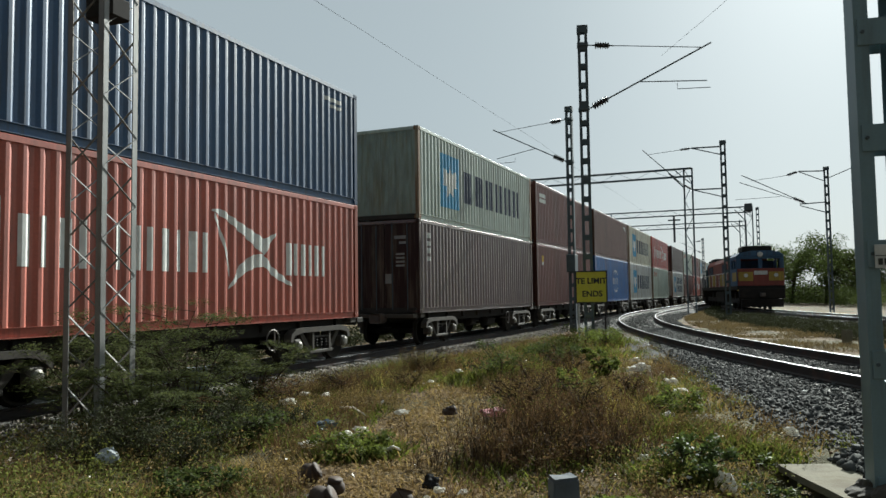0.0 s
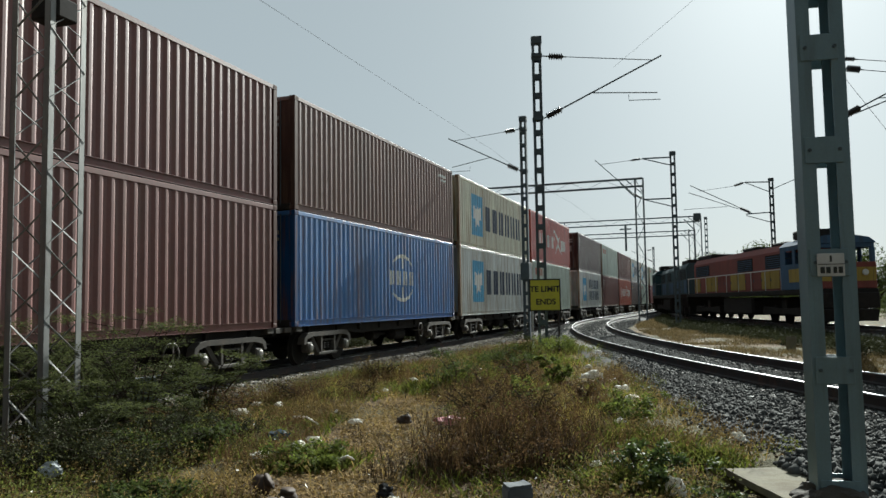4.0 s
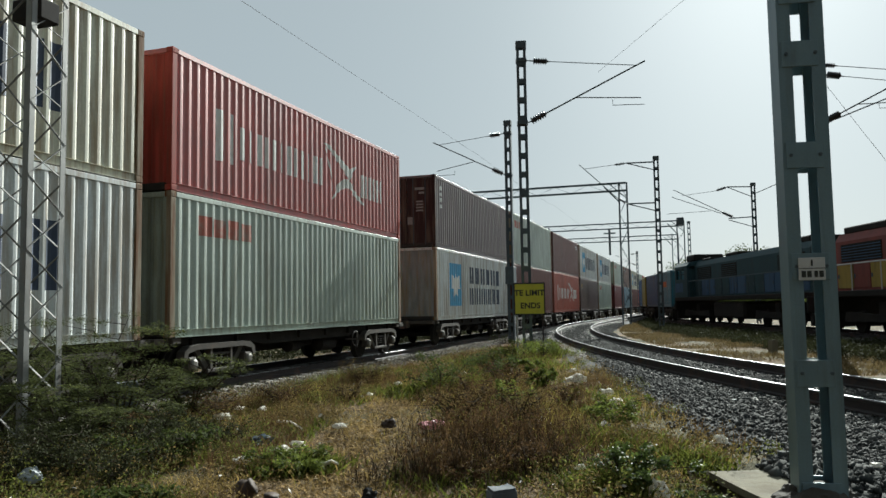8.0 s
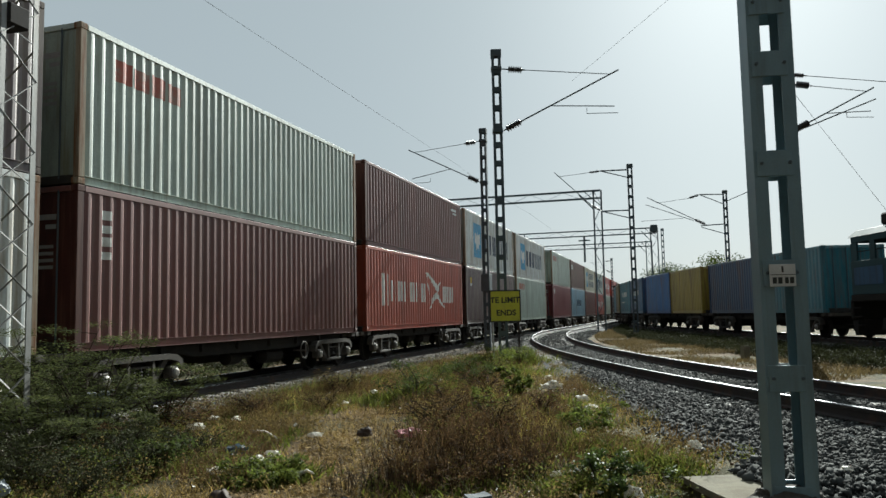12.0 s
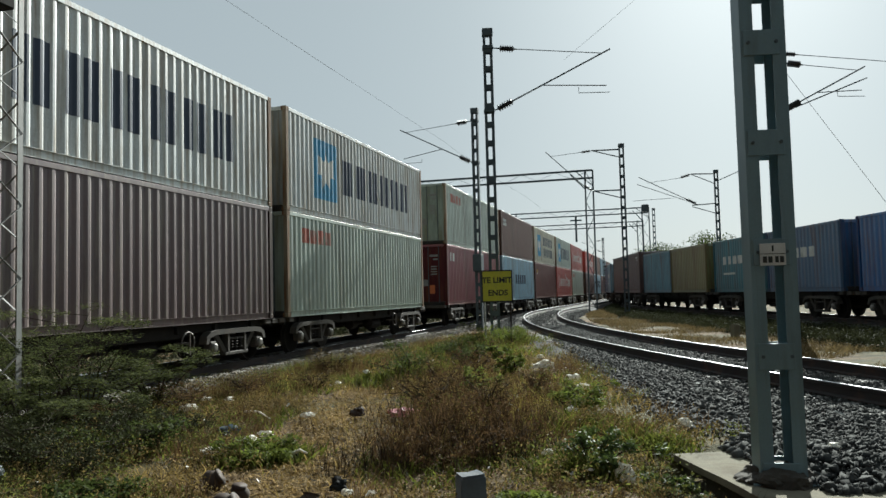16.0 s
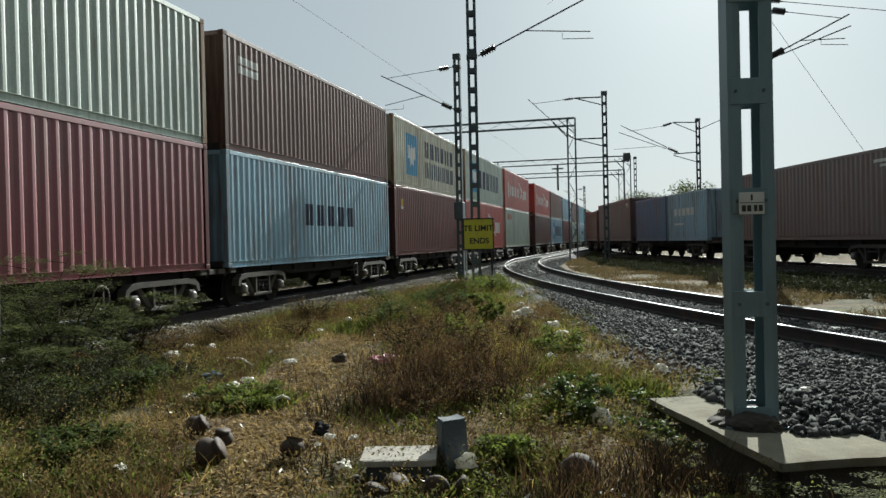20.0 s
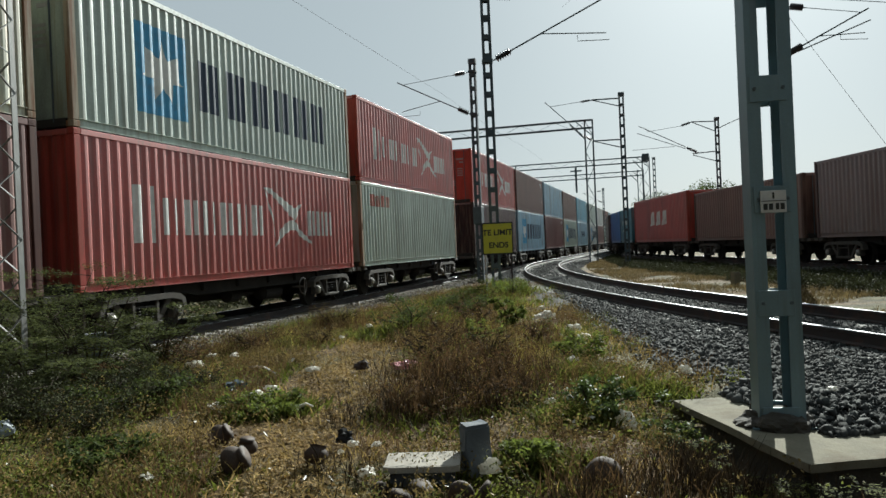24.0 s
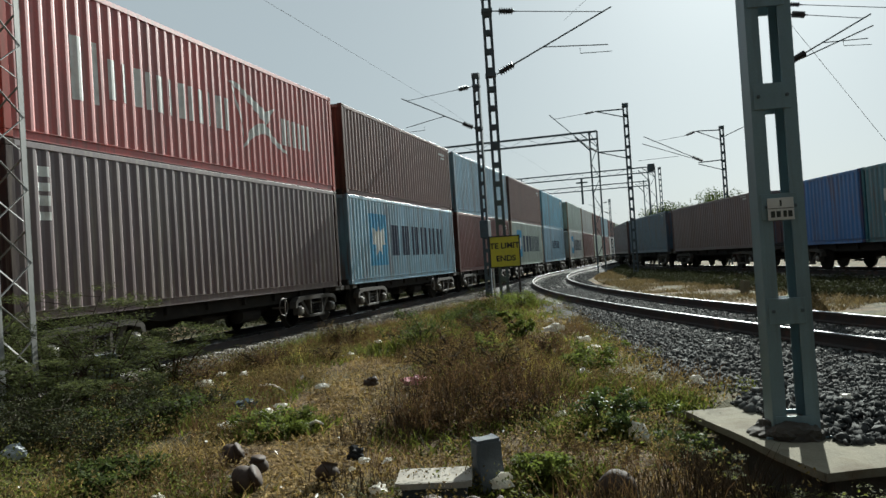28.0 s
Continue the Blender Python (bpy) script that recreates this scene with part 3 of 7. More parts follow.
def container(color, label, length=CL, height=CH, plain_front=False):
    """A shipping box: corrugated sides and ends, posts, rails, castings, and a pair of doors at one end, the far one where plain_front is set."""
    key = (color, length, height)
    if key not in PROTO:
        m = MAT[color]
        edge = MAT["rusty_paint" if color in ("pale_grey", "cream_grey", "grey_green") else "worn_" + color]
        L2, W2 = length / 2, CW / 2
        d = {}
        d["side_panel"] = [corrugated(length, 0.15, height - 0.11, -W2, -1).mesh("side_panel", m), corrugated(length, 0.15, height - 0.11, W2, 1).mesh("side_panel", m)]
        d["roof_panel"] = [Build().box(-L2 + 0.1, L2 - 0.1, -W2 + 0.05, W2 - 0.05, height - 0.05, height - 0.025, 0).mesh("roof_panel", m)]
        e = Build()   # plain end with shallow vertical folds
        ys = [-W2 + 0.12 + i * (CW - 0.24) / 32 for i in range(33)]
        for i, y in enumerate(ys):
            dx = 0.05 if (i % 4) in (1, 2) else 0.015
            e.v += [(L2 - dx, y, 0.15), (L2 - dx, y, height - 0.11)]
        e.f = [(2 * i, 2 * i + 2, 2 * i + 3, 2 * i + 1) for i in range(32)]
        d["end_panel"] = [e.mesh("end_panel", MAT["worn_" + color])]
        d["floor"] = [Build().box(-L2 + 0.1, L2 - 0.1, -W2 + 0.05, W2 - 0.05, 0.12, 0.16).mesh("floor", MAT["wagon"])]
        posts = []
        for sx in (-1, 1):
            for sy in (-1, 1):
                x0, x1 = sorted((sx * L2, sx * (L2 - 0.162)))
                y0, y1 = sorted((sy * W2, sy * (W2 - 0.12)))
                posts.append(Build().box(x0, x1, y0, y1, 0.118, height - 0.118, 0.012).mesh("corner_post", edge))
        d["corner_post"] = posts
        rails = []
        for sy in (-1, 1):
            y0, y1 = sorted((sy * W2, sy * (W2 - 0.06)))
            # channel section: lips flush with the posts, web set back
            br = Build()
            sect = [(0.0, 0.0), (0.0, 0.010), (0.045, 0.010), (0.045, 0.150), (0.0, 0.150), (0.0, 0.157), (0.06, 0.157), (0.06, 0.0)]
            for xe in (-L2 + 0.178, L2 - 0.178):
                br.v += [(xe, sy * (W2 - d_), z_) for d_, z_ in sect]
            n_ = len(sect)
            br.f = [(i, (i + 1) % n_, n_ + (i + 1) % n_, n_ + i) for i in range(n_)] + [tuple(range(n_)), tuple(range(n_, 2 * n_))]
            rails.append(br.mesh("bottom_rail", m))
            rails.append(Build().box(-L2 + 0.178, L2 - 0.178, y0, y1, height - 0.115, height - 0.01, 0.008).mesh("top_rail", m))
        for sx in (-1, 1):
            x0, x1 = sorted((sx * (L2 - 0.004), sx * (L2 - 0.11)))
            rails.append(Build().box(x0, x1, -W2 + 0.162, W2 - 0.162, 0.01, 0.16, 0.008).mesh("end_sill", MAT["bitumen"]))
            rails.append(Build().box(x0, x1, -W2 + 0.162, W2 - 0.162, height - 0.115, height - 0.012, 0.008).mesh("end_header", m))
        d["rail"] = rails
        cast = Build().box(-0.089, 0.089, -0.081, 0.081, -0.059, 0.059, 0.012)
        cast.box(-0.04, 0.04, -0.0825, 0.0825, -0.028, 0.028, 0.01)
        d["cast"] = cast.mesh("corner_casting", edge)
        doors = []
        for sy in (-1, 1):
            y0, y1 = sorted((sy * 0.012, sy * (W2 - 0.125)))
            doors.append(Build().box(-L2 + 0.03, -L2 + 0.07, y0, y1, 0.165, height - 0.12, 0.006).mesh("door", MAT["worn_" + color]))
        d["door"] = doors
        d["bar"] = Build().tube([(0, 0, 0.1), (0, 0, height - 0.08)], [0.017, 0.017], 6).mesh("lock_rod", MAT["galv"])
        d["codes"] = []
        for name, rows in (("code_bar", ((2.30, 2.40, -0.75, -0.35), (2.14, 2.22, -0.75, -0.52))), ("text_rows", ((1.80, 1.86, -0.7, -0.4), (1.68, 1.74, -0.7, -0.4), (1.56, 1.62, -0.7, -0.4), (1.44, 1.50, -0.7, -0.4))),
                           ("placard", ((0.92, 1.22, -0.24, -0.03),))):
            cb = Build()
            for z0, z1, y0, y1 in rows:
                cb.box(-L2 + 0.024, -L2 + 0.029, y0, y1, z0, z1)
            d["codes"].append(cb.mesh(name, MAT["grey_decal"]))
        PROTO[key] = d
    d = PROTO[key]
    L2, W2 = length / 2, CW / 2
    top = thing("shipping_container", label, "container")
    swap = pose(0, 0, 0, 0, 0, 180) if plain_front else None
    for k in ("side_panel", "roof_panel", "end_panel", "floor", "corner_post"):
        for me in d[k]:
            part(k, me, None, top, at=swap if k == "end_panel" else None)
    for me in d["rail"]:
        part(me.name.split(".")[0], me, None, top)
    for sx in (-1, 1):
        for sy in (-1, 1):
            for z in (0.059, height - 0.059):
                part("corner_casting", d["cast"], None, top, at=pose(sx * (L2 - 0.088), sy * (W2 - 0.080), z))
    for me in d["door"]:
        dr = part("door", me, None, top, at=swap)
        sy = -1 if me == d["door"][0] else 1
        for y in (0.28, 0.80):
            part("lock_rod", d["bar"], None, dr, at=pose(-L2 + 0.012, sy * y, 0))
        if sy < 0 and not plain_front:
            for cm in d["codes"]:
                part(cm.name.split(".")[0], cm, None, dr, "faded pale marking")
    return top


# lettering stands as plain strokes; the marks as plain shapes
def strokes(u0, u1, z0, z1, letters):
    """A row of plain upright bars, two to each letter's width."""
    out = []
    w = (u1 - u0) / letters
    for i in range(letters):
        a = u0 + i * w
        out.append((a + 0.08 * w, a + 0.38 * w, z0, z1))
        out.append((a + 0.48 * w, a + 0.78 * w, z0, z1))
    return out


def lettering(c, material, shapes, label):
    for shape in shapes:
        decal(c, "letter_bar", material, [shape], label=label)


def bars(u0, u1, z0, z1, n=1):
    h = (z1 - z0) / n
    return [(u0, u1, z0 + i * h + 0.12 * h, z0 + (i + 1) * h - 0.12 * h) for i in range(n)]


def star_shapes(uc, zc, r):
    """A seven-pointed star as pieces between a lower and an upper line."""
    pts = [(uc + (r if i % 2 == 0 else 0.42 * r) * math.sin(math.pi * i / 7), zc + (r if i % 2 == 0 else 0.42 * r) * math.cos(math.pi * i / 7)) for i in range(14)]

    def cut(u, pick, base):
        zs = []
        for (a, za), (b_, zb) in zip(pts, pts[1:] + pts[:1]):
            if min(a, b_) - 1e-9 <= u <= max(a, b_) + 1e-9 and abs(a - b_) > 1e-9:
                zs.append(za + (zb - za) * (u - a) / (b_ - a))
        return pick(zs) if zs else base

    u0, u1 = min(p[0] for p in pts), max(p[0] for p in pts)
    return [(u0, u1, lambda u: cut(u, min, zc), lambda u: cut(u, max, zc))]


def mark_star(c):
    decal(c, "mark_panel", "blue_decal", [(1.75, 3.45, 0.55, 2.35)], label="faded blue square")
    b = decal(c, "star_mark", "white_decal", star_shapes(2.6, 1.45, 0.70), label="white star")
    b.location.y -= 0.004
    lettering(c, "navy_decal", strokes(3.75, 10.6, 0.88, 2.0, 6), "dark lettering bar")


def mark_star_two(c):
    decal(c, "mark_panel", "blue_decal", [(1.75, 3.45, 0.55, 2.35)], label="faded blue square")
    b = decal(c, "star_mark", "white_decal", star_shapes(2.6, 1.45, 0.70), label="white star")
    b.location.y -= 0.004
    lettering(c, "navy_decal", strokes(4.6, 10.3, 1.55, 2.3, 6) + strokes(4.6, 10.3, 0.6, 1.35, 7), "dark lettering bar")


def curved(us, zs):
    return lambda u: float(np.interp(u, us, zs))


def mark_bird(c):
    """Pale bars, one stout and one slim by turns, with a four-armed swoosh between them."""
    words = [(1.50, 1.76, 0.86, 2.0), (2.02, 2.15, 0.86, 2.0)]
    for i in range(6):
        a = 2.42 + 0.70 * i
        words += [(a, a + 0.20, 1.02, 1.78), (a + 0.37, a + 0.48, 1.02, 1.78)]
    for a in (9.02, 9.60, 10.16):
        words += [(a, a + 0.18, 1.02, 1.74), (a + 0.30, a + 0.39, 1.02, 1.74)]
    lettering(c, "white_decal", words, "white lettering bar")
    sw = [(6.55, 8.2, curved((6.55, 7.0, 7.5, 8.0, 8.2), (2.22, 2.06, 1.80, 1.52, 1.46)), curved((6.55, 6.8, 7.4, 8.2), (2.25, 2.28, 2.06, 1.78))),
          (8.2, 8.6, curved((8.2, 8.6), (1.42, 1.88)), curved((8.2, 8.6), (1.78, 1.92))),
          (7.05, 8.2, curved((7.05, 7.5, 7.9, 8.2), (0.70, 1.02, 1.16, 1.18)), curved((7.05, 7.4, 7.8, 8.2), (0.74, 1.22, 1.42, 1.46))),
          (8.2, 9.25, curved((8.2, 8.6, 9.25), (1.18, 0.94, 0.76)), curved((8.2, 8.5, 9.25), (1.42, 1.18, 0.82))),
          (6.60, 7.08, curved((6.60, 6.85, 7.08), (2.08, 1.62, 0.92)), curved((6.60, 6.85, 7.08), (2.20, 1.80, 1.16)))]
    for piece in sw:
        decal(c, "swoosh_mark", "white_decal", [piece], label="white arm of a swoosh")


def mark_small_red(c):
    lettering(c, "faded_red_decal", [(0.90 + 0.52 * i, 1.36 + 0.52 * i, 2.08, 2.50 - 0.03 * (i % 2)) for i in range(4)], "faded red lettering bar")


def mark_round(c):
    def arc(u):
        return max(0, 1 - ((u - 6.95) / 0.85) ** 2) ** 0.5

    decal(c, "round_mark", "white_decal", [(6.1, 7.8, lambda u: 1.66 + 0.38 * arc(u), lambda u: 1.70 + 0.46 * arc(u))], label="white curved line of a round mark")
    decal(c, "round_mark", "white_decal", [(6.1, 7.8, lambda u: 1.05 - 0.46 * arc(u), lambda u: 1.09 - 0.38 * arc(u))], label="white curved line of a round mark")
    decal(c, "round_mark", "white_decal", [(6.88, 7.02, 1.68, 2.10)], label="white upright line of a round mark")
    decal(c, "round_mark", "white_decal", [(6.88, 7.02, 0.66, 1.06)], label="white upright line of a round mark")
    lettering(c, "white_decal", strokes(5.85, 8.05, 1.14, 1.60, 4), "white lettering bar")


def mark_lines(c):
    lettering(c, "navy_decal", strokes(4.4, 8.6, 1.1, 1.75, 5), "dark lettering bar")


def mark_vertical(c):
    lettering(c, "white_decal", [(0.62, 0.86, 1.62 + 0.24 * i, 1.62 + 0.24 * i + (0.17 if i % 2 else 0.14)) for i in range(4)], "white vertical lettering bar")


def mark_short(c):
    lettering(c, "white_decal", strokes(0.62, 1.45, 2.1, 2.5, 2), "white lettering bar")


def mark_sticker(c):
    decal(c, "sticker", "yellow_decal", [(0.95, 1.28, 2.05, 2.36)], label="yellow sticker")
    decal(c, "sticker", "white_decal", [(0.95, 1.28, 1.92, 2.05)], label="white sticker")


def mark_corner_white(c):
    lettering(c, "white_decal", bars(0.75, 1.75, 1.95, 2.45, 2), "worn white lettering bar")


def mark_none(c):
    decal(c, "code_bar", "white_decal", [(10.6, 11.4, 2.45, 2.55)], label="small white code bar")
    decal(c, "code_bar", "white_decal", [(10.9, 11.4, 2.3, 2.38)], label="small white code bar")


def mark_plain(c):
    pass


def mark_orange_block(c):
    decal(c, "mark_panel", "orange_decal", [(2.4, 4.0, 1.45, 1.85)], CT, "faded orange block")


def mark_white_rows(c):
    for i in range(5):
        decal(c, "letter_bar", "white_decal", [(1.2 + 0.62 * i, 1.62 + 0.62 * i, 1.35, 1.75)], CT, "white lettering bar")
    decal(c, "letter_bar", "white_decal", [(1.2, 2.6, 0.85, 0.95)], CT, "small white row")


def mark_slanted(c):
    """Broad white bars that lean, under one short stroke."""
    for i in range(3):
        a = 4.2 + 1.35 * i
        decal(c, "letter_bar", "white_decal", [(a, a + 1.05, curved((a, a + 1.05), (1.05, 1.12)), curved((a, a + 0.35, a + 1.05), (1.12, 1.95, 2.0)))], label="leaning white bar")


# upper box, lower box of each wagon: paint, mark, words
CARGO = [
    (("brown", mark_none), ("grey_green", mark_none)),
    (("navy", mark_none), ("orange_red", mark_bird)),
    (("grey_green", mark_star), ("dark_brown", mark_vertical)),
    (("brown", mark_corner_white), ("brown", mark_sticker)),
    (("grey_brown", mark_none), ("blue", mark_round)),
    (("cream_grey", mark_star), ("pale_grey", mark_star)),
    (("red", mark_bird), ("grey_green", mark_small_red)),
    (("dark_brown", mark_vertical), ("pale_grey", mark_star_two)),
    (("grey_green", mark_small_red), ("brown", mark_vertical)),
    (("brown", mark_none), ("orange_red", mark_bird)),
    (("pale_grey", mark_star), ("dark_brown", mark_sticker)),
    (("pale_grey", mark_star), ("grey_green", mark_small_red)),
    (("grey_green", mark_small_red), ("crimson", mark_short)),
    (("grey_brown", mark_corner_white), ("sky_blue", mark_lines)),
    (("cream_grey", mark_star_two), ("brown", mark_sticker)),
    (("grey_green", mark_star), ("red", mark_bird)),
    (("red", mark_bird), ("grey_green", mark_small_red)),
    (("red", mark_bird), ("dark_brown", mark_vertical)),
    (("grey_brown", mark_none), ("sky_blue", mark_star)),
    (("sky_blue", mark_none), ("brown", mark_none)),
    (("grey_brown", mark_none), ("grey_green", mark_star)),
    (("cyan", mark_none), ("sky_blue", mark_lines)),
    (("grey_green", mark_none), ("pale_grey", mark_star)),
    (("pale_grey", mark_none), ("brown", mark_none)),
    (("brown", mark_none), ("grey_green", mark_none)),
    (("sky_blue", mark_none), ("brown", mark_none)),
    (("brown", mark_none), ("pale_grey", mark_none)),
    (("grey_green", mark_none), ("brown", mark_none)),
    (("brown", mark_none), ("blue", mark_none)),
    (("grey_green", mark_none), ("red", mark_none)),
]
WORD = {"navy": "dark navy", "orange_red": "orange-red", "grey_green": "faded grey-green", "dark_brown": "dark brown", "brown": "faded brown",
        "grey_brown": "greyish brown", "blue": "bright blue", "cream_grey": "stained cream-grey", "pale_grey": "pale grey", "red": "faded red",
        "crimson": "crimson", "sky_blue": "pale sky-blue", "cyan": "cyan blue", "yellow": "dull yellow", "dark_green": "dark green", "black": "black", "dull_blue": "dark blue", "slate_blue": "slate-blue", "faded_blue": "faded blue", "faded_cyan": "faded cyan", "dusty_brown": "dusty brown", "olive_yellow": "olive-yellow", "teal": "blue-green"}
MARKW = {mark_bird: " with a white swoosh mark", mark_star: " with a white star on blue", mark_star_two: " with star and two dark rows", mark_round: " with a white round mark",
         mark_small_red: " with faded red lettering", mark_lines: " with dark lettering", mark_vertical: " with upright white lettering", mark_short: " with short white lettering", mark_sticker: " with a small yellow sticker",
         mark_corner_white: " with worn white bars", mark_none: "", mark_plain: "", mark_orange_block: " with an orange block", mark_white_rows: " with white lettering", mark_slanted: " with white bars"}


def box_label(color, fn, where):
    return WORD[color] + " container" + MARKW[fn] + ", " + where


# ---------------------------------------------------------------- flat wagons
def wheelset_mesh():
    b = Build()
    for s in (-1, 1):
        b.disc((0, s * 0.80, 0), (0, s, 0), [(0.0, 0.10), (0.02, 0.12), (0.02, 0.36), (0.0, 0.40), (0.0, 0.452), (0.03, 0.45), (0.035, 0.425), (0.13, 0.415), (0.13, 0.37), (0.09, 0.34), (0.07, 0.14), (0.13, 0.12), (0.13, 0.05)], 24)
    b.tube([(0, -0.85, 0), (0, 0.85, 0)], [0.085, 0.085], 10)
    return b.mesh("wheelset", MAT["wheel"])


def bogie_parts():
    d = {}
    fr = Build()
    # top member with ends bent down over the axles
    fr.prism([(-1.30, 0.55), (-1.26, 0.72), (-1.10, 0.82), (-0.85, 0.85), (0.85, 0.85), (1.10, 0.82), (1.26, 0.72), (1.30, 0.55), (1.20, 0.55), (1.14, 0.68), (0.85, 0.74), (-0.85, 0.74), (-1.14, 0.68), (-1.20, 0.55)], -0.10, 0.10)
    for sx in (-1, 1):
        fr.beam((sx * 0.82, 0, 0.75), (sx * 0.42, 0, 0.30), 0.12, 0.075, (0, 1, 0))
        fr.box(sx * 0.36 - 0.035, sx * 0.36 + 0.035, -0.085, 0.085, 0.30, 0.75)
    fr.box(-0.50, 0.50, -0.085, 0.085, 0.24, 0.32, 0.015)
    fr.box(-0.34, 0.34, -0.06, 0.06, 0.60, 0.64)
    d["side_frame"] = fr.mesh("side_frame", MAT["bogie"])
    sp = Build()
    for x in (-0.2, 0.0, 0.2):
        pts = [(x + 0.07 * math.cos(a), 0.07 * math.sin(a), 0.36 + 0.26 * a / (8 * math.pi)) for a in [i * math.pi / 4 for i in range(33)]]
        sp.tube(pts, [0.016] * len(pts), 5)
    d["spring"] = sp.mesh("spring", MAT["wagon"])
    ab = Build().box(-0.13, 0.13, -0.10, 0.10, -0.12, 0.14, 0.03)
    d["axle_box"] = ab.mesh("axle_box", MAT["bogie"])
    d["axle_cap"] = Build().disc((0, 0, 0), (0, 1, 0), [(0, 0.10), (0.05, 0.10), (0.07, 0.06)], 12).mesh("axle_cap", MAT["axle_cap"])
    d["bolster"] = Build().box(-0.20, 0.20, -1.05, 1.05, 0.50, 0.80, 0.03).mesh("bolster", MAT["wagon"])
    d["brake_beam"] = Build().tube([(0, -0.7, 0.35), (0, 0.7, 0.35)], [0.04, 0.04], 6).mesh("brake_beam", MAT["wagon"])
    d["wheelset"] = wheelset_mesh()
    return d


BOGIE = bogie_parts()


def wagon_prototype():
    """A low flat wagon: spine, side sills, cross bearers, two bogies, couplers and brake gear."""
    top = thing("flat_wagon", "low dusty container flat wagon on two bogies, under stacked containers", "rail wagon")
    L2 = 6.15
    part("center_sill", Build().prism([(-L2, 0.98), (L2, 0.98), (L2, 0.72), (L2 - 1.6, 0.66), (L2 - 2.4, 0.46), (-L2 + 2.4, 0.46), (-L2 + 1.6, 0.66), (-L2, 0.72)], -0.22, 0.22), MAT["wagon"], top)
    for s in (-1, 1):
        part("side_sill", Build().prism([(-L2, 0.99), (L2, 0.99), (L2, 0.84), (L2 - 3.2, 0.80), (L2 - 3.8, 0.70), (-L2 + 3.8, 0.70), (-L2 + 3.2, 0.80), (-L2, 0.84)], s * 0.99 - 0.05, s * 0.99 + 0.05), MAT["wagon"], top, "grimy side sill")
        for x in (-5.85, 5.85):
            part("lock_bracket", Build().box(x - 0.14, x + 0.14, s * 1.10 - 0.10, s * 1.10 + 0.10, 0.86, 0.995, 0.02), MAT["bogie"], top)
    for x in (-6.1, -5.2, -3.6, -2.2, -0.75, 0.75, 2.2, 3.6, 5.2, 6.1):
        part("cross_bearer", Build().box(x - 0.06, x + 0.06, -1.12, 1.12, 0.80, 0.97, 0.01), MAT["wagon"], top)
    for s in (-1, 1):
        bg = part("bogie", BOGIE["bolster"], None, top, "cast steel three-piece bogie coated in pale dust", at=pose(s * 4.35, 0, 0))
        for sy in (-1, 1):
            part("side_frame", BOGIE["side_frame"], None, bg, "cast side frame", at=pose(0, sy * 1.12, -0.02))
            part("spring", BOGIE["spring"], None, bg, at=pose(0, sy * 1.12, -0.02))
            for x in (-1.0, 1.0):
                part("axle_box", BOGIE["axle_box"], None, bg, at=pose(x, sy * 1.12, 0.44))
                part("axle_cap", BOGIE["axle_cap"], None, bg, "worn bright axle cap", at=pose(x, sy * 1.21, 0.44, 0, 0, 0 if sy > 0 else 180))
        for x in (-1.0, 1.0):
            w = part("wheelset", BOGIE["wheelset"], None, bg, "polished steel wheels on an axle")
            w.matrix_parent_inverse = Matrix.Translation((x, 0, 0.424))
        part("brake_beam", BOGIE["brake_beam"], None, bg)
        part("coupler", Build().box(s * L2, s * (L2 + 0.55), -0.12, 0.12, 0.72, 0.98, 0.03).box(s * (L2 + 0.3), s * (L2 + 0.56), -0.19, 0.19, 0.70, 1.0, 0.04), MAT["casting"], top, "rusty knuckle coupler")
        part("end_platform", Build().box(min(s * L2, s * (L2 + 0.30)), max(s * L2, s * (L2 + 0.30)), -1.15, 1.15, 0.86, 0.98, 0.01), MAT["bogie"], top, "dusty end platform")
    part("brake_cylinder", Build().disc((-0.6, -0.62, 0.56), (1, 0, 0), [(0, 0.05), (0.02, 0.17), (0.5, 0.17), (0.54, 0.06), (1.2, 0.04)], 14), MAT["wagon"], top)
    part("air_tank", Build().disc((0.9, -0.7, 0.52), (1, 0, 0), [(0, 0.06), (0.05, 0.19), (0.9, 0.19), (0.95, 0.06)], 14), MAT["wagon"], top)
    hw = Build()
    pts = [(2.35 + 0.22 * math.cos(a), -1.24, 0.62 + 0.22 * math.sin(a)) for a in [i * math.pi / 10 for i in range(21)]]
    hw.tube(pts, [0.018] * 21, 6)
    for a in (math.pi / 2,):
        hw.beam((2.35 - 0.24 * math.cos(a), -1.28, 0.60 - 0.24 * math.sin(a)), (2.35 + 0.24 * math.cos(a), -1.28, 0.60 + 0.24 * math.sin(a)), 0.025)
    hw.tube([(2.35, -1.28, 0.60), (2.35, -0.9, 0.60)], [0.03, 0.03], 6)
    part("hand_wheel", hw, MAT["casting"], top, "round brake hand wheel")
    return top


WAGON = wagon_prototype()

# distance along the line of each wagon's leading end, five wagons to a set
P_IN, P_SET = 13.0, 16.0


def lead_of(i):
    return (i - 1) * P_IN + math.floor((i - 1) / 5) * (P_SET - P_IN)


TURN_A = 90 - math.degrees(THETA)
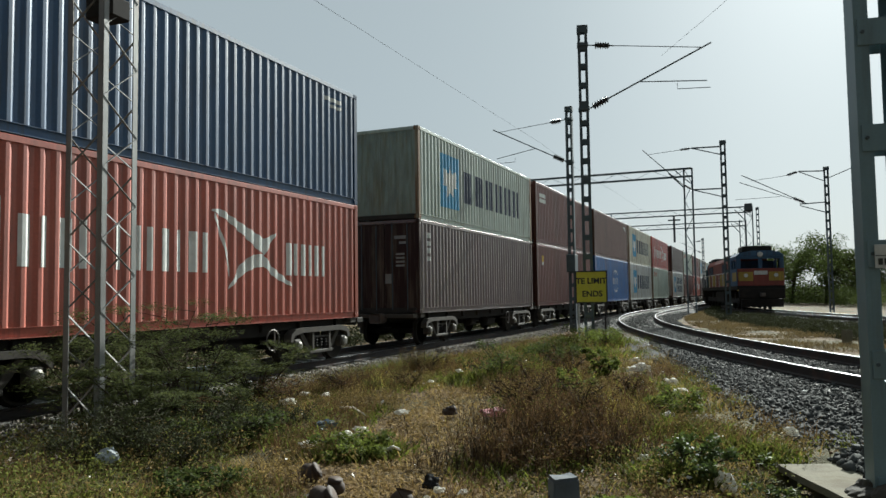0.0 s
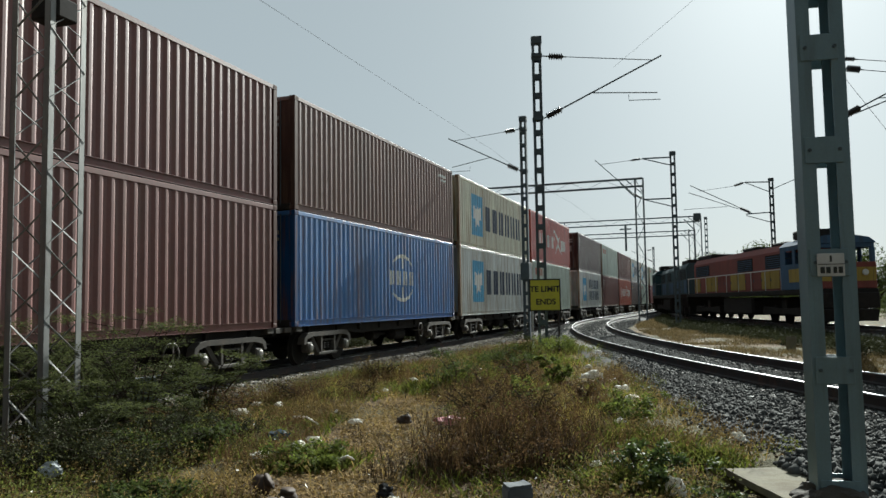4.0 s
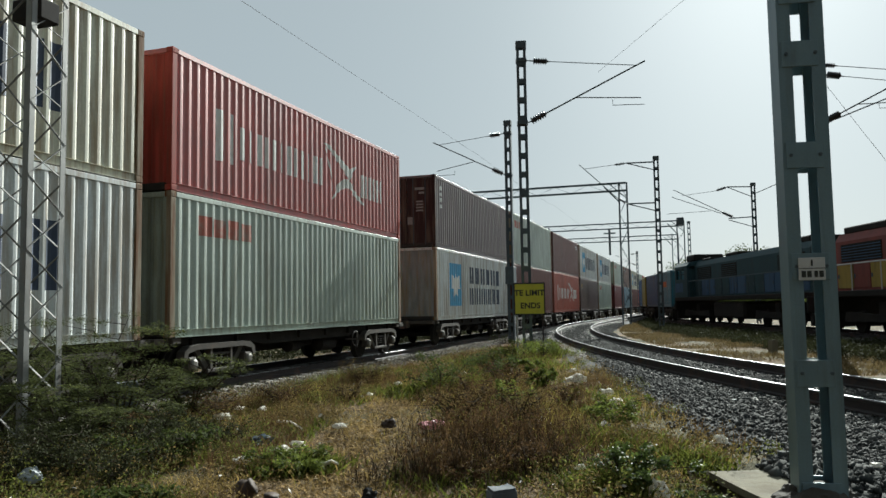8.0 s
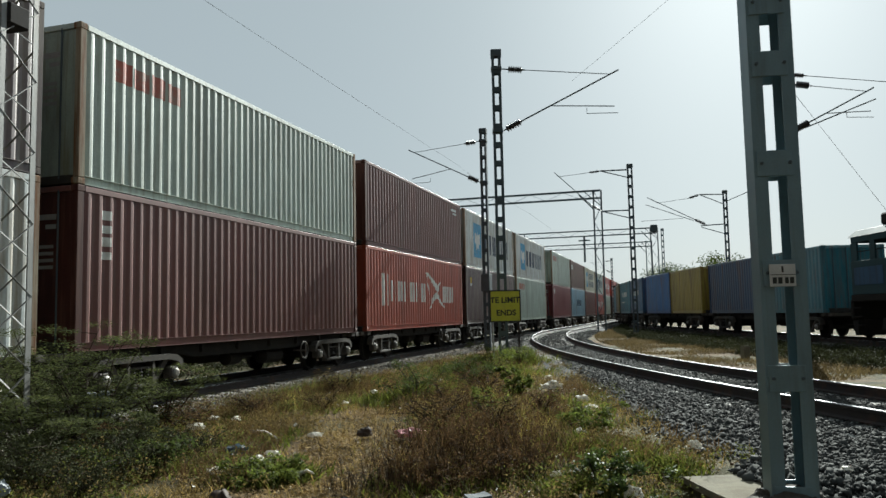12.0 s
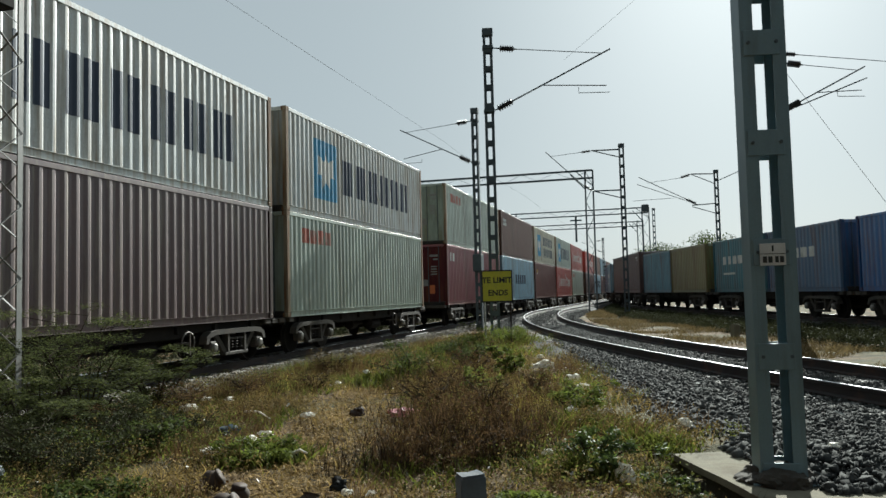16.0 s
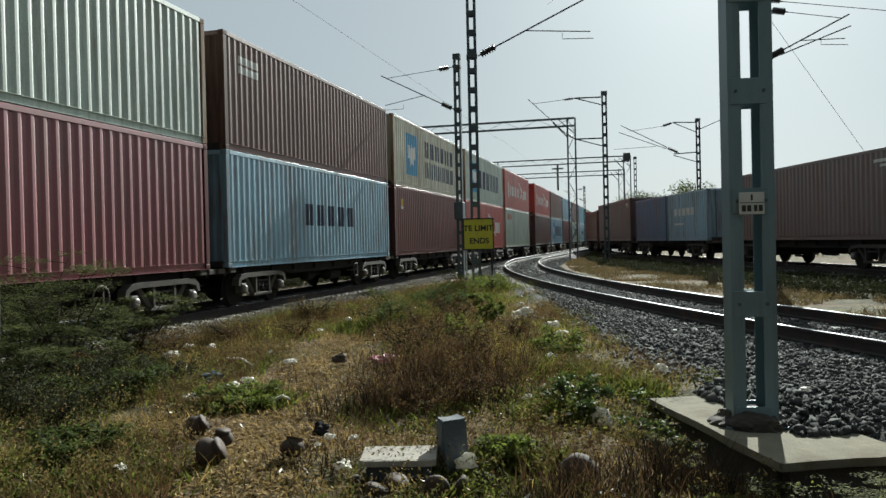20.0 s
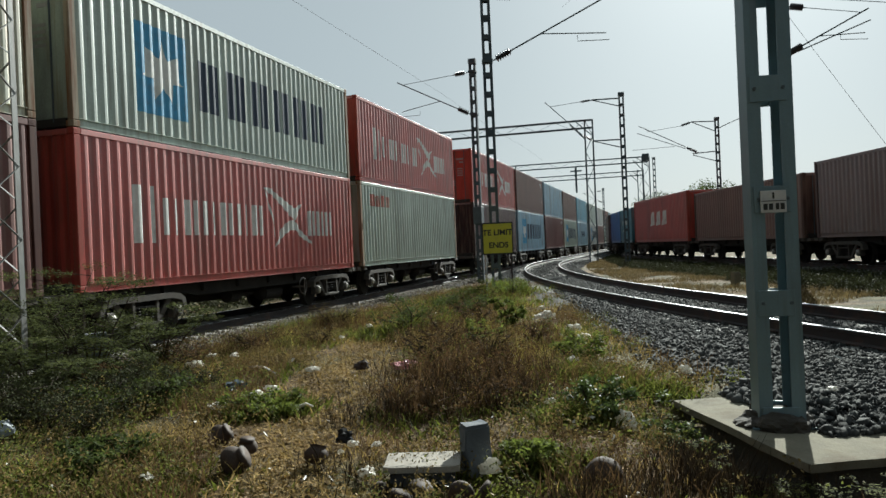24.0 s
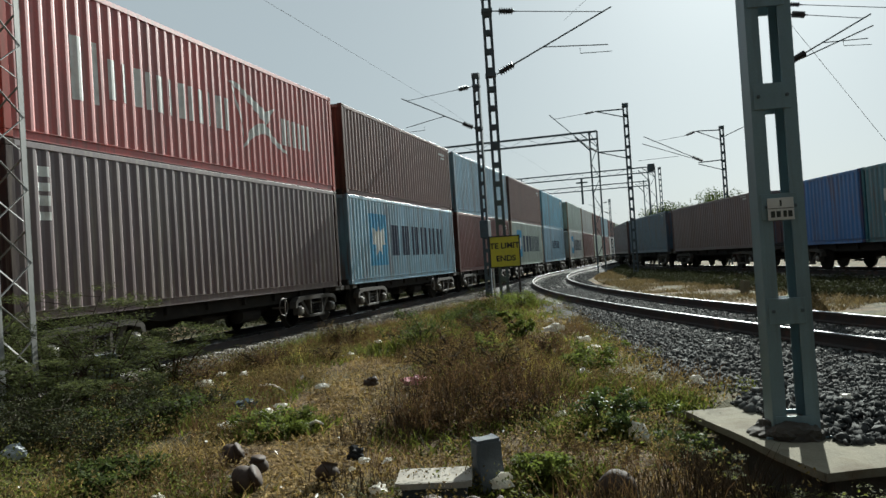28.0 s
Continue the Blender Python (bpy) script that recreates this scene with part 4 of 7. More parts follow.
# boxes that travel with the plain end first: wagon, upper box or not
PLAIN = {(2, True), (5, True), (6, True), (6, False), (7, False), (11, True), (10, True), (13, True), (13, False), (15, False), (17, False), (18, True)}
TRAIN_A = []      # (thing, offset along the line, height)
for _i, (_up, _lo) in enumerate(CARGO):
    _u = _i - 1
    _c = lead_of(_u) + CL / 2
    _w = WAGON if _i == 0 else copy_thing(WAGON, pose(0, 0, 0))
    tagged(_w, group="wagons of the double-stack train")
    TRAIN_A.append((_w, _c, 0.0))
    for (_col, _fn), _z, _wh in ((_lo, 0.998, "on a wagon"), (_up, 0.998 + CH + 0.012, "stacked on top")):
        _b = container(_col, box_label(_col, _fn, _wh), plain_front=(_i, _z > 2) in PLAIN)
        _fn(_b)
        tagged(_b, group="containers of the double-stack train")
        TRAIN_A.append((_b, _c, _z))
        if (_i, _z > 2) == (12, False):
            part("sticker", Build().box(-CL / 2 + 0.024, -CL / 2 + 0.029, -0.58, -0.33, 0.54, 0.95), MAT["orange_decal"], _b, "orange upright sticker")
        if (_i, _z > 2) == (12, True):
            # stickers on the doors of the green box over the crimson one
            for _n, _m, _y, _zz, _ww, _hh, _lab in (("sticker", "yellow_decal", 0.41, 1.75, 0.30, 0.30, "yellow square sticker"), ("sticker", "navy_decal", 0.86, 1.18, 0.28, 0.30, "dark square sticker"),
                                                    ("faded_patch", "faded_red_decal", 0.70, 2.36, 0.72, 0.26, "faded red lettering patch")):
                part(_n, Build().box(-CL / 2 + 0.024, -CL / 2 + 0.029, _y - _ww / 2, _y + _ww / 2, _zz - _hh / 2, _zz + _hh / 2), MAT[_m], _b, _lab)

# travel of the double-stack train along its line, by seconds
S_A = [(0, -21.17), (1, -13.70), (2, -6.02), (3, 1.70), (4, 9.49), (4.5, 13.32), (6.5, 28.28), (7, 32.03), (8, 39.57), (9, 47.18), (10, 54.83), (11, 62.54), (12, 70.29), (12.5, 74.19), (14.5, 89.91), (15, 93.78), (16, 101.29), (17, 108.95), (18, 116.69), (19, 124.42), (20, 132.38), (20.5, 136.40), (22.5, 152.42), (23, 156.38), (24, 164.03), (25, 171.47), (26, 179.28), (27, 186.96), (28, 194.63)]


# ---------------------------------------------------------------- the other train
def hood_locomotive(label, body, band, patch, rail, m=None):
    """A diesel freight locomotive: full-width cab at the -x end, long narrow hood with walkways and tubular handrails behind it."""
    top = thing("diesel_locomotive", label, "locomotive", m, group="pair of diesel locomotives")
    L2 = 9.75
    part("platform", Build().box(-L2, L2, -1.5, 1.5, 1.38, 1.62, 0.03), MAT["wagon"], top, "grimy black platform edge")
    # cab: walls below the windows, posts between them, header and curved roof above
    x0, x1 = -L2 + 0.12, -L2 + 3.0
    for sy in (-1, 1):
        y0, y1 = sorted((sy * 1.5, sy * 1.43))
        part("cab_side", Build().box(x0 + 0.08, x1, y0, y1, 1.625, 2.78, 0.01), MAT[body], top)
        part("cab_header", Build().box(x0 + 0.1, x1, y0, y1, 3.42, 3.62, 0.01), MAT[body], top)
        for a, b_ in ((x0 + 0.1, x0 + 0.42), (x0 + 1.2, x0 + 1.5), (x0 + 2.3, x1)):
            part("cab_post", Build().box(a, b_, y0, y1, 2.784, 3.416, 0.008), MAT[body], top)
        for a, b_ in ((x0 + 0.42, x0 + 1.2), (x0 + 1.5, x0 + 2.3)):
            part("window_frame", Build().box(a, b_, sy * 1.475 - 0.012, sy * 1.475 + 0.012, 3.08, 3.11), MAT["wagon"], top)
        part("color_patch", Build().box(x0 + 0.2, x0 + 1.9, sy * 1.508 - 0.006, sy * 1.508 + 0.006, 1.95, 2.55), MAT[patch], top, "yellow cab patch")
        part("lamp", Build().disc((x0 - 0.12, sy * 0.95, 2.32), (-1, 0, 0), [(0, 0.13), (0.06, 0.13), (0.07, 0.09)], 12), MAT["post_white"], top, "pale marker lamp")
        part("color_patch", Build().box(x0 - 0.115, x0 - 0.103, *sorted((sy * 0.5, sy * 1.42)), 1.95, 2.55), MAT[patch], top, "yellow nose patch")
    part("cab_front", Build().box(x0 - 0.1, x0 + 0.07, -1.46, 1.46, 1.625, 2.78, 0.03), MAT[band], top, "dull red nose")
    part("cab_rear", Build().box(x1 - 0.06, x1 - 0.004, -1.42, 1.42, 1.625, 3.4, 0.01), MAT[body], top)
    part("front_header", Build().box(x0, x0 + 0.07, -1.46, 1.46, 3.42, 3.62, 0.02), MAT[body], top)
    for y in (-1.36, 0.0, 1.36):
        part("windscreen_post", Build().box(x0, x0 + 0.07, y - 0.12, y + 0.12, 2.784, 3.416, 0.01), MAT[body], top)
    part("roof", Build().add([(x, y, z) for x in (x0 - 0.05, x1) for y, z in ((-1.53, 3.62), (-1.25, 3.86), (-0.6, 3.98), (0.6, 3.98), (1.25, 3.86), (1.53, 3.62))],
                             [(i, (i + 1) % 6, 6 + (i + 1) % 6, 6 + i) for i in range(6)] + [tuple(range(6)), tuple(range(6, 12))]), MAT[body], top)
    part("roof_unit", Build().box(x0 + 1.0, x1 - 0.2, -0.95, 0.95, 3.95, 4.36, 0.06), MAT["wagon"], top, "dark box on the cab roof")
    part("headlight", Build().disc((x0 - 0.05, 0, 3.72), (-1, 0, 0), [(0, 0.17), (0.10, 0.17), (0.11, 0.12)], 14), MAT["post_white"], top)
    part("number_board", Build().box(x0 - 0.125, x0 - 0.103, -0.42, 0.42, 2.36, 2.62), MAT["post_white"], top, "pale blank board on the nose")
    # long hood
    hx0, hx1 = x1 + 0.002, L2 - 0.35
    prof = [(-1.0, 1.625), (-1.0, 3.55), (-0.8, 3.86), (0.8, 3.86), (1.0, 3.55), (1.0, 1.625)]
    hood = Build().add([(x, y, z) for x in (hx0, hx1) for y, z in prof], [(i, (i + 1) % 6, 6 + (i + 1) % 6, 6 + i) for i in range(6)] + [tuple(range(6)), tuple(range(6, 12))])
    part("hood", hood, MAT[band], top, "long hood with maintenance doors")
    for sy in (-1, 1):
        n = 13
        w_ = (hx1 - hx0 - 0.3) / n
        for i in range(n):
            xa = hx0 + 0.15 + i * w_
            door = part("hood_door", Build().box(xa + 0.03, xa + w_ - 0.03, sy * 1.014 - 0.014, sy * 1.014 + 0.014, 1.72, 2.62, 0.006), MAT[patch if i % 4 in (1, 2) or i == n - 1 else band], top)
            part("door_latch", Build().box(xa + w_ - 0.16, xa + w_ - 0.08, sy * 1.04 - 0.012, sy * 1.04 + 0.012, 2.1, 2.25), MAT["galv"], door)
        for xa, xb in ((hx0 + 0.6, hx0 + 3.2), (hx0 + 5.0, hx0 + 7.4), (hx1 - 3.4, hx1 - 0.5)):
            g = part("grille", Build().box(xa, xb, sy * 1.012 - 0.01, sy * 1.012 + 0.01, 2.72, 3.42, 0.005), MAT["wagon"], top, "dark louvred grille")
            for k in range(6):
                z = 2.78 + 0.105 * k
                part("louvre", Build().box(xa + 0.06, xb - 0.06, sy * 1.03 - 0.012, sy * 1.03 + 0.012, z, z + 0.03), MAT[body], g)
        part("handrail", Build().tube([(hx0 + 0.1, sy * 1.44, 2.62), (hx1 + 0.1, sy * 1.44, 2.62)], [0.028, 0.028], 6), MAT[rail], top)
        for k in range(9):
            x = hx0 + 0.15 + k * (hx1 - hx0 - 0.2) / 8
            part("stanchion", Build().tube([(x, sy * 1.44, 1.6), (x, sy * 1.44, 2.62)], [0.02, 0.02], 6), MAT[rail], top)
        for xs in (-L2 + 0.4, L2 - 0.4):
            for z in (0.55, 0.85, 1.15):
                part("step", Build().box(xs - 0.22, xs + 0.22, sy * 1.42 - 0.1, sy * 1.42 + 0.1, z, z + 0.03), MAT["wagon"], top)
    for xa, xb, h in ((hx0 + 1.0, hx0 + 2.6, 0.14), (hx0 + 5.2, hx0 + 7.0, 0.18), (hx1 - 3.4, hx1 - 0.4, 0.26)):
        part("roof_hatch", Build().box(xa, xb, -0.82, 0.82, 3.85, 3.86 + h, 0.04), MAT["wagon"], top, "raised fan housing")
    part("exhaust_stack", Build().disc((hx0 + 4.3, 0, 3.84), (0, 0, 1), [(0, 0.22), (0.28, 0.22), (0.30, 0.17)], 12), MAT["wagon"], top)
    part("fuel_tank", Build().box(-2.4, 2.4, -1.35, 1.35, 0.36, 1.3, 0.12), MAT["wagon"], top)
    for s in (-1, 1):
        e0, e1 = sorted((s * L2, s * (L2 + 0.18)))
        part("buffer_beam", Build().box(e0, e1, -1.45, 1.45, 0.75, 1.45, 0.04), MAT["wagon"], top)
        part("rail_guard", Build().prism([(s * L2, 0.75), (s * (L2 + 0.35), 0.7), (s * (L2 + 0.2), 0.2), (s * L2, 0.2)], -1.3, 1.3), MAT["wagon"], top)
        e0, e1 = sorted((s * (L2 + 0.15), s * (L2 + 0.62)))
        part("coupler", Build().box(e0, e1, -0.15, 0.15, 0.9, 1.15, 0.03), MAT["casting"], top)
        bx = s * 6.0
        bg = part("bogie", Build().box(bx - 0.3, bx + 0.3, -1.1, 1.1, 0.62, 1.2, 0.03), MAT["wagon"], top)
        for sy in (-1, 1):
            part("side_frame", Build().prism([(bx - 2.5, 0.42), (bx - 2.4, 0.82), (bx - 0.6, 0.74), (bx + 0.6, 0.74), (bx + 2.4, 0.82), (bx + 2.5, 0.42), (bx + 0.6, 0.46), (bx - 0.6, 0.46)], sy * 1.12 - 0.09, sy * 1.12 + 0.09), MAT["wagon"], bg)
        for x in (-1.85, 0.0, 1.85):
            part("wheelset", BOGIE["wheelset"], None, bg).matrix_parent_inverse = Matrix.Translation((bx + x, 0, 0.424))
    return top


# (thing, offset along the line, height, turn about the upright, place along its wagon)
TRAIN_C = [(hood_locomotive("grimy red and yellow diesel locomotive, cab leading, white handrails", "loco_blue", "loco_red", "loco_yellow", "post_white"), 10.1, 0.0, 0, 0.0),
           (hood_locomotive("dark blue-green diesel locomotive, cab trailing, coupled behind another", "loco_teal", "loco_teal", "loco_blue", "galv"), 31.0, 0.0, 180, 0.0)]
# one tuple a wagon: the boxes on it, each with paint, mark, length and height
CT, CS = 6.058, 2.591
CARGO_C = [[("teal", mark_orange_block, CT, CS), ("dull_blue", mark_plain, CT, CS)], [("yellow", mark_plain, CT, CS), ("blue", mark_plain, CT, CS)], [("faded_blue", mark_white_rows, CT, CS), ("teal", mark_white_rows, CT, CS)],
           [("olive_yellow", mark_plain, CT, CS), ("faded_cyan", mark_plain, CT, CS)], [("dusty_brown", mark_none, CL, CH)], [("sky_blue", mark_white_rows, CT, CS), ("faded_blue", mark_plain, CT, CS)],
           [("dusty_brown", mark_none, CL, CH)], [("grey_brown", mark_none, CL, CS)], [("red", mark_slanted, CL, CH)], [("teal", mark_white_rows, CT, CS), ("blue", mark_plain, CT, CS)],
           [("dusty_brown", mark_none, CL, CS)], [("slate_blue", mark_none, CL, CS)], [("dusty_brown", mark_none, CL, CS)], [("cyan", mark_plain, CT, CS), ("slate_blue", mark_plain, CT, CS)],
           [("dusty_brown", mark_none, CL, CS)]]
for _i, _load in enumerate(CARGO_C):
    _c = 43.1 + _i * 13.15 + (_i // 5) * 1.85 + 6.096
    _w = copy_thing(WAGON, pose(0, 0, 0))
    tagged(_w, "dusty container flat wagon on the far curving track", group="wagons of the single-stack train")
    TRAIN_C.append((_w, _c, 0.0, 0, 0.0))
    for _k, (_col, _fn, _len, _hi) in enumerate(_load):
        _b = container(_col, ("short " if _len < 7 else "") + box_label(_col, _fn, "single on a flat wagon"), _len, _hi, True)
        _fn(_b)
        tagged(_b, group="containers of the single-stack train")
        TRAIN_C.append((_b, _c, 0.998, 180, 0.0 if _len > 7 else -3.06 if _k == 0 else 3.06))


# ---------------------------------------------------------------- overhead line
def insulator(a, b, r=0.075):
    a, b = Vector(a), Vector(b)
    d = (b - a).normalized()
    n, prof = 6, []
    ln = (b - a).length
    for i in range(n):
        u = ln * (0.15 + 0.7 * i / n)
        prof += [(u, 0.6 * r), (u + ln * 0.03, 1.15 * r), (u + ln * 0.08, 0.6 * r)]
    return Build().disc(a, d, [(0, 0.022), (ln * 0.12, 0.022)] + prof + [(ln * 0.88, 0.022), (ln, 0.022)], 8)


def mast(label, x, y, z0, z1, heading, width=0.30, depth=0.22, pitch=0.62, material="galv", category="mast"):
    """Two channels joined by batten plates; its local x runs across the track."""
    top = thing("overhead_line_mast", label, category, pose(x, y, z0, 0, 0, -math.degrees(heading)), group="overhead line masts")
    h, w, d = z1 - z0, width / 2, depth / 2
    ch = width * 0.27
    for s in (-1, 1):
        t = 0.012
        b = Build().pillar([(s * w, -d), (s * w, d), (s * (w - ch), d), (s * (w - ch), d - t), (s * (w - t), d - t), (s * (w - t), -d + t), (s * (w - ch), -d + t), (s * (w - ch), -d)], 0, h)
        part("channel", b, MAT[material], top)
    k = int(h / pitch)
    for i in range(k + 1):
        z = 0.25 + i * (h - 0.35) / k
        for sy in (-1, 1):
            part("batten", Build().box(-w + 0.01, w - 0.01, sy * (d + 0.006) - 0.005, sy * (d + 0.006) + 0.005, z - pitch * 0.13, z + pitch * 0.13), MAT[material], top)
    part("cap_plate", Build().box(-w - 0.02, w + 0.02, -d - 0.02, d + 0.02, h - 0.22, h + 0.02, 0.01), MAT[material], top)
    return top


def cantilever(top, side, reach, z_tie, z_strut, z_arm, rise=0.0, w=0.15, tail=0.35):
    """Bracket assembly on a mast: tie, inclined tube, insulators, registration tube and steady arm."""
    g = Vector((side, 0, 0))
    foot = g * w + Vector((0, 0, z_strut))
    head = g * reach + Vector((0, 0, z_tie - 0.05))
    d = (head - foot).normalized()
    part("strut_insulator", insulator(foot + d * 0.05, foot + d * 0.8, 0.11), MAT["ceramic"], top, "brown ribbed insulator")
    part("bracket_tube", Build().tube([foot + d * 0.7, head + d * tail], [0.025, 0.025], 8), MAT["galv"], top)
    t0 = g * w + Vector((0, 0, z_tie + 0.25))
    t1 = head + d * 0.05
    e = (t1 - t0).normalized()
    part("tie_insulator", insulator(t0 + e * 0.15, t0 + e * 0.8, 0.11), MAT["ceramic"], top, "brown ribbed insulator")
    part("tie_rod", Build().tube([t0 + e * 0.7, t1], [0.013, 0.013], 6).tube([t0, t0 + e * 0.2], [0.02, 0.02], 6), MAT["galv"], top)
    m = foot + d * (0.45 * (head - foot).length)
    r1 = g * (reach + 0.15) + Vector((0, 0, z_arm + 0.16))
    part("registration_tube", Build().tube([m, r1], [0.017, 0.017], 6), MAT["galv"], top)
    p = g * (reach - 0.75) + Vector((0, 0, z_arm + 0.12))
    part("steady_arm", Build().tube([p, p - Vector((0, 0, 0.18)), g * (reach + 0.25) + Vector((0, 0, z_arm - 0.06))], [0.012, 0.012, 0.012], 6), MAT["galv"], top)
    for zc in (z_strut, z_tie + 0.25):
        part("mast_clamp", Build().box(-w - 0.02, w + 0.02, -0.16, 0.16, zc - 0.06, zc + 0.06, 0.01), MAT["galv"], top)


def polar(az, rho):
    a = radians(az)
    return rho * math.sin(a), rho * math.cos(a)


MAST_TOP = 10.06
# beside the siding, behind the yellow board
_x, _y = polar(10.80, 24.4)
M1 = mast("tall steel channel mast with an overhead bracket, behind the yellow board", _x, _y, 0.0, MAST_TOP, radians(8))
cantilever(M1, 1, 3.65, 9.2, 7.38, 7.95)
# beside the freight line
_x, _y = polar(9.66, 35.0)
M2 = mast("steel channel mast beside the freight line, bracket over the train", _x, _y, -0.2, MAST_TOP, THETA)
cantilever(M2, -1, 3.35, 9.45, 7.75, 8.0)
part("switch_box", Build().box(-0.20, 0.20, -0.30, 0.28, 2.7, 3.5, 0.03), MAT["galv"], M2, "small grey box on the mast")
# between siding and far track
_x, _y = polar(20.46, 45.7)
M3 = mast("steel channel mast with two bracket arms, between the tracks", _x, _y, 0.0, MAST_TOP, radians(15))
for _z in (9.75, 7.35):
    part("outrigger", Build().beam((-0.15, 0, _z), (-1.7, 0, _z), 0.07).beam((-0.15, 0, _z - 0.45), (-1.7, 0, _z), 0.05), MAT["galv"], M3)
part("tie_insulator", insulator((-1.7, 0, 9.75), (-2.4, 0, 9.68)), MAT["ceramic"], M3)
part("tie_rod", Build().tube([(-2.4, 0, 9.68), (-4.1, 0, 9.52)], [0.014, 0.014], 6), MAT["galv"], M3)
part("strut_insulator", insulator((-1.7, 0, 7.35), (-2.3, 0, 7.75)), MAT["ceramic"], M3)
part("bracket_tube", Build().tube([(-2.3, 0, 7.75), (-4.4, 0, 9.80)], [0.025, 0.025], 8), MAT["galv"], M3)
# beyond the far track
_x, _y = polar(26.95, 58.9)
M4 = mast("steel channel mast with long outriggers beyond the far track", _x, _y, 0.0, MAST_TOP, radians(16))
part("outrigger", Build().beam((-0.15, 0, 9.80), (-1.75, 0, 9.86), 0.07).beam((-0.15, 0, 9.10), (-1.75, 0, 9.84), 0.05), MAT["galv"], M4)
part("outrigger", Build().beam((-0.15, 0, 7.62), (-1.75, 0, 7.55), 0.07).beam((-0.15, 0, 6.92), (-1.75, 0, 7.45), 0.05), MAT["galv"], M4)
part("strut_insulator", insulator((-1.35, 0, 7.6), (-2.3, 0, 8.08), 0.12), MAT["ceramic"], M4)
part("bracket_tube", Build().tube([(-2.2, 0, 8.05), (-5.5, 0, 9.80)], [0.03, 0.03], 8), MAT["galv"], M4)
part("bracket_tube", Build().tube([(-2.2, 0.3, 7.98), (-5.6, 0.3, 9.32)], [0.025, 0.025], 8), MAT["galv"], M4)
part("registration_tube", Build().tube([(-3.0, 0, 8.15), (-6.0, 0, 8.05)], [0.016, 0.016], 6), MAT["galv"], M4)
part("tie_insulator", insulator((-1.75, 0, 9.85), (-2.6, 0, 9.60), 0.1), MAT["ceramic"], M4)
part("tie_rod", Build().tube([(-2.6, 0, 9.60), (-4.9, 0, 9.35)], [0.015, 0.015], 6), MAT["galv"], M4)
part("anchor_arm", Build().tube([(0.15, 0, 9.3), (1.6, 0, 9.9)], [0.03, 0.03], 6), MAT["galv"], M4)
# behind the near mast, over the far track
_x, _y = polar(31.30, 29.0)
M5 = mast("steel channel mast with paired brackets over the far track", _x, _y, 0.0, MAST_TOP, radians(3))
cantilever(M5, 1, 2.9, 9.1, 7.65, 8.2)
part("bracket_tube", Build().tube([(0.8, 0.35, 7.85), (3.5, 0.35, 8.9)], [0.022, 0.022], 8), MAT["galv"], M5)
part("tie_insulator", insulator((0.2, 0.2, 9.75), (0.9, 0.2, 9.7)), MAT["ceramic"], M5)
part("tie_rod", Build().tube([(0.9, 0.2, 9.7), (5.5, 0.2, 9.35)], [0.013, 0.013], 6), MAT["galv"], M5)
part("guy_wire", Build().tube([(0.15, 0.0, 9.2), (5.2, -2.2, 0.0)], [0.007, 0.007], 6), MAT["wire"], M5)


def portal(label, right, length, z_beam, size, heading, z1):
    """Lattice gantry across the line: two legs of four angles and a trussed beam."""
    top = thing("line_gantry", label, "gantry", pose(right[0], right[1], 0, 0, 0, -math.degrees(heading)), group="gantries over the tracks")
    for x in (0.0, -length):
        b = Build()
        for sx in (-size / 2, size / 2):
            b.beam((x + sx, 0, -0.2), (x + sx, 0, z1), 0.11, 0.11)
        n = int(z1 / 1.1)
        leg = part("leg", b, MAT["galv"], top)
        for i in range(n):
            z = i * z1 / n
            s = 1 if i % 2 else -1
            part("lacing_bar", Build().beam((x - s * size / 2, 0, z), (x + s * size / 2, 0, z + z1 / n), 0.04), MAT["galv"], leg)
    chord = Build()
    for z in (z_beam, z_beam + 0.55):
        chord.beam((0.25, -0.15, z), (-length - 0.25, -0.15, z), 0.10)
        chord.beam((0.25, 0.15, z), (-length - 0.25, 0.15, z), 0.08)
    part("beam_chord", chord, MAT["galv"], top)
    n = int(length / 1.2)
    for i in range(n):
        xa, xb = -i * length / n, -(i + 1) * length / n
        za, zb = (z_beam, z_beam + 0.55) if i % 2 else (z_beam + 0.55, z_beam)
        part("beam_lacing", Build().beam((xa, 0, za), (xb, 0, zb), 0.022), MAT["galv"], top)
    part("knee_brace", Build().beam((-size / 2, 0, z_beam - 0.8), (-1.3, 0, z_beam + 0.3), 0.08).beam((size / 2, 0, z_beam - 0.6), (-0.9, 0, z_beam + 0.5), 0.06), MAT["galv"], top)
    return top


G1 = portal("grey lattice gantry across the freight line", polar(18.05, 55.5), 13.5, 9.58, 0.55, THETA, 10.15)
G2 = portal("distant grey lattice gantry across all the tracks", polar(22.0, 82.0), 14.0, 9.45, 0.7, THETA, 10.05)
part("drop_arm", Build().beam((-7.2, 0, 9.4), (-7.2, 0, 6.7), 0.2).beam((-7.8, 0, 9.0), (-6.6, 0, 9.0), 0.14), MAT["galv"], G2)
part("post_box", Build().box(-0.36, 0.36, -0.3, 0.3, 9.55, 10.3, 0.05), MAT["galv"], G2, "dark box on the gantry leg")
G3 = portal("far grey lattice gantry across the tracks", polar(21.6, 97.0), 15.5, 9.3, 0.7, THETA, 10.0)
_x, _y = polar(22.57, 84.0)
M6 = mast("distant steel channel mast beside a gantry", _x, _y, 0.0, MAST_TOP, THETA)
_x, _y = polar(18.9, 120.0)
M7 = mast("distant steel channel mast beside the tracks", _x, _y, 0.0, 9.5, THETA)
cantilever(M7, -1, 2.9, 8.9, 7.3, 7.6)

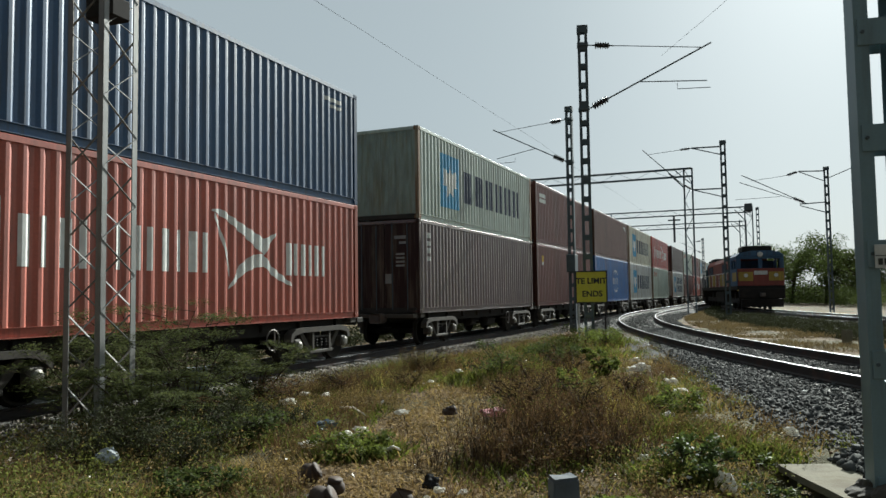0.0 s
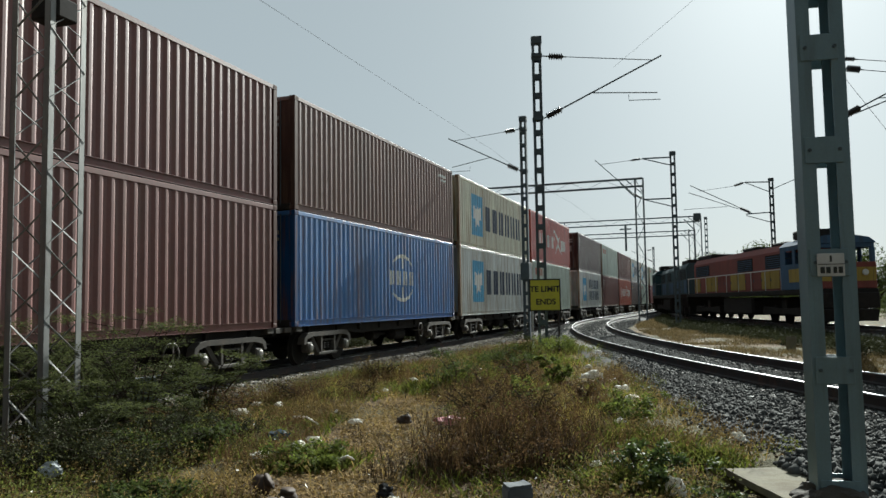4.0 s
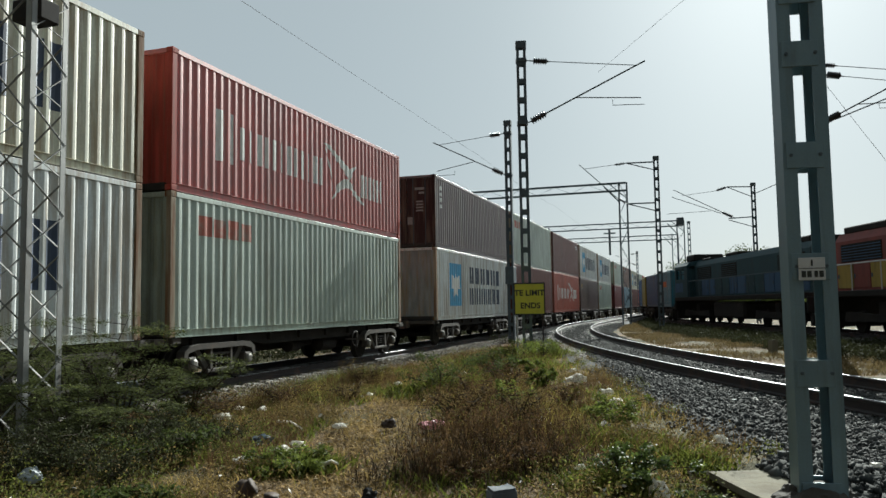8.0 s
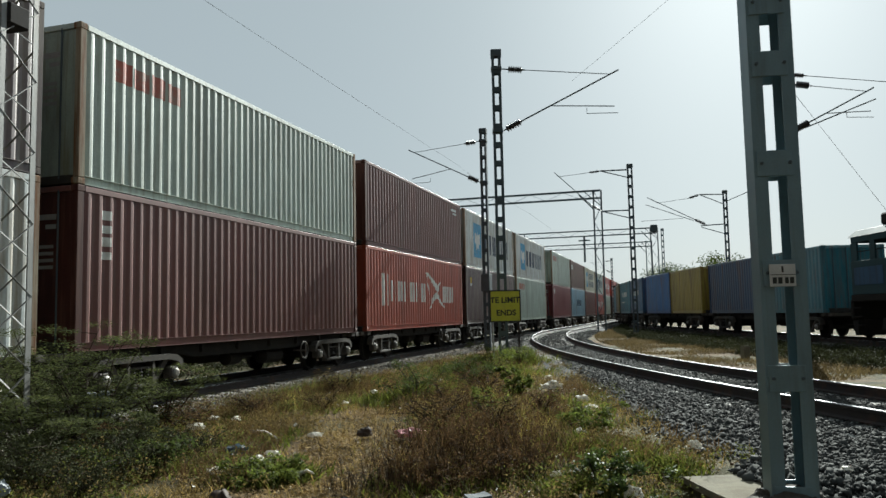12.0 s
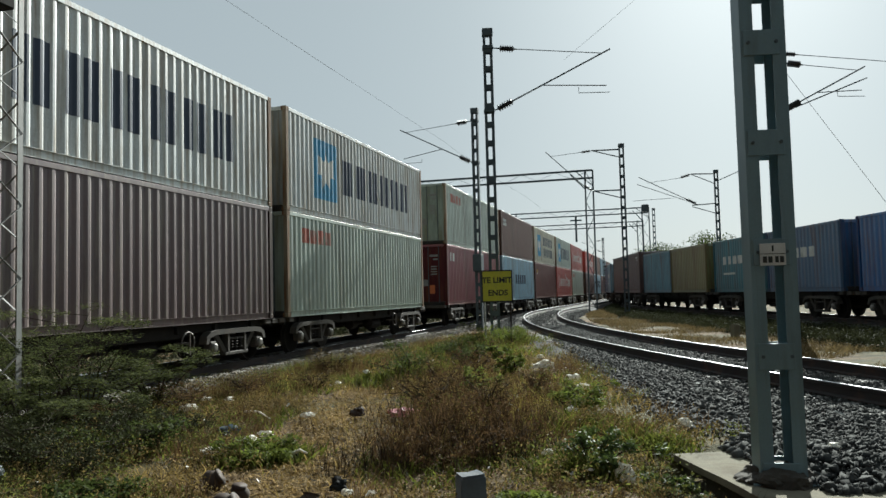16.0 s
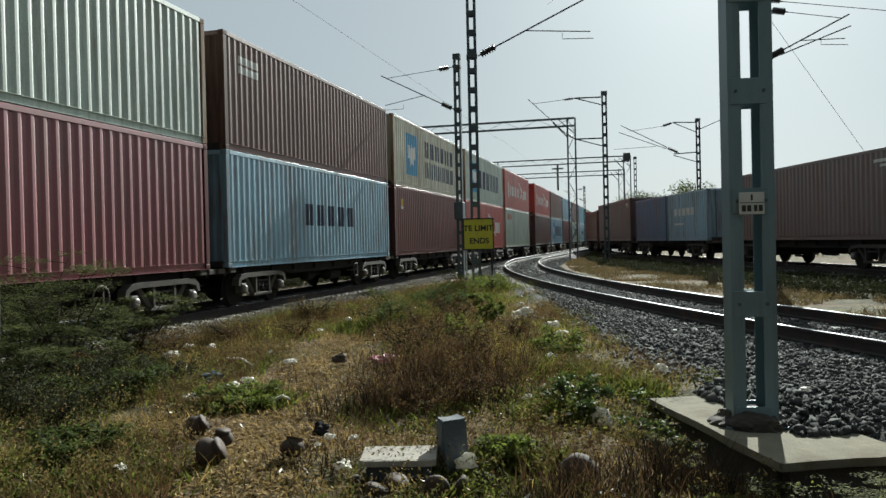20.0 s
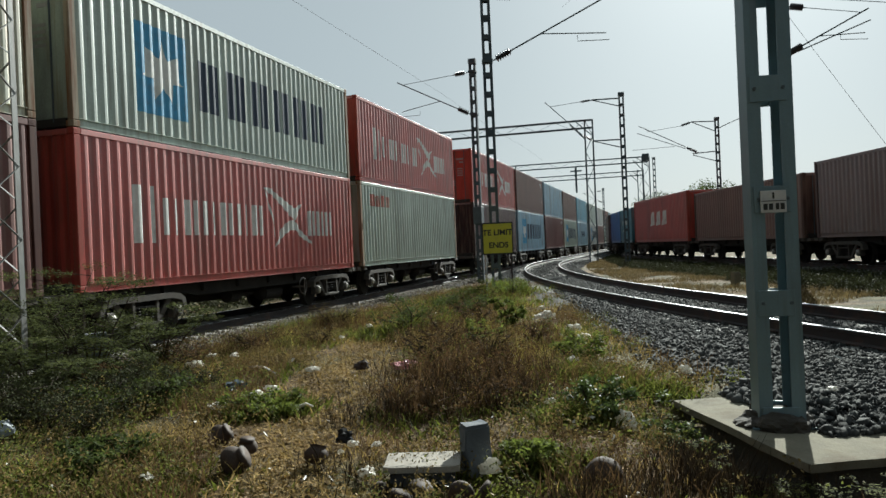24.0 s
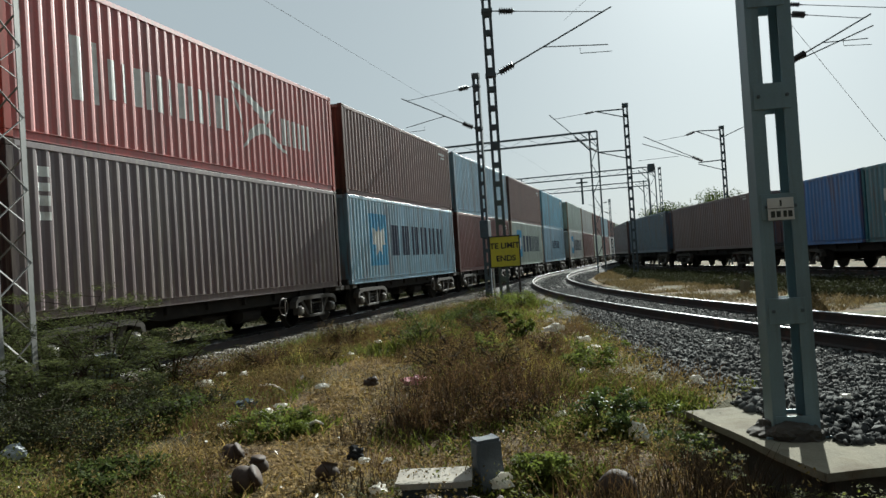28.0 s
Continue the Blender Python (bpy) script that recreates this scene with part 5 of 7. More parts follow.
# wires
def wire(name, label, pts, r=0.005):
    b = Build()
    b.tube(pts, [r] * len(pts), 5)
    return tagged(new(name, b.mesh(name, MAT["wire"])), label, "wire", "overhead wires")


def sagging(a, b, sag, n=14):
    a, b = Vector(a), Vector(b)
    return [a + (b - a) * (i / n) - Vector((0, 0, 4 * sag * (i / n) * (1 - i / n))) for i in range(n + 1)]


for _q0, _q1 in ((-30, 39), (39, 62), (62, 112), (112, 170)):
    wire("overhead_wire", "thin messenger wire over the freight line", sagging(on_a(_q0, 0.1, 9.6), on_a(_q1, 0.1, 9.6), 0.15))
_p, _q = LINE_B.at(-28)[0], LINE_B.at(20.5)[0]
wire("overhead_wire", "thin messenger wire over the siding", sagging((_p.x, _p.y, 9.3), (_q.x, _q.y, 9.25), 0.3), 0.004)


# ---------------------------------------------------------------- beside the tracks
def near_mast():
    """The close mast: two channels with long openings between the batten plates, on a concrete block."""
    x, y = polar(30.15, 6.5)
    top = thing("overhead_line_mast", "blue-grey steel channel mast on a concrete block, carrying a white plate", "mast", pose(x, y, 0.02, 0, 0, -14.2), group="overhead line masts")
    H = 9.6
    for s in (-1, 1):
        b = Build().pillar([(s * 0.170, -0.12), (s * 0.170, 0.12), (s * 0.070, 0.12), (s * 0.070, 0.108), (s * 0.158, 0.108), (s * 0.158, -0.108), (s * 0.070, -0.108), (s * 0.070, -0.12)], 0, H)
        part("channel", b, MAT["galv_near"], top)
    # batten plates front and back
    for zc, hh in ((0.06, 0.10), (0.96, 0.10), (1.76, 0.10), (2.61, 0.10), (3.40, 0.10), (3.90, 0.10), (4.75, 0.12), (5.55, 0.12), (6.35, 0.12), (7.15, 0.12), (7.95, 0.12), (8.75, 0.12), (9.45, 0.12)):
        for y_ in (-0.126, 0.126):
            part("batten", Build().box(-0.150, 0.12, y_ - 0.006, y_ + 0.006, zc - hh, zc + hh, 0.002), MAT["galv_near"], top)
            for bx in (-0.115, 0.095):
                if y_ < 0:
                    part("bolt", Build().disc((bx, y_ - 0.006, zc), (0, -1, 0), [(0, 0.014), (0.012, 0.014)], 6), MAT["galv"], top)
    part("collar", Build().box(-0.19, 0.215, -0.15, 0.15, 4.22, 4.62, 0.006), MAT["galv_near"], top, "clamped steel collar")
    part("base_plate", Build().box(-0.24, 0.24, -0.2, 0.2, 0.0, 0.02, 0.004), MAT["galv_near"], top)
    # number plate: numeral above, bars below
    pl = part("number_plate", Build().box(-0.110, 0.080, -0.158, -0.150, 1.655, 1.825, 0.003), MAT["post_white"], top, "white enamel plate with a dividing line")
    part("plate_line", Build().box(-0.107, 0.077, -0.1615, -0.158, 1.742, 1.747), MAT["sign_black"], pl)
    part("plate_bar", Build().box(-0.022, -0.008, -0.1615, -0.158, 1.762, 1.808), MAT["sign_black"], pl)
    for i, (a, b_) in enumerate(((-0.09, -0.06), (-0.05, -0.02), (0.0, 0.025), (0.035, 0.065))):
        part("plate_bar", Build().box(a, b_, -0.1615, -0.158, 1.677, 1.725), MAT["sign_black"], pl)
    return top


def text_part(body, size, material, parent, m, thick=0.002, align="CENTER"):
    cu = bpy.data.curves.new("letters", "FONT")
    cu.body, cu.size, cu.extrude = body, size, thick
    cu.align_x = align
    cu.offset = 0.03 * size
    cu.materials.append(material)
    ob = new("letters", cu)
    ob.parent = parent
    ob.matrix_basis = m
    return ob


near_mast()


def worn_block(name, label, category, x0, x1, y0, y1, z0, z1, material, m=None, seed=0, rough=0.012, edge=0.05, cuts=3):
    """A block with chipped, uneven faces."""
    bm = bmesh.new()
    bmesh.ops.create_cube(bm, size=1.0)
    bmesh.ops.bevel(bm, geom=bm.edges[:], offset=edge, segments=2, affect="EDGES")
    bmesh.ops.subdivide_edges(bm, edges=bm.edges[:], cuts=cuts, use_grid_fill=True)
    for v in bm.verts:
        p = Vector((x0 + (v.co.x + 0.5) * (x1 - x0), y0 + (v.co.y + 0.5) * (y1 - y0), z0 + (v.co.z + 0.5) * (z1 - z0)))
        d = noise.noise_vector(p * 6 + Vector((seed, 0, 0))) * rough + noise.noise_vector(p * 2 + Vector((0, seed, 0))) * rough * 1.5
        v.co = p + d
    me = bpy.data.meshes.new(name)
    bm.to_mesh(me)
    bm.free()
    me.materials.append(material)
    ob = tagged(new(name, me), label, category)
    if m is not None:
        ob.matrix_basis = m
    return ob


FOUNDATION = thing("mast_foundation", "weathered pale concrete foundation under the near mast", "foundation")
worn_block("cap_slab", "", "", 2.875, 3.85, 4.60, 6.72, -0.04, 0.02, MAT["concrete"], seed=3, rough=0.006, edge=0.008, cuts=6).parent = FOUNDATION
# sides darker than the cap: soil, and their shade put into the colour
worn_block("base_block", "earth-stained base, its shaded sides put into the dark colour", "", 2.93, 3.85, 4.66, 6.72, -0.45, -0.036, MAT["mortar"], seed=5).parent = FOUNDATION
def mound(name, label, category, x, y, z, r, h, material, seed):
    """A low uneven heap."""
    bm = bmesh.new()
    bmesh.ops.create_icosphere(bm, subdivisions=4, radius=1.0)
    for v in bm.verts:
        k = 1 + 0.25 * noise.noise(v.co * 2.2 + Vector((seed, 0, 0))) + 0.12 * noise.noise(v.co * 6 + Vector((seed, 3, 0)))
        v.co = Vector((v.co.x * r * k, v.co.y * r * k, v.co.z * h * k))
    me = bpy.data.meshes.new(name)
    bm.to_mesh(me)
    bm.free()
    me.materials.append(material)
    ob = tagged(new(name, me), label, category)
    ob.matrix_basis = pose(x, y, z)
    return ob


mound("mortar_mound", "dark rough mortar mound round the mast foot", "mortar", 3.25, 5.60, 0.0, 0.29, 0.15, MAT["mortar"], 4.0)
worn_block("stone_post", "short grey-blue stone post standing in the ground", "post", -0.085, 0.085, -0.07, 0.07, -0.15, 0.31, MAT["grey_stone"], pose(0.79, 5.16, 0, 3, -4, 12), seed=5, rough=0.015)
worn_block("concrete_slab", "pale flat concrete slab lying in the litter", "slab", -0.245, 0.245, -0.18, 0.18, 0.08, 0.125, MAT["slab"], pose(0.415, 5.04, 0, 0, 0, -8), seed=7, rough=0.006)
worn_block("slab_support", "grey earth-stained stone under the pale slab", "stone", -0.21, 0.21, -0.13, 0.15, -0.08, 0.079, MAT["grey_stone"], pose(0.415, 5.05, 0, 0, 0, -8), seed=9, rough=0.01)
worn_block("concrete_marker", "grey concrete block half hidden in a thorn bush", "block", -0.16, 0.16, -0.14, 0.14, -0.2, 0.50, MAT["grey_stone"], pose(-3.74, 11.6, 0, 0, 0, 25), seed=11)
worn_block("track_marker", "small pale stub post between the tracks", "post", -0.10, 0.10, -0.10, 0.10, -0.2, 0.42, MAT["concrete"], pose(11.2, 21.3, 0.0, 0, 3, 10), seed=13)


def lattice_mast():
    """Four angle legs with crossed lacing on every face."""
    az = radians(-24.15)
    x, y = polar(-24.15, 10.6)
    top = thing("lattice_mast", "tall four-legged lattice steel mast beside the freight line", "mast", pose(x, y, -0.25, 0, 0, -math.degrees(az) + 45))
    a, H = 0.295, 10.2
    c = [(-a, -a), (a, -a), (a, a), (-a, a)]
    for cx, cy in c:
        b = Build()
        sx, sy = (1 if cx < 0 else -1), (1 if cy < 0 else -1)
        x0, x1 = sorted((cx, cx + sx * 0.085))
        y0, y1 = sorted((cy, cy + sy * 0.085))
        b.box(x0, x1, *sorted((cy, cy + sy * 0.009)), 0, H)
        b.box(*sorted((cx, cx + sx * 0.009)), y0, y1, 0, H)
        part("leg", b, MAT["lattice"], top)
    n = 22
    for k in range(4):
        (xa, ya), (xb, yb) = c[k], c[(k + 1) % 4]
        nx, ny = (ya - yb), (xb - xa)
        ln = math.hypot(nx, ny)
        ox, oy = -nx / ln * 0.012, -ny / ln * 0.012
        for i in range(n):
            z0, z1 = 0.3 + i * (H - 0.4) / n, 0.3 + (i + 1) * (H - 0.4) / n
            p, q = ((xa, ya), (xb, yb)) if i % 2 else ((xb, yb), (xa, ya))
            part("brace", Build().beam((p[0] * 0.97, p[1] * 0.97, z0), (q[0] * 0.97, q[1] * 0.97, z1), 0.028, 0.008), MAT["lattice"], top)
    part("junction_box", Build().box(-0.2, 0.12, -a - 0.03, a * 0.4, 5.35, 5.62, 0.02), MAT["wagon"], top, "dark box fixed between the legs")
    return top


lattice_mast()


def limit_board():
    """Yellow notice board on two posts."""
    x, y = polar(11.0, 21.8)
    top = thing("notice_board", "yellow metal notice board with black capitals on two thin posts", "sign", pose(x, y, 0.0, 0, 0, -11))
    part("panel", Build().box(-0.43, 0.43, -0.012, 0.012, 1.26, 2.15, 0.004), MAT["sign_yellow"], top)
    for z0, z1, x0, x1 in ((2.125, 2.16, -0.44, 0.44), (1.25, 1.285, -0.44, 0.44), (1.25, 2.16, -0.44, -0.405), (1.25, 2.16, 0.405, 0.44)):
        part("border", Build().box(x0, x1, -0.020, 0.016, z0, z1), MAT["sign_black"], top, "dark edge strip")
    text_part("TE LIMIT", 0.225, MAT["sign_black"], top, pose(0, -0.014, 1.80, 90, 0, 0))
    text_part("ENDS", 0.225, MAT["sign_black"], top, pose(0.02, -0.014, 1.44, 90, 0, 0))
    part("post", Build().tube([(-0.36, 0.03, -0.2), (-0.36, 0.03, 2.1)], [0.025, 0.025], 8), MAT["post_white"], top, "white painted post")
    part("post", Build().tube([(0.37, 0.03, -0.2), (0.37, 0.03, 2.1)], [0.025, 0.025], 8), MAT["rail_side"], top, "rusty dark post")
    return top


limit_board()


# ---------------------------------------------------------------- loose things on the ground
def on_ground(x, y, dz=0.0):
    return ground_height(x, y) + dz


def crumpled(name, label, x, y, size, material, seed, flat=0.6, folds=1.0, group="scraps of litter", category="litter"):
    bm = bmesh.new()
    bmesh.ops.create_icosphere(bm, subdivisions=3, radius=1.0)
    rnd = random.Random(seed)
    off = Vector((rnd.uniform(0, 50), rnd.uniform(0, 50), rnd.uniform(0, 50)))
    sx, sy = rnd.uniform(0.7, 1.3), rnd.uniform(0.6, 1.1)
    for v in bm.verts:
        k = 1 + folds * (0.75 * noise.noise(v.co * 1.7 + off) + 0.6 * abs(noise.noise(v.co * 3.9 + off)) + 0.3 * noise.noise(v.co * 8 + off))
        v.co = Vector((v.co.x * k * sx, v.co.y * k * sy, max(-0.25, v.co.z * k * flat))) * size
    me = bpy.data.meshes.new(name)
    bm.to_mesh(me)
    bm.free()
    me.materials.append(material)
    ob = tagged(new(name, me), label, category, group)
    ob.matrix_basis = pose(x, y, on_ground(x, y, size * 0.30 + 0.06), 0, 0, rnd.uniform(0, 360))
    return ob


_white = [(-2.15, 10.6, 9), (-2.08, 11.38, 6), (-2.23, 8.96, 8), (-1.36, 7.59, 7), (-1.43, 5.32, 5), (-1.73, 11.27, 7), (-0.52, 9.31, 6), (0.29, 14.7, 7), (-0.05, 5.87, 5), (0.13, 5.83, 4),
          (0.04, 5.03, 6), (1.49, 13.95, 9), (3.59, 14.0, 11), (3.58, 12.13, 8), (3.37, 10.94, 8), (1.96, 9.52, 6), (1.74, 6.74, 6), (3.09, 9.04, 7), (3.53, 7.9, 8), (2.66, 9.17, 6), (-0.91, 8.33, 6),
          (2.26, 10.61, 6), (-0.24, 13.2, 5), (0.01, 17.88, 8), (4.16, 16.6, 6), (4.36, 6.58, 5), (1.2, 5.5, 4), (-0.14, 5.65, 3), (6.99, 16.15, 5), (3.94, 6.69, 4), (5.1, 9.4, 5), (4.7, 8.3, 4)]
for _i, (_x, _y, _s) in enumerate(_white):
    crumpled("litter_scrap", "crumpled white plastic scrap on dry ground", _x, _y, _s * (0.0122 if _x > 3.3 and _y > 10 else 0.0094), MAT["litter"], 100 + _i, 0.55)
crumpled("litter_bag", "small faded pink plastic bag in weeds", 0.6, 9.24, 0.10, MAT["litter_pink"], 5)
crumpled("litter_bag", "dark blue plastic bag on the grass", -1.34, 8.63, 0.13, MAT["litter_blue"], 6, 0.4)
crumpled("litter_bag", "pale yellow-green plastic bag on a grass tuft", -1.0, 7.9, 0.09, MAT["litter"], 7, 0.7)
crumpled("litter_bag", "round white stuffed bag beside weeds", 2.17, 6.02, 0.105, MAT["litter"], 8, 0.95, 0.45)
crumpled("litter_bag", "white plastic bag against the stone post", 0.85, 4.96, 0.05, MAT["litter"], 9, 1.3)
# white bag in a greyed colour that carries the bush's shade
crumpled("litter_bag", "round white stuffed bag in the grass", -3.11, 7.12, 0.10, MAT["grey_plastic"], 10, 0.95, 0.3)


crumpled("litter_bag", "dark brown weathered bundle beside the trodden strip", 0.07, 9.33, 0.09, MAT["clay"], 11, 0.8, 0.6)
crumpled("litter_bag", "black crumpled plastic bag beside white scraps", -0.11, 5.99, 0.08, MAT["rubber"], 12, 0.7)


def fallen_stick(x0, y0, x1, y1, r, label):
    """A thin crooked stick lying on the ground."""
    a, b = Vector((x0, y0, on_ground(x0, y0, 0.05))), Vector((x1, y1, on_ground(x1, y1, 0.09)))
    m = (a + b) / 2 + Vector((0.02, 0.03, 0.03))
    me = Build().tube([a, a * 0.6 + m * 0.4, m, b * 0.5 + m * 0.5, b], [r, r * 0.95, r * 0.85, r * 0.7, r * 0.45], 7).mesh("fallen_stick", MAT["paper"], True)
    return tagged(new("fallen_stick", me), label, "stick")


fallen_stick(-1.37, 10.17, -0.95, 9.19, 0.016, "bleached crooked stick lying in the weeds")
fallen_stick(-0.6, 7.41, -0.42, 7.26, 0.018, "short pale piece of wood on the trodden strip")


def clay_pot(x, y, r, tilt, turn, broken=False):
    """A small round clay pot with a neck and a rim, hollow."""
    b = Build()
    prof = [(0.0, 0.15), (0.1, 0.55), (0.35, 0.92), (0.65, 1.0), (0.95, 0.90), (1.2, 0.70), (1.3, 0.60), (1.42, 0.68), (1.46, 0.72), (1.44, 0.64), (1.3, 0.53), (1.15, 0.62), (0.9, 0.8), (0.5, 0.9)]
    if broken:
        prof = [(0.0, 0.15), (0.1, 0.55), (0.35, 0.92), (0.65, 1.0), (0.85, 0.95), (0.85, 0.88), (0.6, 0.92), (0.3, 0.84), (0.12, 0.5)]
    n = 18
    b.disc((0, 0, 0), (0, 0, 1), [(a * r, q * r) for a, q in prof], n)
    me = b.mesh("clay_pot", MAT["clay"], True)
    ob = tagged(new("clay_pot", me), "broken brown clay pot lying in litter" if broken else "discarded round brown clay pot lying tilted", "pot", "discarded clay pots")
    ob.matrix_basis = pose(x, y, on_ground(x, y, r * 0.35), tilt, 0, turn)


for _p in ((-0.95, 5.52, 0.115, 66, 75), (-0.32, 5.46, 0.09, 25, 150), (1.58, 4.66, 0.14, 108, 200), (-0.84, 5.86, 0.08, 15, 20), (-1.16, 6.33, 0.095, 60, 80)):
    clay_pot(*_p)
for _p in ((0.35, 4.64, 0.08, 30, 10), (0.58, 4.54, 0.085, 80, 160), (0.76, 4.55, 0.08, 50, 250), (0.08, 4.81, 0.075, 100, 40), (0.22, 4.55, 0.07, 20, 90), (0.95, 4.7, 0.07, 75, 300)):
    clay_pot(*_p, True)


# ---------------------------------------------------------------- crushed stone
def siding_edge(y):
    """Where the grass meets the crushed stone, x at y."""
    pts = [(4.0, 3.9), (6.8, 3.75), (8.9, 3.7), (13.5, 4.2), (20.9, 5.4), (26.6, 6.6), (34.0, 8.3)]
    return float(np.interp(y, [p[0] for p in pts], [p[1] for p in pts]))


def scatter_stones(name, label, pts, sizes, rng, material="stone"):
    """Squashed, angular stones."""
    n = len(pts)
    cube = np.array([(x, y, z) for x in (-1, 1) for y in (-1, 1) for z in (-1, 1)], dtype=float)
    v = np.repeat(cube[None], n, 0) * (0.55 + 0.45 * rng.random((n, 8, 3)))
    v *= (sizes[:, None, None] * (0.4 + 0.85 * rng.random((n, 1, 3))))
    q = rng.normal(size=(n, 4))
    q /= np.linalg.norm(q, axis=1)[:, None]
    w, x, y, z = q.T
    R = np.stack([np.stack([1 - 2 * (y * y + z * z), 2 * (x * y - w * z), 2 * (x * z + w * y)], 1), np.stack([2 * (x * y + w * z), 1 - 2 * (x * x + z * z), 2 * (y * z - w * x)], 1),
                  np.stack([2 * (x * z - w * y), 2 * (y * z + w * x), 1 - 2 * (x * x + y * y)], 1)], 1)
    v = np.einsum("nij,nkj->nki", R, v) + pts[:, None, :]
    quad = np.array([(0, 1, 3, 2), (4, 6, 7, 5), (0, 4, 5, 1), (2, 3, 7, 6), (0, 2, 6, 4), (1, 5, 7, 3)])
    f = (quad[None] + 8 * np.arange(n)[:, None, None]).reshape(-1, 4)
    me = soup(name, v.reshape(-1, 3), f, MAT[material])
    return tagged(new(name, me), label, "ballast", kind="stuff")


def ballast_cover():
    rng = np.random.default_rng(4)
    # beside the siding, from the grass up to its rails
    P, S = [], []
    while len(P) < 70000:
        y = 3.5 + 27 * rng.random() ** 1.25
        x0 = siding_edge(y) - 0.25 + 0.5 * rng.random()
        s = y - 4.0
        c, h = LINE_B.at(s)
        x1 = c.x + 1.4
        x = x0 + (x1 - x0) * rng.random()
        if (x - x0) < 0.4 and rng.random() < 0.4:
            continue
        P.append((x, y, siding_level(x, y) + 0.012))
        S.append(0.013 + 0.030 * rng.random() ** 3)
    scatter_stones("siding_ballast", "loose grey crushed stone beside the siding", np.array(P), np.array(S), rng)
    # the siding's bed further off
    P, S = [], []
    for i in range(9000):
        c, h = LINE_B.at(24 + 30 * rng.random())
        u = -2.3 + 4.6 * rng.random()
        P.append((c.x + math.cos(h) * u, c.y - math.sin(h) * u, ZB - (0.21 if abs(u) < 1.75 else 0.21 + 0.34 * (abs(u) - 1.75))))
        S.append(0.022 + 0.028 * rng.random() ** 2)
    scatter_stones("siding_ballast", "loose grey crushed stone between the siding's rails", np.array(P), np.array(S), rng)
    # flat scraps and dead leaves blown onto the stones
    P = []
    while len(P) < 260:
        y = 4.2 + 14 * rng.random() ** 1.3
        x = siding_edge(y) + 2.6 * rng.random() ** 1.2
        P.append((x, y, siding_level(x, y) + 0.035))
    p, n = np.array(P), len(P)
    a = rng.random(n) * 2 * np.pi
    u = np.stack([np.cos(a), np.sin(a), rng.normal(size=n) * 0.3], 1) * (0.012 + 0.05 * rng.random(n) ** 2.5)[:, None]
    w = np.stack([-np.sin(a), np.cos(a), rng.normal(size=n) * 0.3], 1) * (0.008 + 0.026 * rng.random(n) ** 2.5)[:, None]
    v = np.stack([p - u - w * 0.3, p - u * 0.2 + w, p + u + w * 0.4, p + u * 0.3 - w], 1)
    tagged(new("stone_scraps", soup("stone_scraps", v.reshape(-1, 3), (np.arange(4)[None] + 4 * np.arange(n)[:, None]), MAT["dull_scrap"])), "grey flat scraps lying on crushed stone", "litter", kind="stuff")
    # rubble heaped over the back of the mast's foundation
    P, S = [], []
    for i in range(1500):
        x, y = 3.38 + 0.6 * rng.random(), 5.15 + 1.7 * rng.random()
        k = min(1.0, (x - 3.38) / 0.25) * min(1.0, (y - 5.15) / 0.4)
        P.append((x, y, 0.03 + 0.12 * k * rng.random()))
        S.append(0.012 + 0.040 * rng.random() ** 3)
    scatter_stones("rubble", "grey rubble heaped on the foundation", np.array(P), np.array(S), rng)
    # freight line, near shoulder
    P, S = [], []
    while len(P) < 16000:
        q = 4 + 36 * rng.random() ** 1.2
        u = 0.3 + 2.4 * rng.random()
        p = on_a(q, u)
        z = -0.21 if u < 1.75 else -0.21 - 0.30 * (u - 1.75) / 0.9
        P.append((p.x, p.y, z + 0.01))
        S.append(0.016 + 0.024 * rng.random() ** 2)
    scatter_stones("freight_ballast", "dusty crushed stone along the freight line", np.array(P), np.array(S), rng, "dusty_stone")


def spilled_stones():
    """Stones that slid off the freight line's bed onto the bare earth."""
    rng = np.random.default_rng(19)
    P, S = [], []
    while len(P) < 1500:
        x, y = -4.75 + 0.55 * rng.normal(), 8.5 + 0.8 * rng.normal()
        P.append((x, y, ground_height(x, y) + 0.02))
        S.append(0.018 + 0.035 * rng.random() ** 2)
    scatter_stones("spilled_stones", "pale stones spilled beside the freight line", np.array(P), np.array(S), rng, "dusty_stone")


def siding_level(x, y):
    """Level of the stone slope between the grass and the siding."""
    c, h = LINE_B.at(y - 4.0)
    x0, x1 = siding_edge(y), c.x - 1.75
    k = min(1.0, max(0.0, (x - x0) / max(0.3, x1 - x0)))
    return ground_height(x, y) * (1 - k) + (ZB - 0.215) * k + 0.0


def stone_apron():
    """The sheet under the loose stones, from the grass edge up to the siding's bed."""
    v, f = [], []
    ys = [3.0 + 0.4 * i for i in range(90)]
    m = 10
    for y in ys:
        c, h = LINE_B.at(y - 4.0)
        x0, x1 = siding_edge(y) - 0.1, c.x - 1.5
        for i in range(m):
            x = x0 + (x1 - x0) * i / (m - 1)
            v.append((x, y, siding_level(x, y) + (0.012 if i else -0.05)))
    f = [(j * m + i, j * m + i + 1, (j + 1) * m + i + 1, (j + 1) * m + i) for j in range(len(ys) - 1) for i in range(m - 1)]
    return tagged(new("stone_apron", soup("stone_apron", v, f, BALLAST_BED, True)), "grey crushed stone apron beside the siding", "ballast", kind="structure")


stone_apron()
ballast_cover()
spilled_stones()


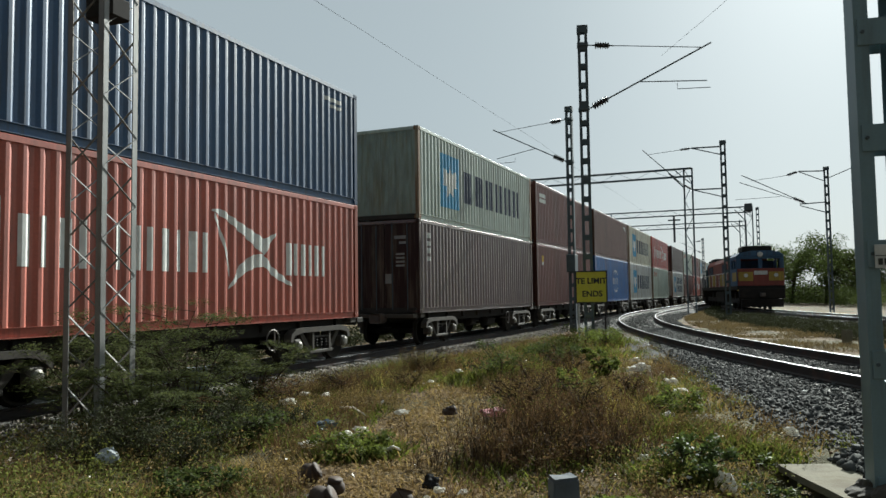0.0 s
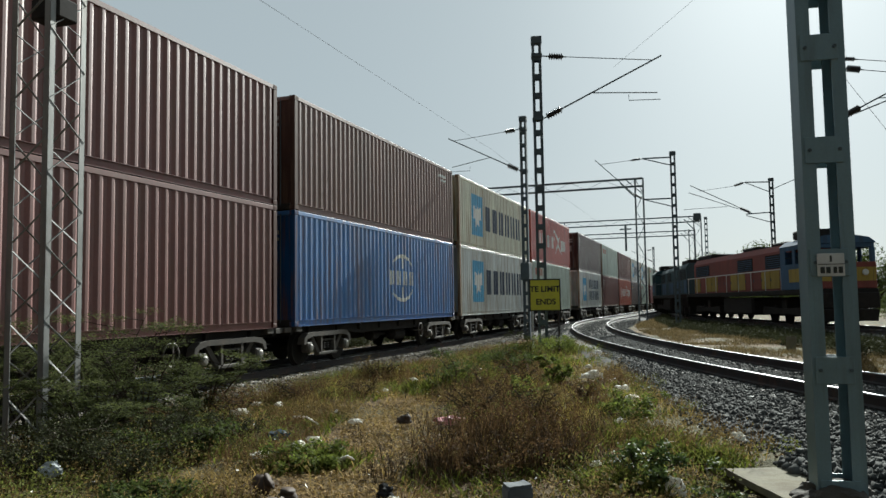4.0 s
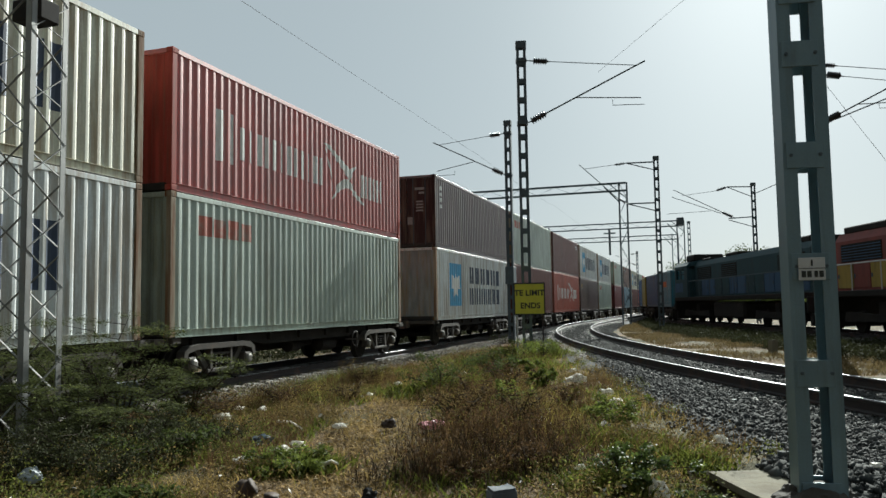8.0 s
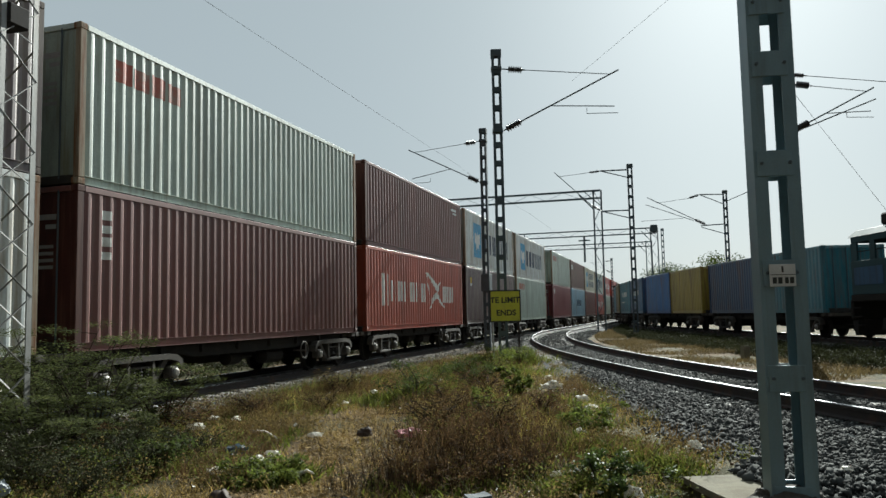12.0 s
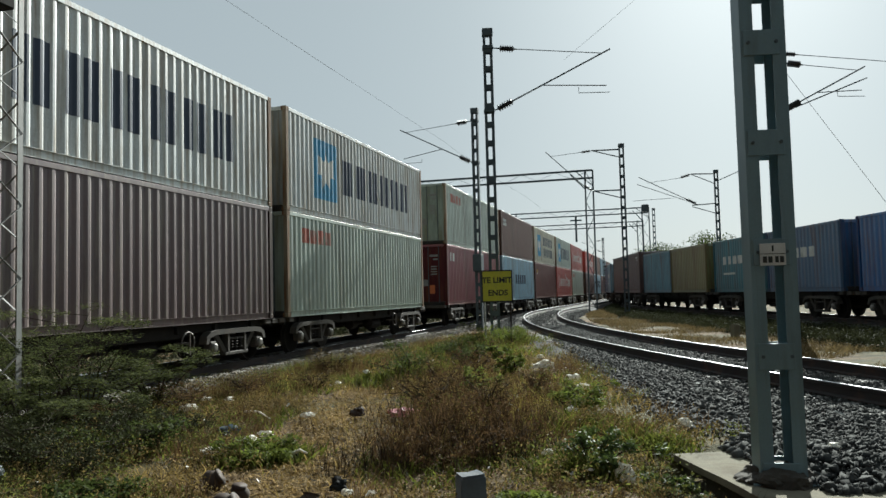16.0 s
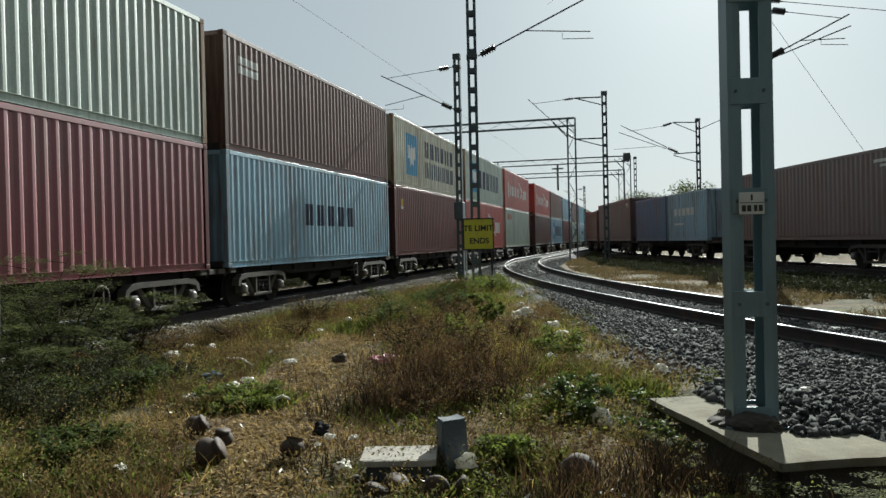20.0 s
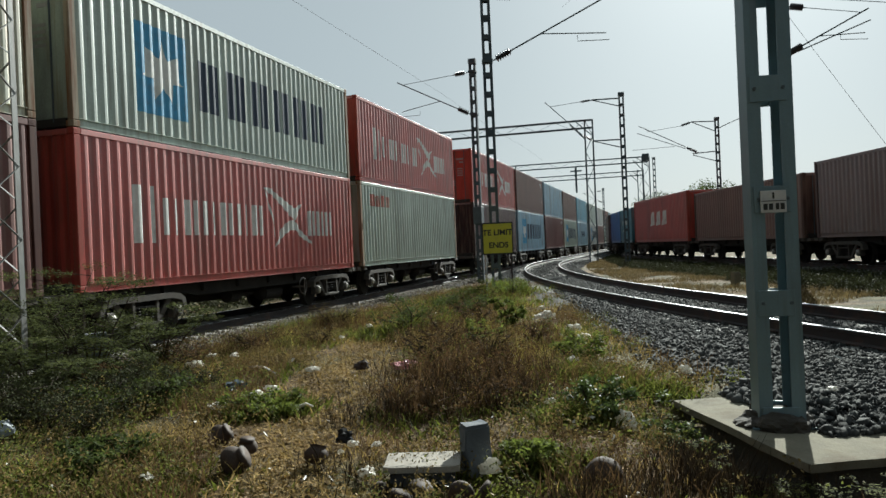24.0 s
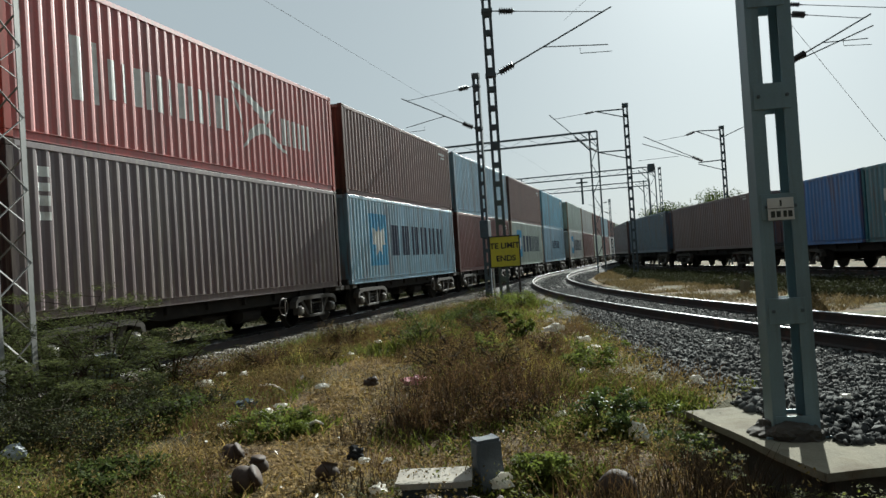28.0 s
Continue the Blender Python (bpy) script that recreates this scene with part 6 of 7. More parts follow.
# ---------------------------------------------------------------- plants
def blades(name, label, pts, height, width, lean, material, rng, category="grass"):
    """Bent blades: pts (n, 3), height and width per blade."""
    n = len(pts)
    a = rng.random(n) * 2 * np.pi
    side = np.stack([np.cos(a), np.sin(a), np.zeros(n)], 1)
    b = rng.random(n) * 2 * np.pi
    bend = np.stack([np.cos(b), np.sin(b), np.zeros(n)], 1) * (lean * (0.3 + rng.random(n)) * height)[:, None]
    up = np.stack([np.zeros(n), np.zeros(n), height], 1)
    w = (side * width[:, None]) / 2
    v = np.stack([pts - w, pts + w, pts + up * 0.55 + bend * 0.35 - w * 0.8, pts + up * 0.55 + bend * 0.35 + w * 0.8, pts + up + bend], 1)
    f = (np.array([(0, 1, 3), (0, 3, 2), (2, 3, 4)])[None] + 5 * np.arange(n)[:, None, None]).reshape(-1, 3)
    return tagged(new(name, soup(name, v.reshape(-1, 3), f, material)), label, category, kind="stuff")


def on_path(x, y):
    """Nearness to the trodden strip, 1 on it."""
    c = float(np.interp(y, [4, 6.4, 9.5, 12.3, 15.5], [-0.55, -0.5, -0.2, 0.3, 1.0]))
    w = float(np.interp(y, [4, 8, 12, 15.5], [0.45, 0.65, 0.75, 0.5]))
    return max(0.0, 1 - abs(x - c) / w) if y < 15.5 else 0.0


def in_grass(x, y):
    a = NRM.x * x + NRM.y * y - LINE_A
    return a > 2.35 and x < siding_edge(y) + 0.15 and not (x > 2.72 and 4.42 < y < 6.9)


def clump_field(x, y, k, seed):
    return noise.noise(Vector((x * k + seed, y * k - seed, seed)))


def meadow():
    rng = np.random.default_rng(11)

    def fill(n, keep, ymax=30.0, xr=(-9, 8)):
        out = []
        while len(out) < n:
            y = 3.2 + (ymax - 3.2) * rng.random() ** 1.7
            x = xr[0] + (xr[1] - xr[0]) * rng.random()
            if abs(x) > 1.0 + 0.75 * y or not in_grass(x, y):
                continue
            if x > 1.6 and y < 4.9 and rng.random() < 0.7:
                continue
            if rng.random() < keep(x, y):
                out.append((x, y, ground_height(x, y) - 0.01))
        return np.array(out)

    p = fill(24000, lambda x, y: 0.20 if on_path(x, y) > 0.35 else max(0.0, 0.15 + 1.8 * clump_field(x, y, 0.9, 3.0)))
    blades("dry_grass", "short dry straw-coloured grass", p, 0.04 + 0.12 * rng.random(len(p)) ** 2, 0.006 + 0.006 * rng.random(len(p)), 0.8, MAT["dry_grass"], rng)
    p = fill(20000, lambda x, y: 0.0 if on_path(x, y) > 0.2 else max(0.0, 0.05 + 2.4 * clump_field(x, y, 0.8, 9.0)))
    blades("green_grass", "low green weeds and grass", p, 0.03 + 0.10 * rng.random(len(p)) ** 1.5, 0.012 + 0.016 * rng.random(len(p)), 1.3, MAT["green_grass"], rng)
    p = fill(15000, lambda x, y: 0.0 if on_path(x, y) > 0.05 else max(0.0, 2.2 * clump_field(x, y, 0.55, 21.0)))
    blades("brown_weed", "rust-brown dry weeds", p, 0.10 + 0.22 * rng.random(len(p)) ** 1.5, 0.004 + 0.005 * rng.random(len(p)), 0.6, MAT["rust_grass"], rng)
    # dead leaves and straw lying flat, and small stones
    p = fill(26000, lambda x, y: 0.12 + 0.5 * on_path(x, y) + 0.5 * clump_field(x, y, 1.5, 33.0))
    p[:, 2] += 0.02 + 0.015 * rng.random(len(p))
    n = len(p)
    a = rng.random(n) * 2 * np.pi
    u = np.stack([np.cos(a), np.sin(a), rng.normal(size=n) * 0.35], 1) * (0.010 + 0.042 * rng.random(n) ** 2)[:, None]
    w = np.stack([-np.sin(a), np.cos(a), rng.normal(size=n) * 0.35], 1) * (0.004 + 0.010 * rng.random(n) ** 2)[:, None]
    v = np.stack([p - u, p + w, p + u, p - w], 1)
    me = soup("leaf_litter", v.reshape(-1, 3), (np.arange(4)[None] + 4 * np.arange(n)[:, None]), MAT["straw"])
    tagged(new("leaf_litter", me), "dead leaves and straw lying on the soil", "leaf litter", kind="stuff")
    # trodden straw on the strip, and pale dry leaf flakes near by
    for label, count, keep, far, long, wide, material in (
            ("flattened golden straw on the trodden strip", 24000, lambda x, y: 0.9 * on_path(x, y) + 0.04, 16.0, 0.045, 0.007, MAT["golden_straw"]),
            ("pale dry leaf flakes on the soil", 1500, lambda x, y: 0.30 + 0.5 * on_path(x, y) + 0.4 * clump_field(x, y, 1.2, 51.0), 9.0, 0.026, 0.012, MAT["pale_flake"])):
        p = fill(count, keep, far, (-4, 4))
        p[:, 2] += 0.02 + 0.02 * rng.random(len(p))
        n = len(p)
        a = rng.random(n) * 2 * np.pi
        u = np.stack([np.cos(a), np.sin(a), rng.normal(size=n) * 0.3], 1) * (long * (0.3 + 0.7 * rng.random(n)))[:, None]
        w = np.stack([-np.sin(a), np.cos(a), rng.normal(size=n) * 0.5], 1) * (wide * (0.4 + 0.6 * rng.random(n)))[:, None]
        v = np.stack([p - u, p + w, p + u, p - w], 1)
        tagged(new("straw_litter", soup("straw_litter", v.reshape(-1, 3), (np.arange(4)[None] + 4 * np.arange(n)[:, None]), material)), label, "straw", kind="stuff")
    p = fill(700, lambda x, y: 0.35 + 0.2 * on_path(x, y), 20.0)
    scatter_stones("pebbles", "small brown stones on the soil", p + np.array([0, 0, 0.015]), 0.008 + 0.018 * rng.random(len(p)) ** 3, rng)["label"] = "small brown stones on the soil"
    bpy.data.objects["pebbles"].data.materials[0] = MAT["pebble"]

    # thin growth round about, behind the camera too
    q = []
    while len(q) < 9000:
        x, y = -10 + 16 * rng.random(), -9 + 12.2 * rng.random()
        if in_grass(x, y) and (x * x + y * y) > 0.16 and rng.random() < 0.3 + 1.2 * clump_field(x, y, 0.8, 9.0):
            q.append((x, y, ground_height(x, y) - 0.01))
    q = np.array(q)
    blades("sparse_grass", "thin dry grass on bare earth", q, 0.03 + 0.10 * rng.random(len(q)) ** 2, 0.008 + 0.008 * rng.random(len(q)), 1.0, MAT["dry_grass"], rng)

    # torn paper and plastic scraps, thickest along the edge of the stone
    p = fill(420, lambda x, y: 0.10 + 0.5 * max(0.0, 1 - abs(siding_edge(y) - 1.2 - x) / 1.6), 22.0)
    p[:, 2] += 0.05 + 0.06 * rng.random(len(p))
    n = len(p)
    a = rng.random(n) * 2 * np.pi
    u = np.stack([np.cos(a), np.sin(a), rng.normal(size=n) * 0.5], 1) * (0.010 + 0.035 * rng.random(n) ** 3)[:, None]
    w = np.stack([-np.sin(a), np.cos(a), rng.normal(size=n) * 0.6], 1) * (0.008 + 0.022 * rng.random(n) ** 3)[:, None]
    v = np.stack([p - u - w * 0.4, p - u * 0.3 + w, p + u + w * 0.5, p + u * 0.2 - w], 1)
    tagged(new("paper_scraps", soup("paper_scraps", v.reshape(-1, 3), (np.arange(4)[None] + 4 * np.arange(n)[:, None]), MAT["paper"])), "torn pale paper and plastic scraps in weeds", "litter", kind="stuff")

    # single stands of weeds: middle, spread, height, count, material
    def stand(name, label, x, y, sx, sy, h, n, w, material, lean):
        q = np.stack([x + sx * rng.normal(size=n) * 0.5, y + sy * rng.normal(size=n) * 0.5, np.zeros(n)], 1)
        r2 = ((q[:, 0] - x) / sx) ** 2 + ((q[:, 1] - y) / sy) ** 2
        q[:, 2] = [ground_height(a, b) - 0.01 for a, b in q[:, :2]]
        tuft = np.array([0.62 + 0.75 * noise.noise(Vector((a * 4.3, b * 4.3, h * 9))) for a, b in q[:, :2]])
        hh = h * (0.35 + 0.65 * rng.random(n)) * np.exp(-0.35 * r2) * np.clip(tuft * 1.35, 0.25, 1.15)
        blades(name, label, q, hh, w * (0.7 + 0.6 * rng.random(n)), lean, material, rng, "weeds")

    for x, y, sx, sy, h, n in ((1.05, 8.1, 0.9, 1.0, 0.50, 2600), (0.55, 7.1, 0.5, 0.5, 0.36, 1300), (1.7, 9.6, 0.8, 1.1, 0.52, 2800), (1.45, 12.0, 0.9, 1.2, 0.60, 4200), (-1.6, 12.6, 1.2, 1.2, 0.42, 3800),
                               (-0.4, 15.5, 1.6, 1.6, 0.5, 4200), (2.6, 16.5, 1.3, 1.6, 0.55, 4000), (-3.0, 9.3, 0.9, 0.8, 0.38, 2600), (2.9, 10.6, 0.5, 0.8, 0.4, 1800)):
        stand("brown_weed_stand", "stand of rust-brown dry weeds", x, y, sx, sy, h, int(n * 0.40), 0.006, MAT["rust_grass"], 0.38)
        stand("golden_weed_stand", "stand of golden olive dry grass among weeds", x + 0.35, y + 0.3, sx * 1.15, sy * 1.15, h * 0.70, int(n * 0.26), 0.007, MAT["golden_weed"], 0.8)
    for x, y, sx, sy, h, n in ((2.2, 4.5, 0.8, 0.3, 0.42, 620), (2.45, 5.2, 0.25, 0.5, 0.36, 300), (1.3, 4.2, 0.6, 0.25, 0.28, 320), (2.9, 3.9, 0.7, 0.25, 0.30, 200), (3.5, 3.8, 0.5, 0.2, 0.28, 120), (0.2, 4.3, 0.8, 0.3, 0.22, 260), (0.9, 7.3, 1.1, 0.7, 0.50, 520), (1.25, 8.5, 1.1, 0.8, 0.62, 420), (0.6, 6.85, 0.9, 0.4, 0.32, 420), (1.5, 7.0, 0.6, 0.45, 0.36, 260), (1.6, 10.2, 0.7, 0.8, 0.55, 220), (1.2, 12.3, 0.9, 0.8, 0.55, 260), (-0.1, 5.2, 0.5, 0.4, 0.30, 120)):
        stand("dry_stalks", "bare dark dry stalks", x, y, sx, sy, h, int(n * 1.6), 0.0068, MAT["dark_twig"], 0.42)
    for x, y, sx, sy, h, n in ((-0.86, 7.45, 0.5, 0.35, 0.24, 2600), (1.1, 13.7, 1.1, 0.9, 0.5, 4200), (2.0, 6.35, 0.5, 0.4, 0.30, 2600), (-2.0, 8.3, 0.7, 0.6, 0.22, 1800), (1.2, 5.15, 0.45, 0.3, 0.2, 1600),
                               (3.0, 18.8, 1.6, 1.5, 0.55, 3600), (4.7, 22.5, 1.3, 1.6, 0.5, 3000), (-2.6, 5.6, 0.9, 0.6, 0.16, 1200), (-1.5, 5.1, 0.8, 0.4, 0.14, 2000),
                               (2.6, 8.4, 0.6, 0.7, 0.26, 2400), (-0.9, 17.6, 1.4, 1.4, 0.45, 3000), (2.9, 7.2, 0.35, 0.5, 0.22, 1400)):
        stand("green_weed_stand", "clump of green leafy weeds", x, y, sx, sy, h * 0.8, int(n * 0.55), 0.022, MAT["green_grass"], 1.0)
    # golden strip between siding and far track
    q = []
    while len(q) < 26000:
        s = 2 + 60 * rng.random()
        c, h = LINE_B.at(s)
        r = Vector((math.cos(h), -math.sin(h), 0))
        d, _ = LINE_C.at(c.y - 42)
        gap = max(0.8, d.x - c.x - 5.2)
        p = c + r * (2.4 + gap * 0.46 * rng.random())
        if clump_field(p.x, p.y, 0.4, 5.0) > -0.15:
            q.append((p.x, p.y, ground_height(p.x, p.y) - 0.02))
    q = np.array(q)
    blades("golden_grass", "dry golden grass between the tracks", q, 0.06 + 0.16 * rng.random(len(q)) ** 1.5, 0.014 + 0.012 * rng.random(len(q)), 1.2, MAT["pale_grass"], rng)


def leaf_cloud(rng, centers, radii, per, size):
    """Small leaves on short random quads round some middles."""
    V, F = [], []
    for c, r in zip(centers, radii):
        n = per
        d = rng.normal(size=(n, 3))
        d /= np.linalg.norm(d, axis=1)[:, None]
        p = np.array(c) + d * (r * rng.random(n) ** 0.45)[:, None]
        a = rng.normal(size=(n, 3))
        a /= np.linalg.norm(a, axis=1)[:, None]
        b = np.cross(a, rng.normal(size=(n, 3)))
        b /= np.linalg.norm(b, axis=1)[:, None]
        s = (size * (0.5 + rng.random(n)))[:, None]
        v = np.stack([p - a * s, p + b * s * 0.45, p + a * s, p - b * s * 0.45], 1)
        F.append(np.array([(0, 1, 2, 3)])[None] + 4 * np.arange(n)[:, None, None] + sum(len(q) for q in V))
        V.append(v.reshape(-1, 3))
    return np.concatenate(V), np.concatenate([f.reshape(-1, 4) for f in F])


def shrub(name, label, x, y, h, spread, seed, per, size, stems, material, flat=0.45, wood="bark", thick=1.0):
    """Stems that fork from the ground, with leaves in flat sprays at several levels."""
    rng = np.random.default_rng(seed)
    top = thing(name, label, "bush", pose(x, y, ground_height(x, y)))
    cs, rs = [], []
    for i in range(stems):
        a = 2 * math.pi * (i + rng.random() * 0.7) / stems
        tip = Vector((math.cos(a) * spread * (0.4 + 0.6 * rng.random()), math.sin(a) * spread * (0.4 + 0.6 * rng.random()), h * (0.45 + 0.55 * rng.random())))
        mid = tip * 0.5 + Vector((rng.normal() * 0.05, rng.normal() * 0.05, 0.08 * h))
        b = Build().tube([(0, 0, -0.05), mid, tip], [0.014 * thick, 0.010 * thick, 0.003], 5)
        for k in range(6):
            u = 0.15 + 0.15 * k
            base = (mid * (u / 0.5)) if u < 0.5 else mid + (tip - mid) * (u - 0.5) * 2
            e = base + Vector((rng.normal() * 0.26 * spread, rng.normal() * 0.26 * spread, (0.02 + 0.12 * rng.random()) * h))
            b.tube([base, e], [0.006 * thick, 0.002], 4)
            cs.append(e)
            rs.append((0.15 + 0.10 * rng.random()) * spread)
        part("stem", b, MAT[wood], top)
        cs.append(tip)
        rs.append(0.20 * spread)
    V, F = [], []
    for c, r in zip(cs, rs):
        v, f = leaf_cloud(rng, [(0, 0, 0)], [r], per, size)
        v[:, 2] *= flat
        v += np.array(c)
        F.append(f + sum(len(q) for q in V))
        V.append(v)
    tagged(part("foliage", soup("foliage", np.concatenate(V), np.concatenate(F), material), None, top, "small feathery green leaves"), kind="stuff")
    return top


meadow()


def scrub():
    """Low mats of tiny leaves and twigs, olive or dead brown, over the rough ground."""
    rng = np.random.default_rng(77)
    groups = {"olive": ([], []), "dead": ([], [])}
    placed = 0
    while placed < 1250:
        y = 3.6 + 24 * rng.random() ** 1.35
        x = -7.5 + 13.5 * rng.random()
        if abs(x) > 1.0 + 0.75 * y or not in_grass(x, y) or on_path(x, y) > 0.1:
            continue
        dense = 0.38 + (0.55 if x < -1.3 else 0.0) + 1.0 * clump_field(x, y, 0.6, 14.0)
        if rng.random() > dense:
            continue
        kind = "olive" if clump_field(x, y, 0.5, 41.0) + 0.25 * rng.normal() > -0.02 else "dead"
        r = 0.09 + 0.24 * rng.random() * (1.25 if x < -1.6 else 0.9)
        c, q = groups[kind]
        for k in range(5):
            c.append((x + rng.normal() * r * 0.7, y + rng.normal() * r * 0.7, ground_height(x, y) + r * (0.15 + 0.55 * rng.random())))
            q.append(r * 0.5)
        placed += 1
    for kind, (c, q) in groups.items():
        v, f = leaf_cloud(rng, c, q, 34, 0.013)
        v[:, 2] = np.maximum(v[:, 2], -0.04)
        nm = kind + "_scrub"
        tagged(new(nm, soup(nm, v, f, MAT[kind])), "low " + ("olive-green" if kind == "olive" else "dead brown") + " scrub on rough ground", "scrub", kind="stuff")
    # added scrub hedge beyond the freight line, darkened for the shade under wagons
    c, q = [], []
    for i in range(1500):
        p = on_a(-14 + 110 * rng.random() ** 1.3, -3.3 - 1.4 * rng.random(), -0.45 + 0.55 * rng.random())
        c.append(tuple(p))
        q.append(0.5)
    v, f = leaf_cloud(rng, c, q, 60, 0.05)
    tagged(new("line_side_scrub", soup("line_side_scrub", v, f, MAT["dark_scrub"])), "dark scrub along the far side of the line", "scrub", kind="stuff")
    # added low scrub by the far track, dark in place of the train's shadow
    c, q = [], []
    for i in range(2800):
        s = 2 + 62 * rng.random()
        b_, h = LINE_B.at(s)
        r = Vector((math.cos(h), -math.sin(h), 0))
        d_, _ = LINE_C.at(b_.y - 42)
        gap = max(0.8, d_.x - b_.x - 5.2)
        p = b_ + r * (2.6 + gap * (0.40 + 0.60 * rng.random()))
        c.append((p.x, p.y, ground_height(p.x, p.y) + 0.02 + 0.10 * rng.random()))
        q.append(0.22 + 0.12 * rng.random())
    v, f = leaf_cloud(rng, c, q, 80, 0.034)
    v[:, 2] = np.maximum(v[:, 2], -0.12)
    tagged(new("track_side_scrub", soup("track_side_scrub", v, f, MAT["dark_scrub"])), "low dark scrub beside the far track", "scrub", kind="stuff")
    # hedge of dark scrub beyond the far track
    c, q = [], []
    for i in range(900):
        p, h = LINE_C.at(-45 + 190 * rng.random())
        off = 10.5 + 3.5 * rng.random()
        c.append((p.x + math.cos(h) * off, p.y - math.sin(h) * off, 0.2 + 1.7 * rng.random() ** 1.5))
        q.append(0.6)
    v, f = leaf_cloud(rng, c, q, 60, 0.06)
    tagged(new("far_track_scrub", soup("far_track_scrub", v, f, MAT["leaf"])), "dark scrub beyond the far track", "scrub", kind="stuff")


scrub()

for _i, (_x, _y, _h, _s) in enumerate(((-3.35, 10.2, 1.45, 1.05), (-4.2, 11.3, 1.75, 1.2), (-4.9, 10.6, 1.45, 1.1), (-2.8, 11.4, 1.0, 0.85), (-5.4, 12.0, 1.4, 1.1), (-3.6, 9.1, 0.8, 0.7), (-3.3, 8.6, 0.5, 0.6), (-2.7, 9.4, 0.42, 0.5))):
    shrub("thorn_bush", "green feathery thorn bush beside the lattice mast", _x, _y, _h, _s, 40 + _i, 140, 0.022, 10, MAT["thorn_leaf"], flat=0.32)
for _i, (_x, _y, _h, _s) in enumerate(((2.05, 6.3, 0.32, 0.40), (1.0, 13.8, 0.65, 0.7), (2.3, 15.5, 0.6, 0.6), (3.4, 19.5, 0.7, 0.7), (4.6, 21.6, 0.5, 0.6), (2.55, 12.6, 0.65, 0.30), (2.5, 5.9, 0.28, 0.3),
                                       (1.15, 5.2, 0.2, 0.3), (2.9, 9.6, 0.35, 0.4), (-0.86, 7.4, 0.2, 0.4), (-2.2, 7.9, 0.3, 0.5), (-1.9, 5.9, 0.22, 0.35), (1.9, 11.2, 0.4, 0.4))):
    shrub("weed_bush", "low leafy green weed in dry grass", _x, _y, _h, _s, 60 + _i, 60, 0.022, 6, MAT["glossy_leaf"] if _i in (0, 6) else MAT["leaf"] if _i in (10, 11, 1, 2) else MAT["fresh_leaf"], flat=0.8)

for _i, (_x, _y, _h, _s) in enumerate(((1.75, 9.5, 0.5, 0.5), (1.4, 11.9, 0.5, 0.55), (-1.6, 12.4, 0.4, 0.55), (-0.4, 15.4, 0.45, 0.65), (2.6, 16.4, 0.5, 0.65), (-3.0, 9.2, 0.36, 0.45),
                                       (0.9, 9.9, 0.42, 0.45), (2.3, 13.6, 0.45, 0.55), (-2.3, 10.9, 0.36, 0.45), (-0.6, 12.9, 0.3, 0.45), (2.7, 11.2, 0.36, 0.36))):
    shrub("dead_bush", "rust-brown dead bush in dry weeds", _x, _y, _h, _s, 120 + _i, 24, 0.012, 12, MAT["rust_grass"] if _i % 3 else MAT["dead"], flat=0.9)
# bushes set where the thorn bush shades the ground, that shade in their colour
for _i, (_x, _y, _h, _s) in enumerate(((-3.2, 8.0, 0.5, 0.6), (-2.6, 8.9, 0.4, 0.5), (-2.9, 7.5, 0.42, 0.5), (-2.4, 7.1, 0.34, 0.45), (-3.4, 7.3, 0.42, 0.5), (-1.9, 8.9, 0.34, 0.4), (-2.1, 7.9, 0.36, 0.45))):
    shrub("dark_bush", "dense twiggy bush in dry weeds, green darkened for the shade", _x, _y, _h, _s, 150 + _i, 44, 0.014, 9, MAT["dark_scrub"], flat=0.9, thick=0.6)
# the airy brown growth beside the trodden strip
for _i, (_x, _y, _h, _s) in enumerate(((0.75, 7.5, 0.42, 0.42), (1.15, 7.6, 0.50, 0.45), (0.45, 7.1, 0.30, 0.34), (0.75, 6.75, 0.24, 0.36), (1.15, 6.8, 0.30, 0.38), (1.5, 7.1, 0.36, 0.36), (1.3, 8.3, 0.6, 0.45), (0.9, 8.5, 0.5, 0.4), (1.6, 7.9, 0.5, 0.4))):
    shrub("dry_bush", "airy rust-brown dry bush with bare twigs", _x, _y, _h, _s, 170 + _i, 15, 0.012, 7, MAT["rust_grass"], flat=1.0, wood="rust_grass", thick=0.45)


def tree(label, x, y, h, crown, seed):
    """Tapered trunk, limbs and a crown of many small leaves in uneven clumps."""
    rng = np.random.default_rng(seed)
    top = thing("tree", label, "tree", pose(x, y, -0.3))
    b = Build().tube([(0, 0, 0), (0.1, 0.05, h * 0.25), (0.2, -0.1, h * 0.5), (0.1, 0.0, h * 0.75)], [h * 0.03, h * 0.024, h * 0.016, h * 0.006], 9)
    part("trunk", b, MAT["bark"], top)
    cs, rs = [], []
    for i in range(13):
        a = 2 * math.pi * rng.random()
        z0 = h * (0.25 + 0.4 * rng.random())
        r = crown * (0.45 + 0.55 * rng.random())
        tip = Vector((math.cos(a) * r, math.sin(a) * r, min(h * 0.95, z0 + h * (0.1 + 0.35 * rng.random()))))
        part("limb", Build().tube([(0.12, 0, z0), tip * 0.6 + Vector((0, 0, z0 * 0.3)), tip], [h * 0.012, h * 0.008, h * 0.003], 6), MAT["bark"], top)
        for k in range(4):
            cs.append(tip + Vector((rng.normal(), rng.normal(), 0.6 * rng.normal())) * crown * 0.22)
            rs.append(crown * (0.20 + 0.14 * rng.random()))
    v, f = leaf_cloud(rng, cs, rs, 170, 0.12)
    tagged(part("crown", soup("crown", v, f, MAT["leaf"]), None, top, "uneven green crown"), kind="stuff")
    return top


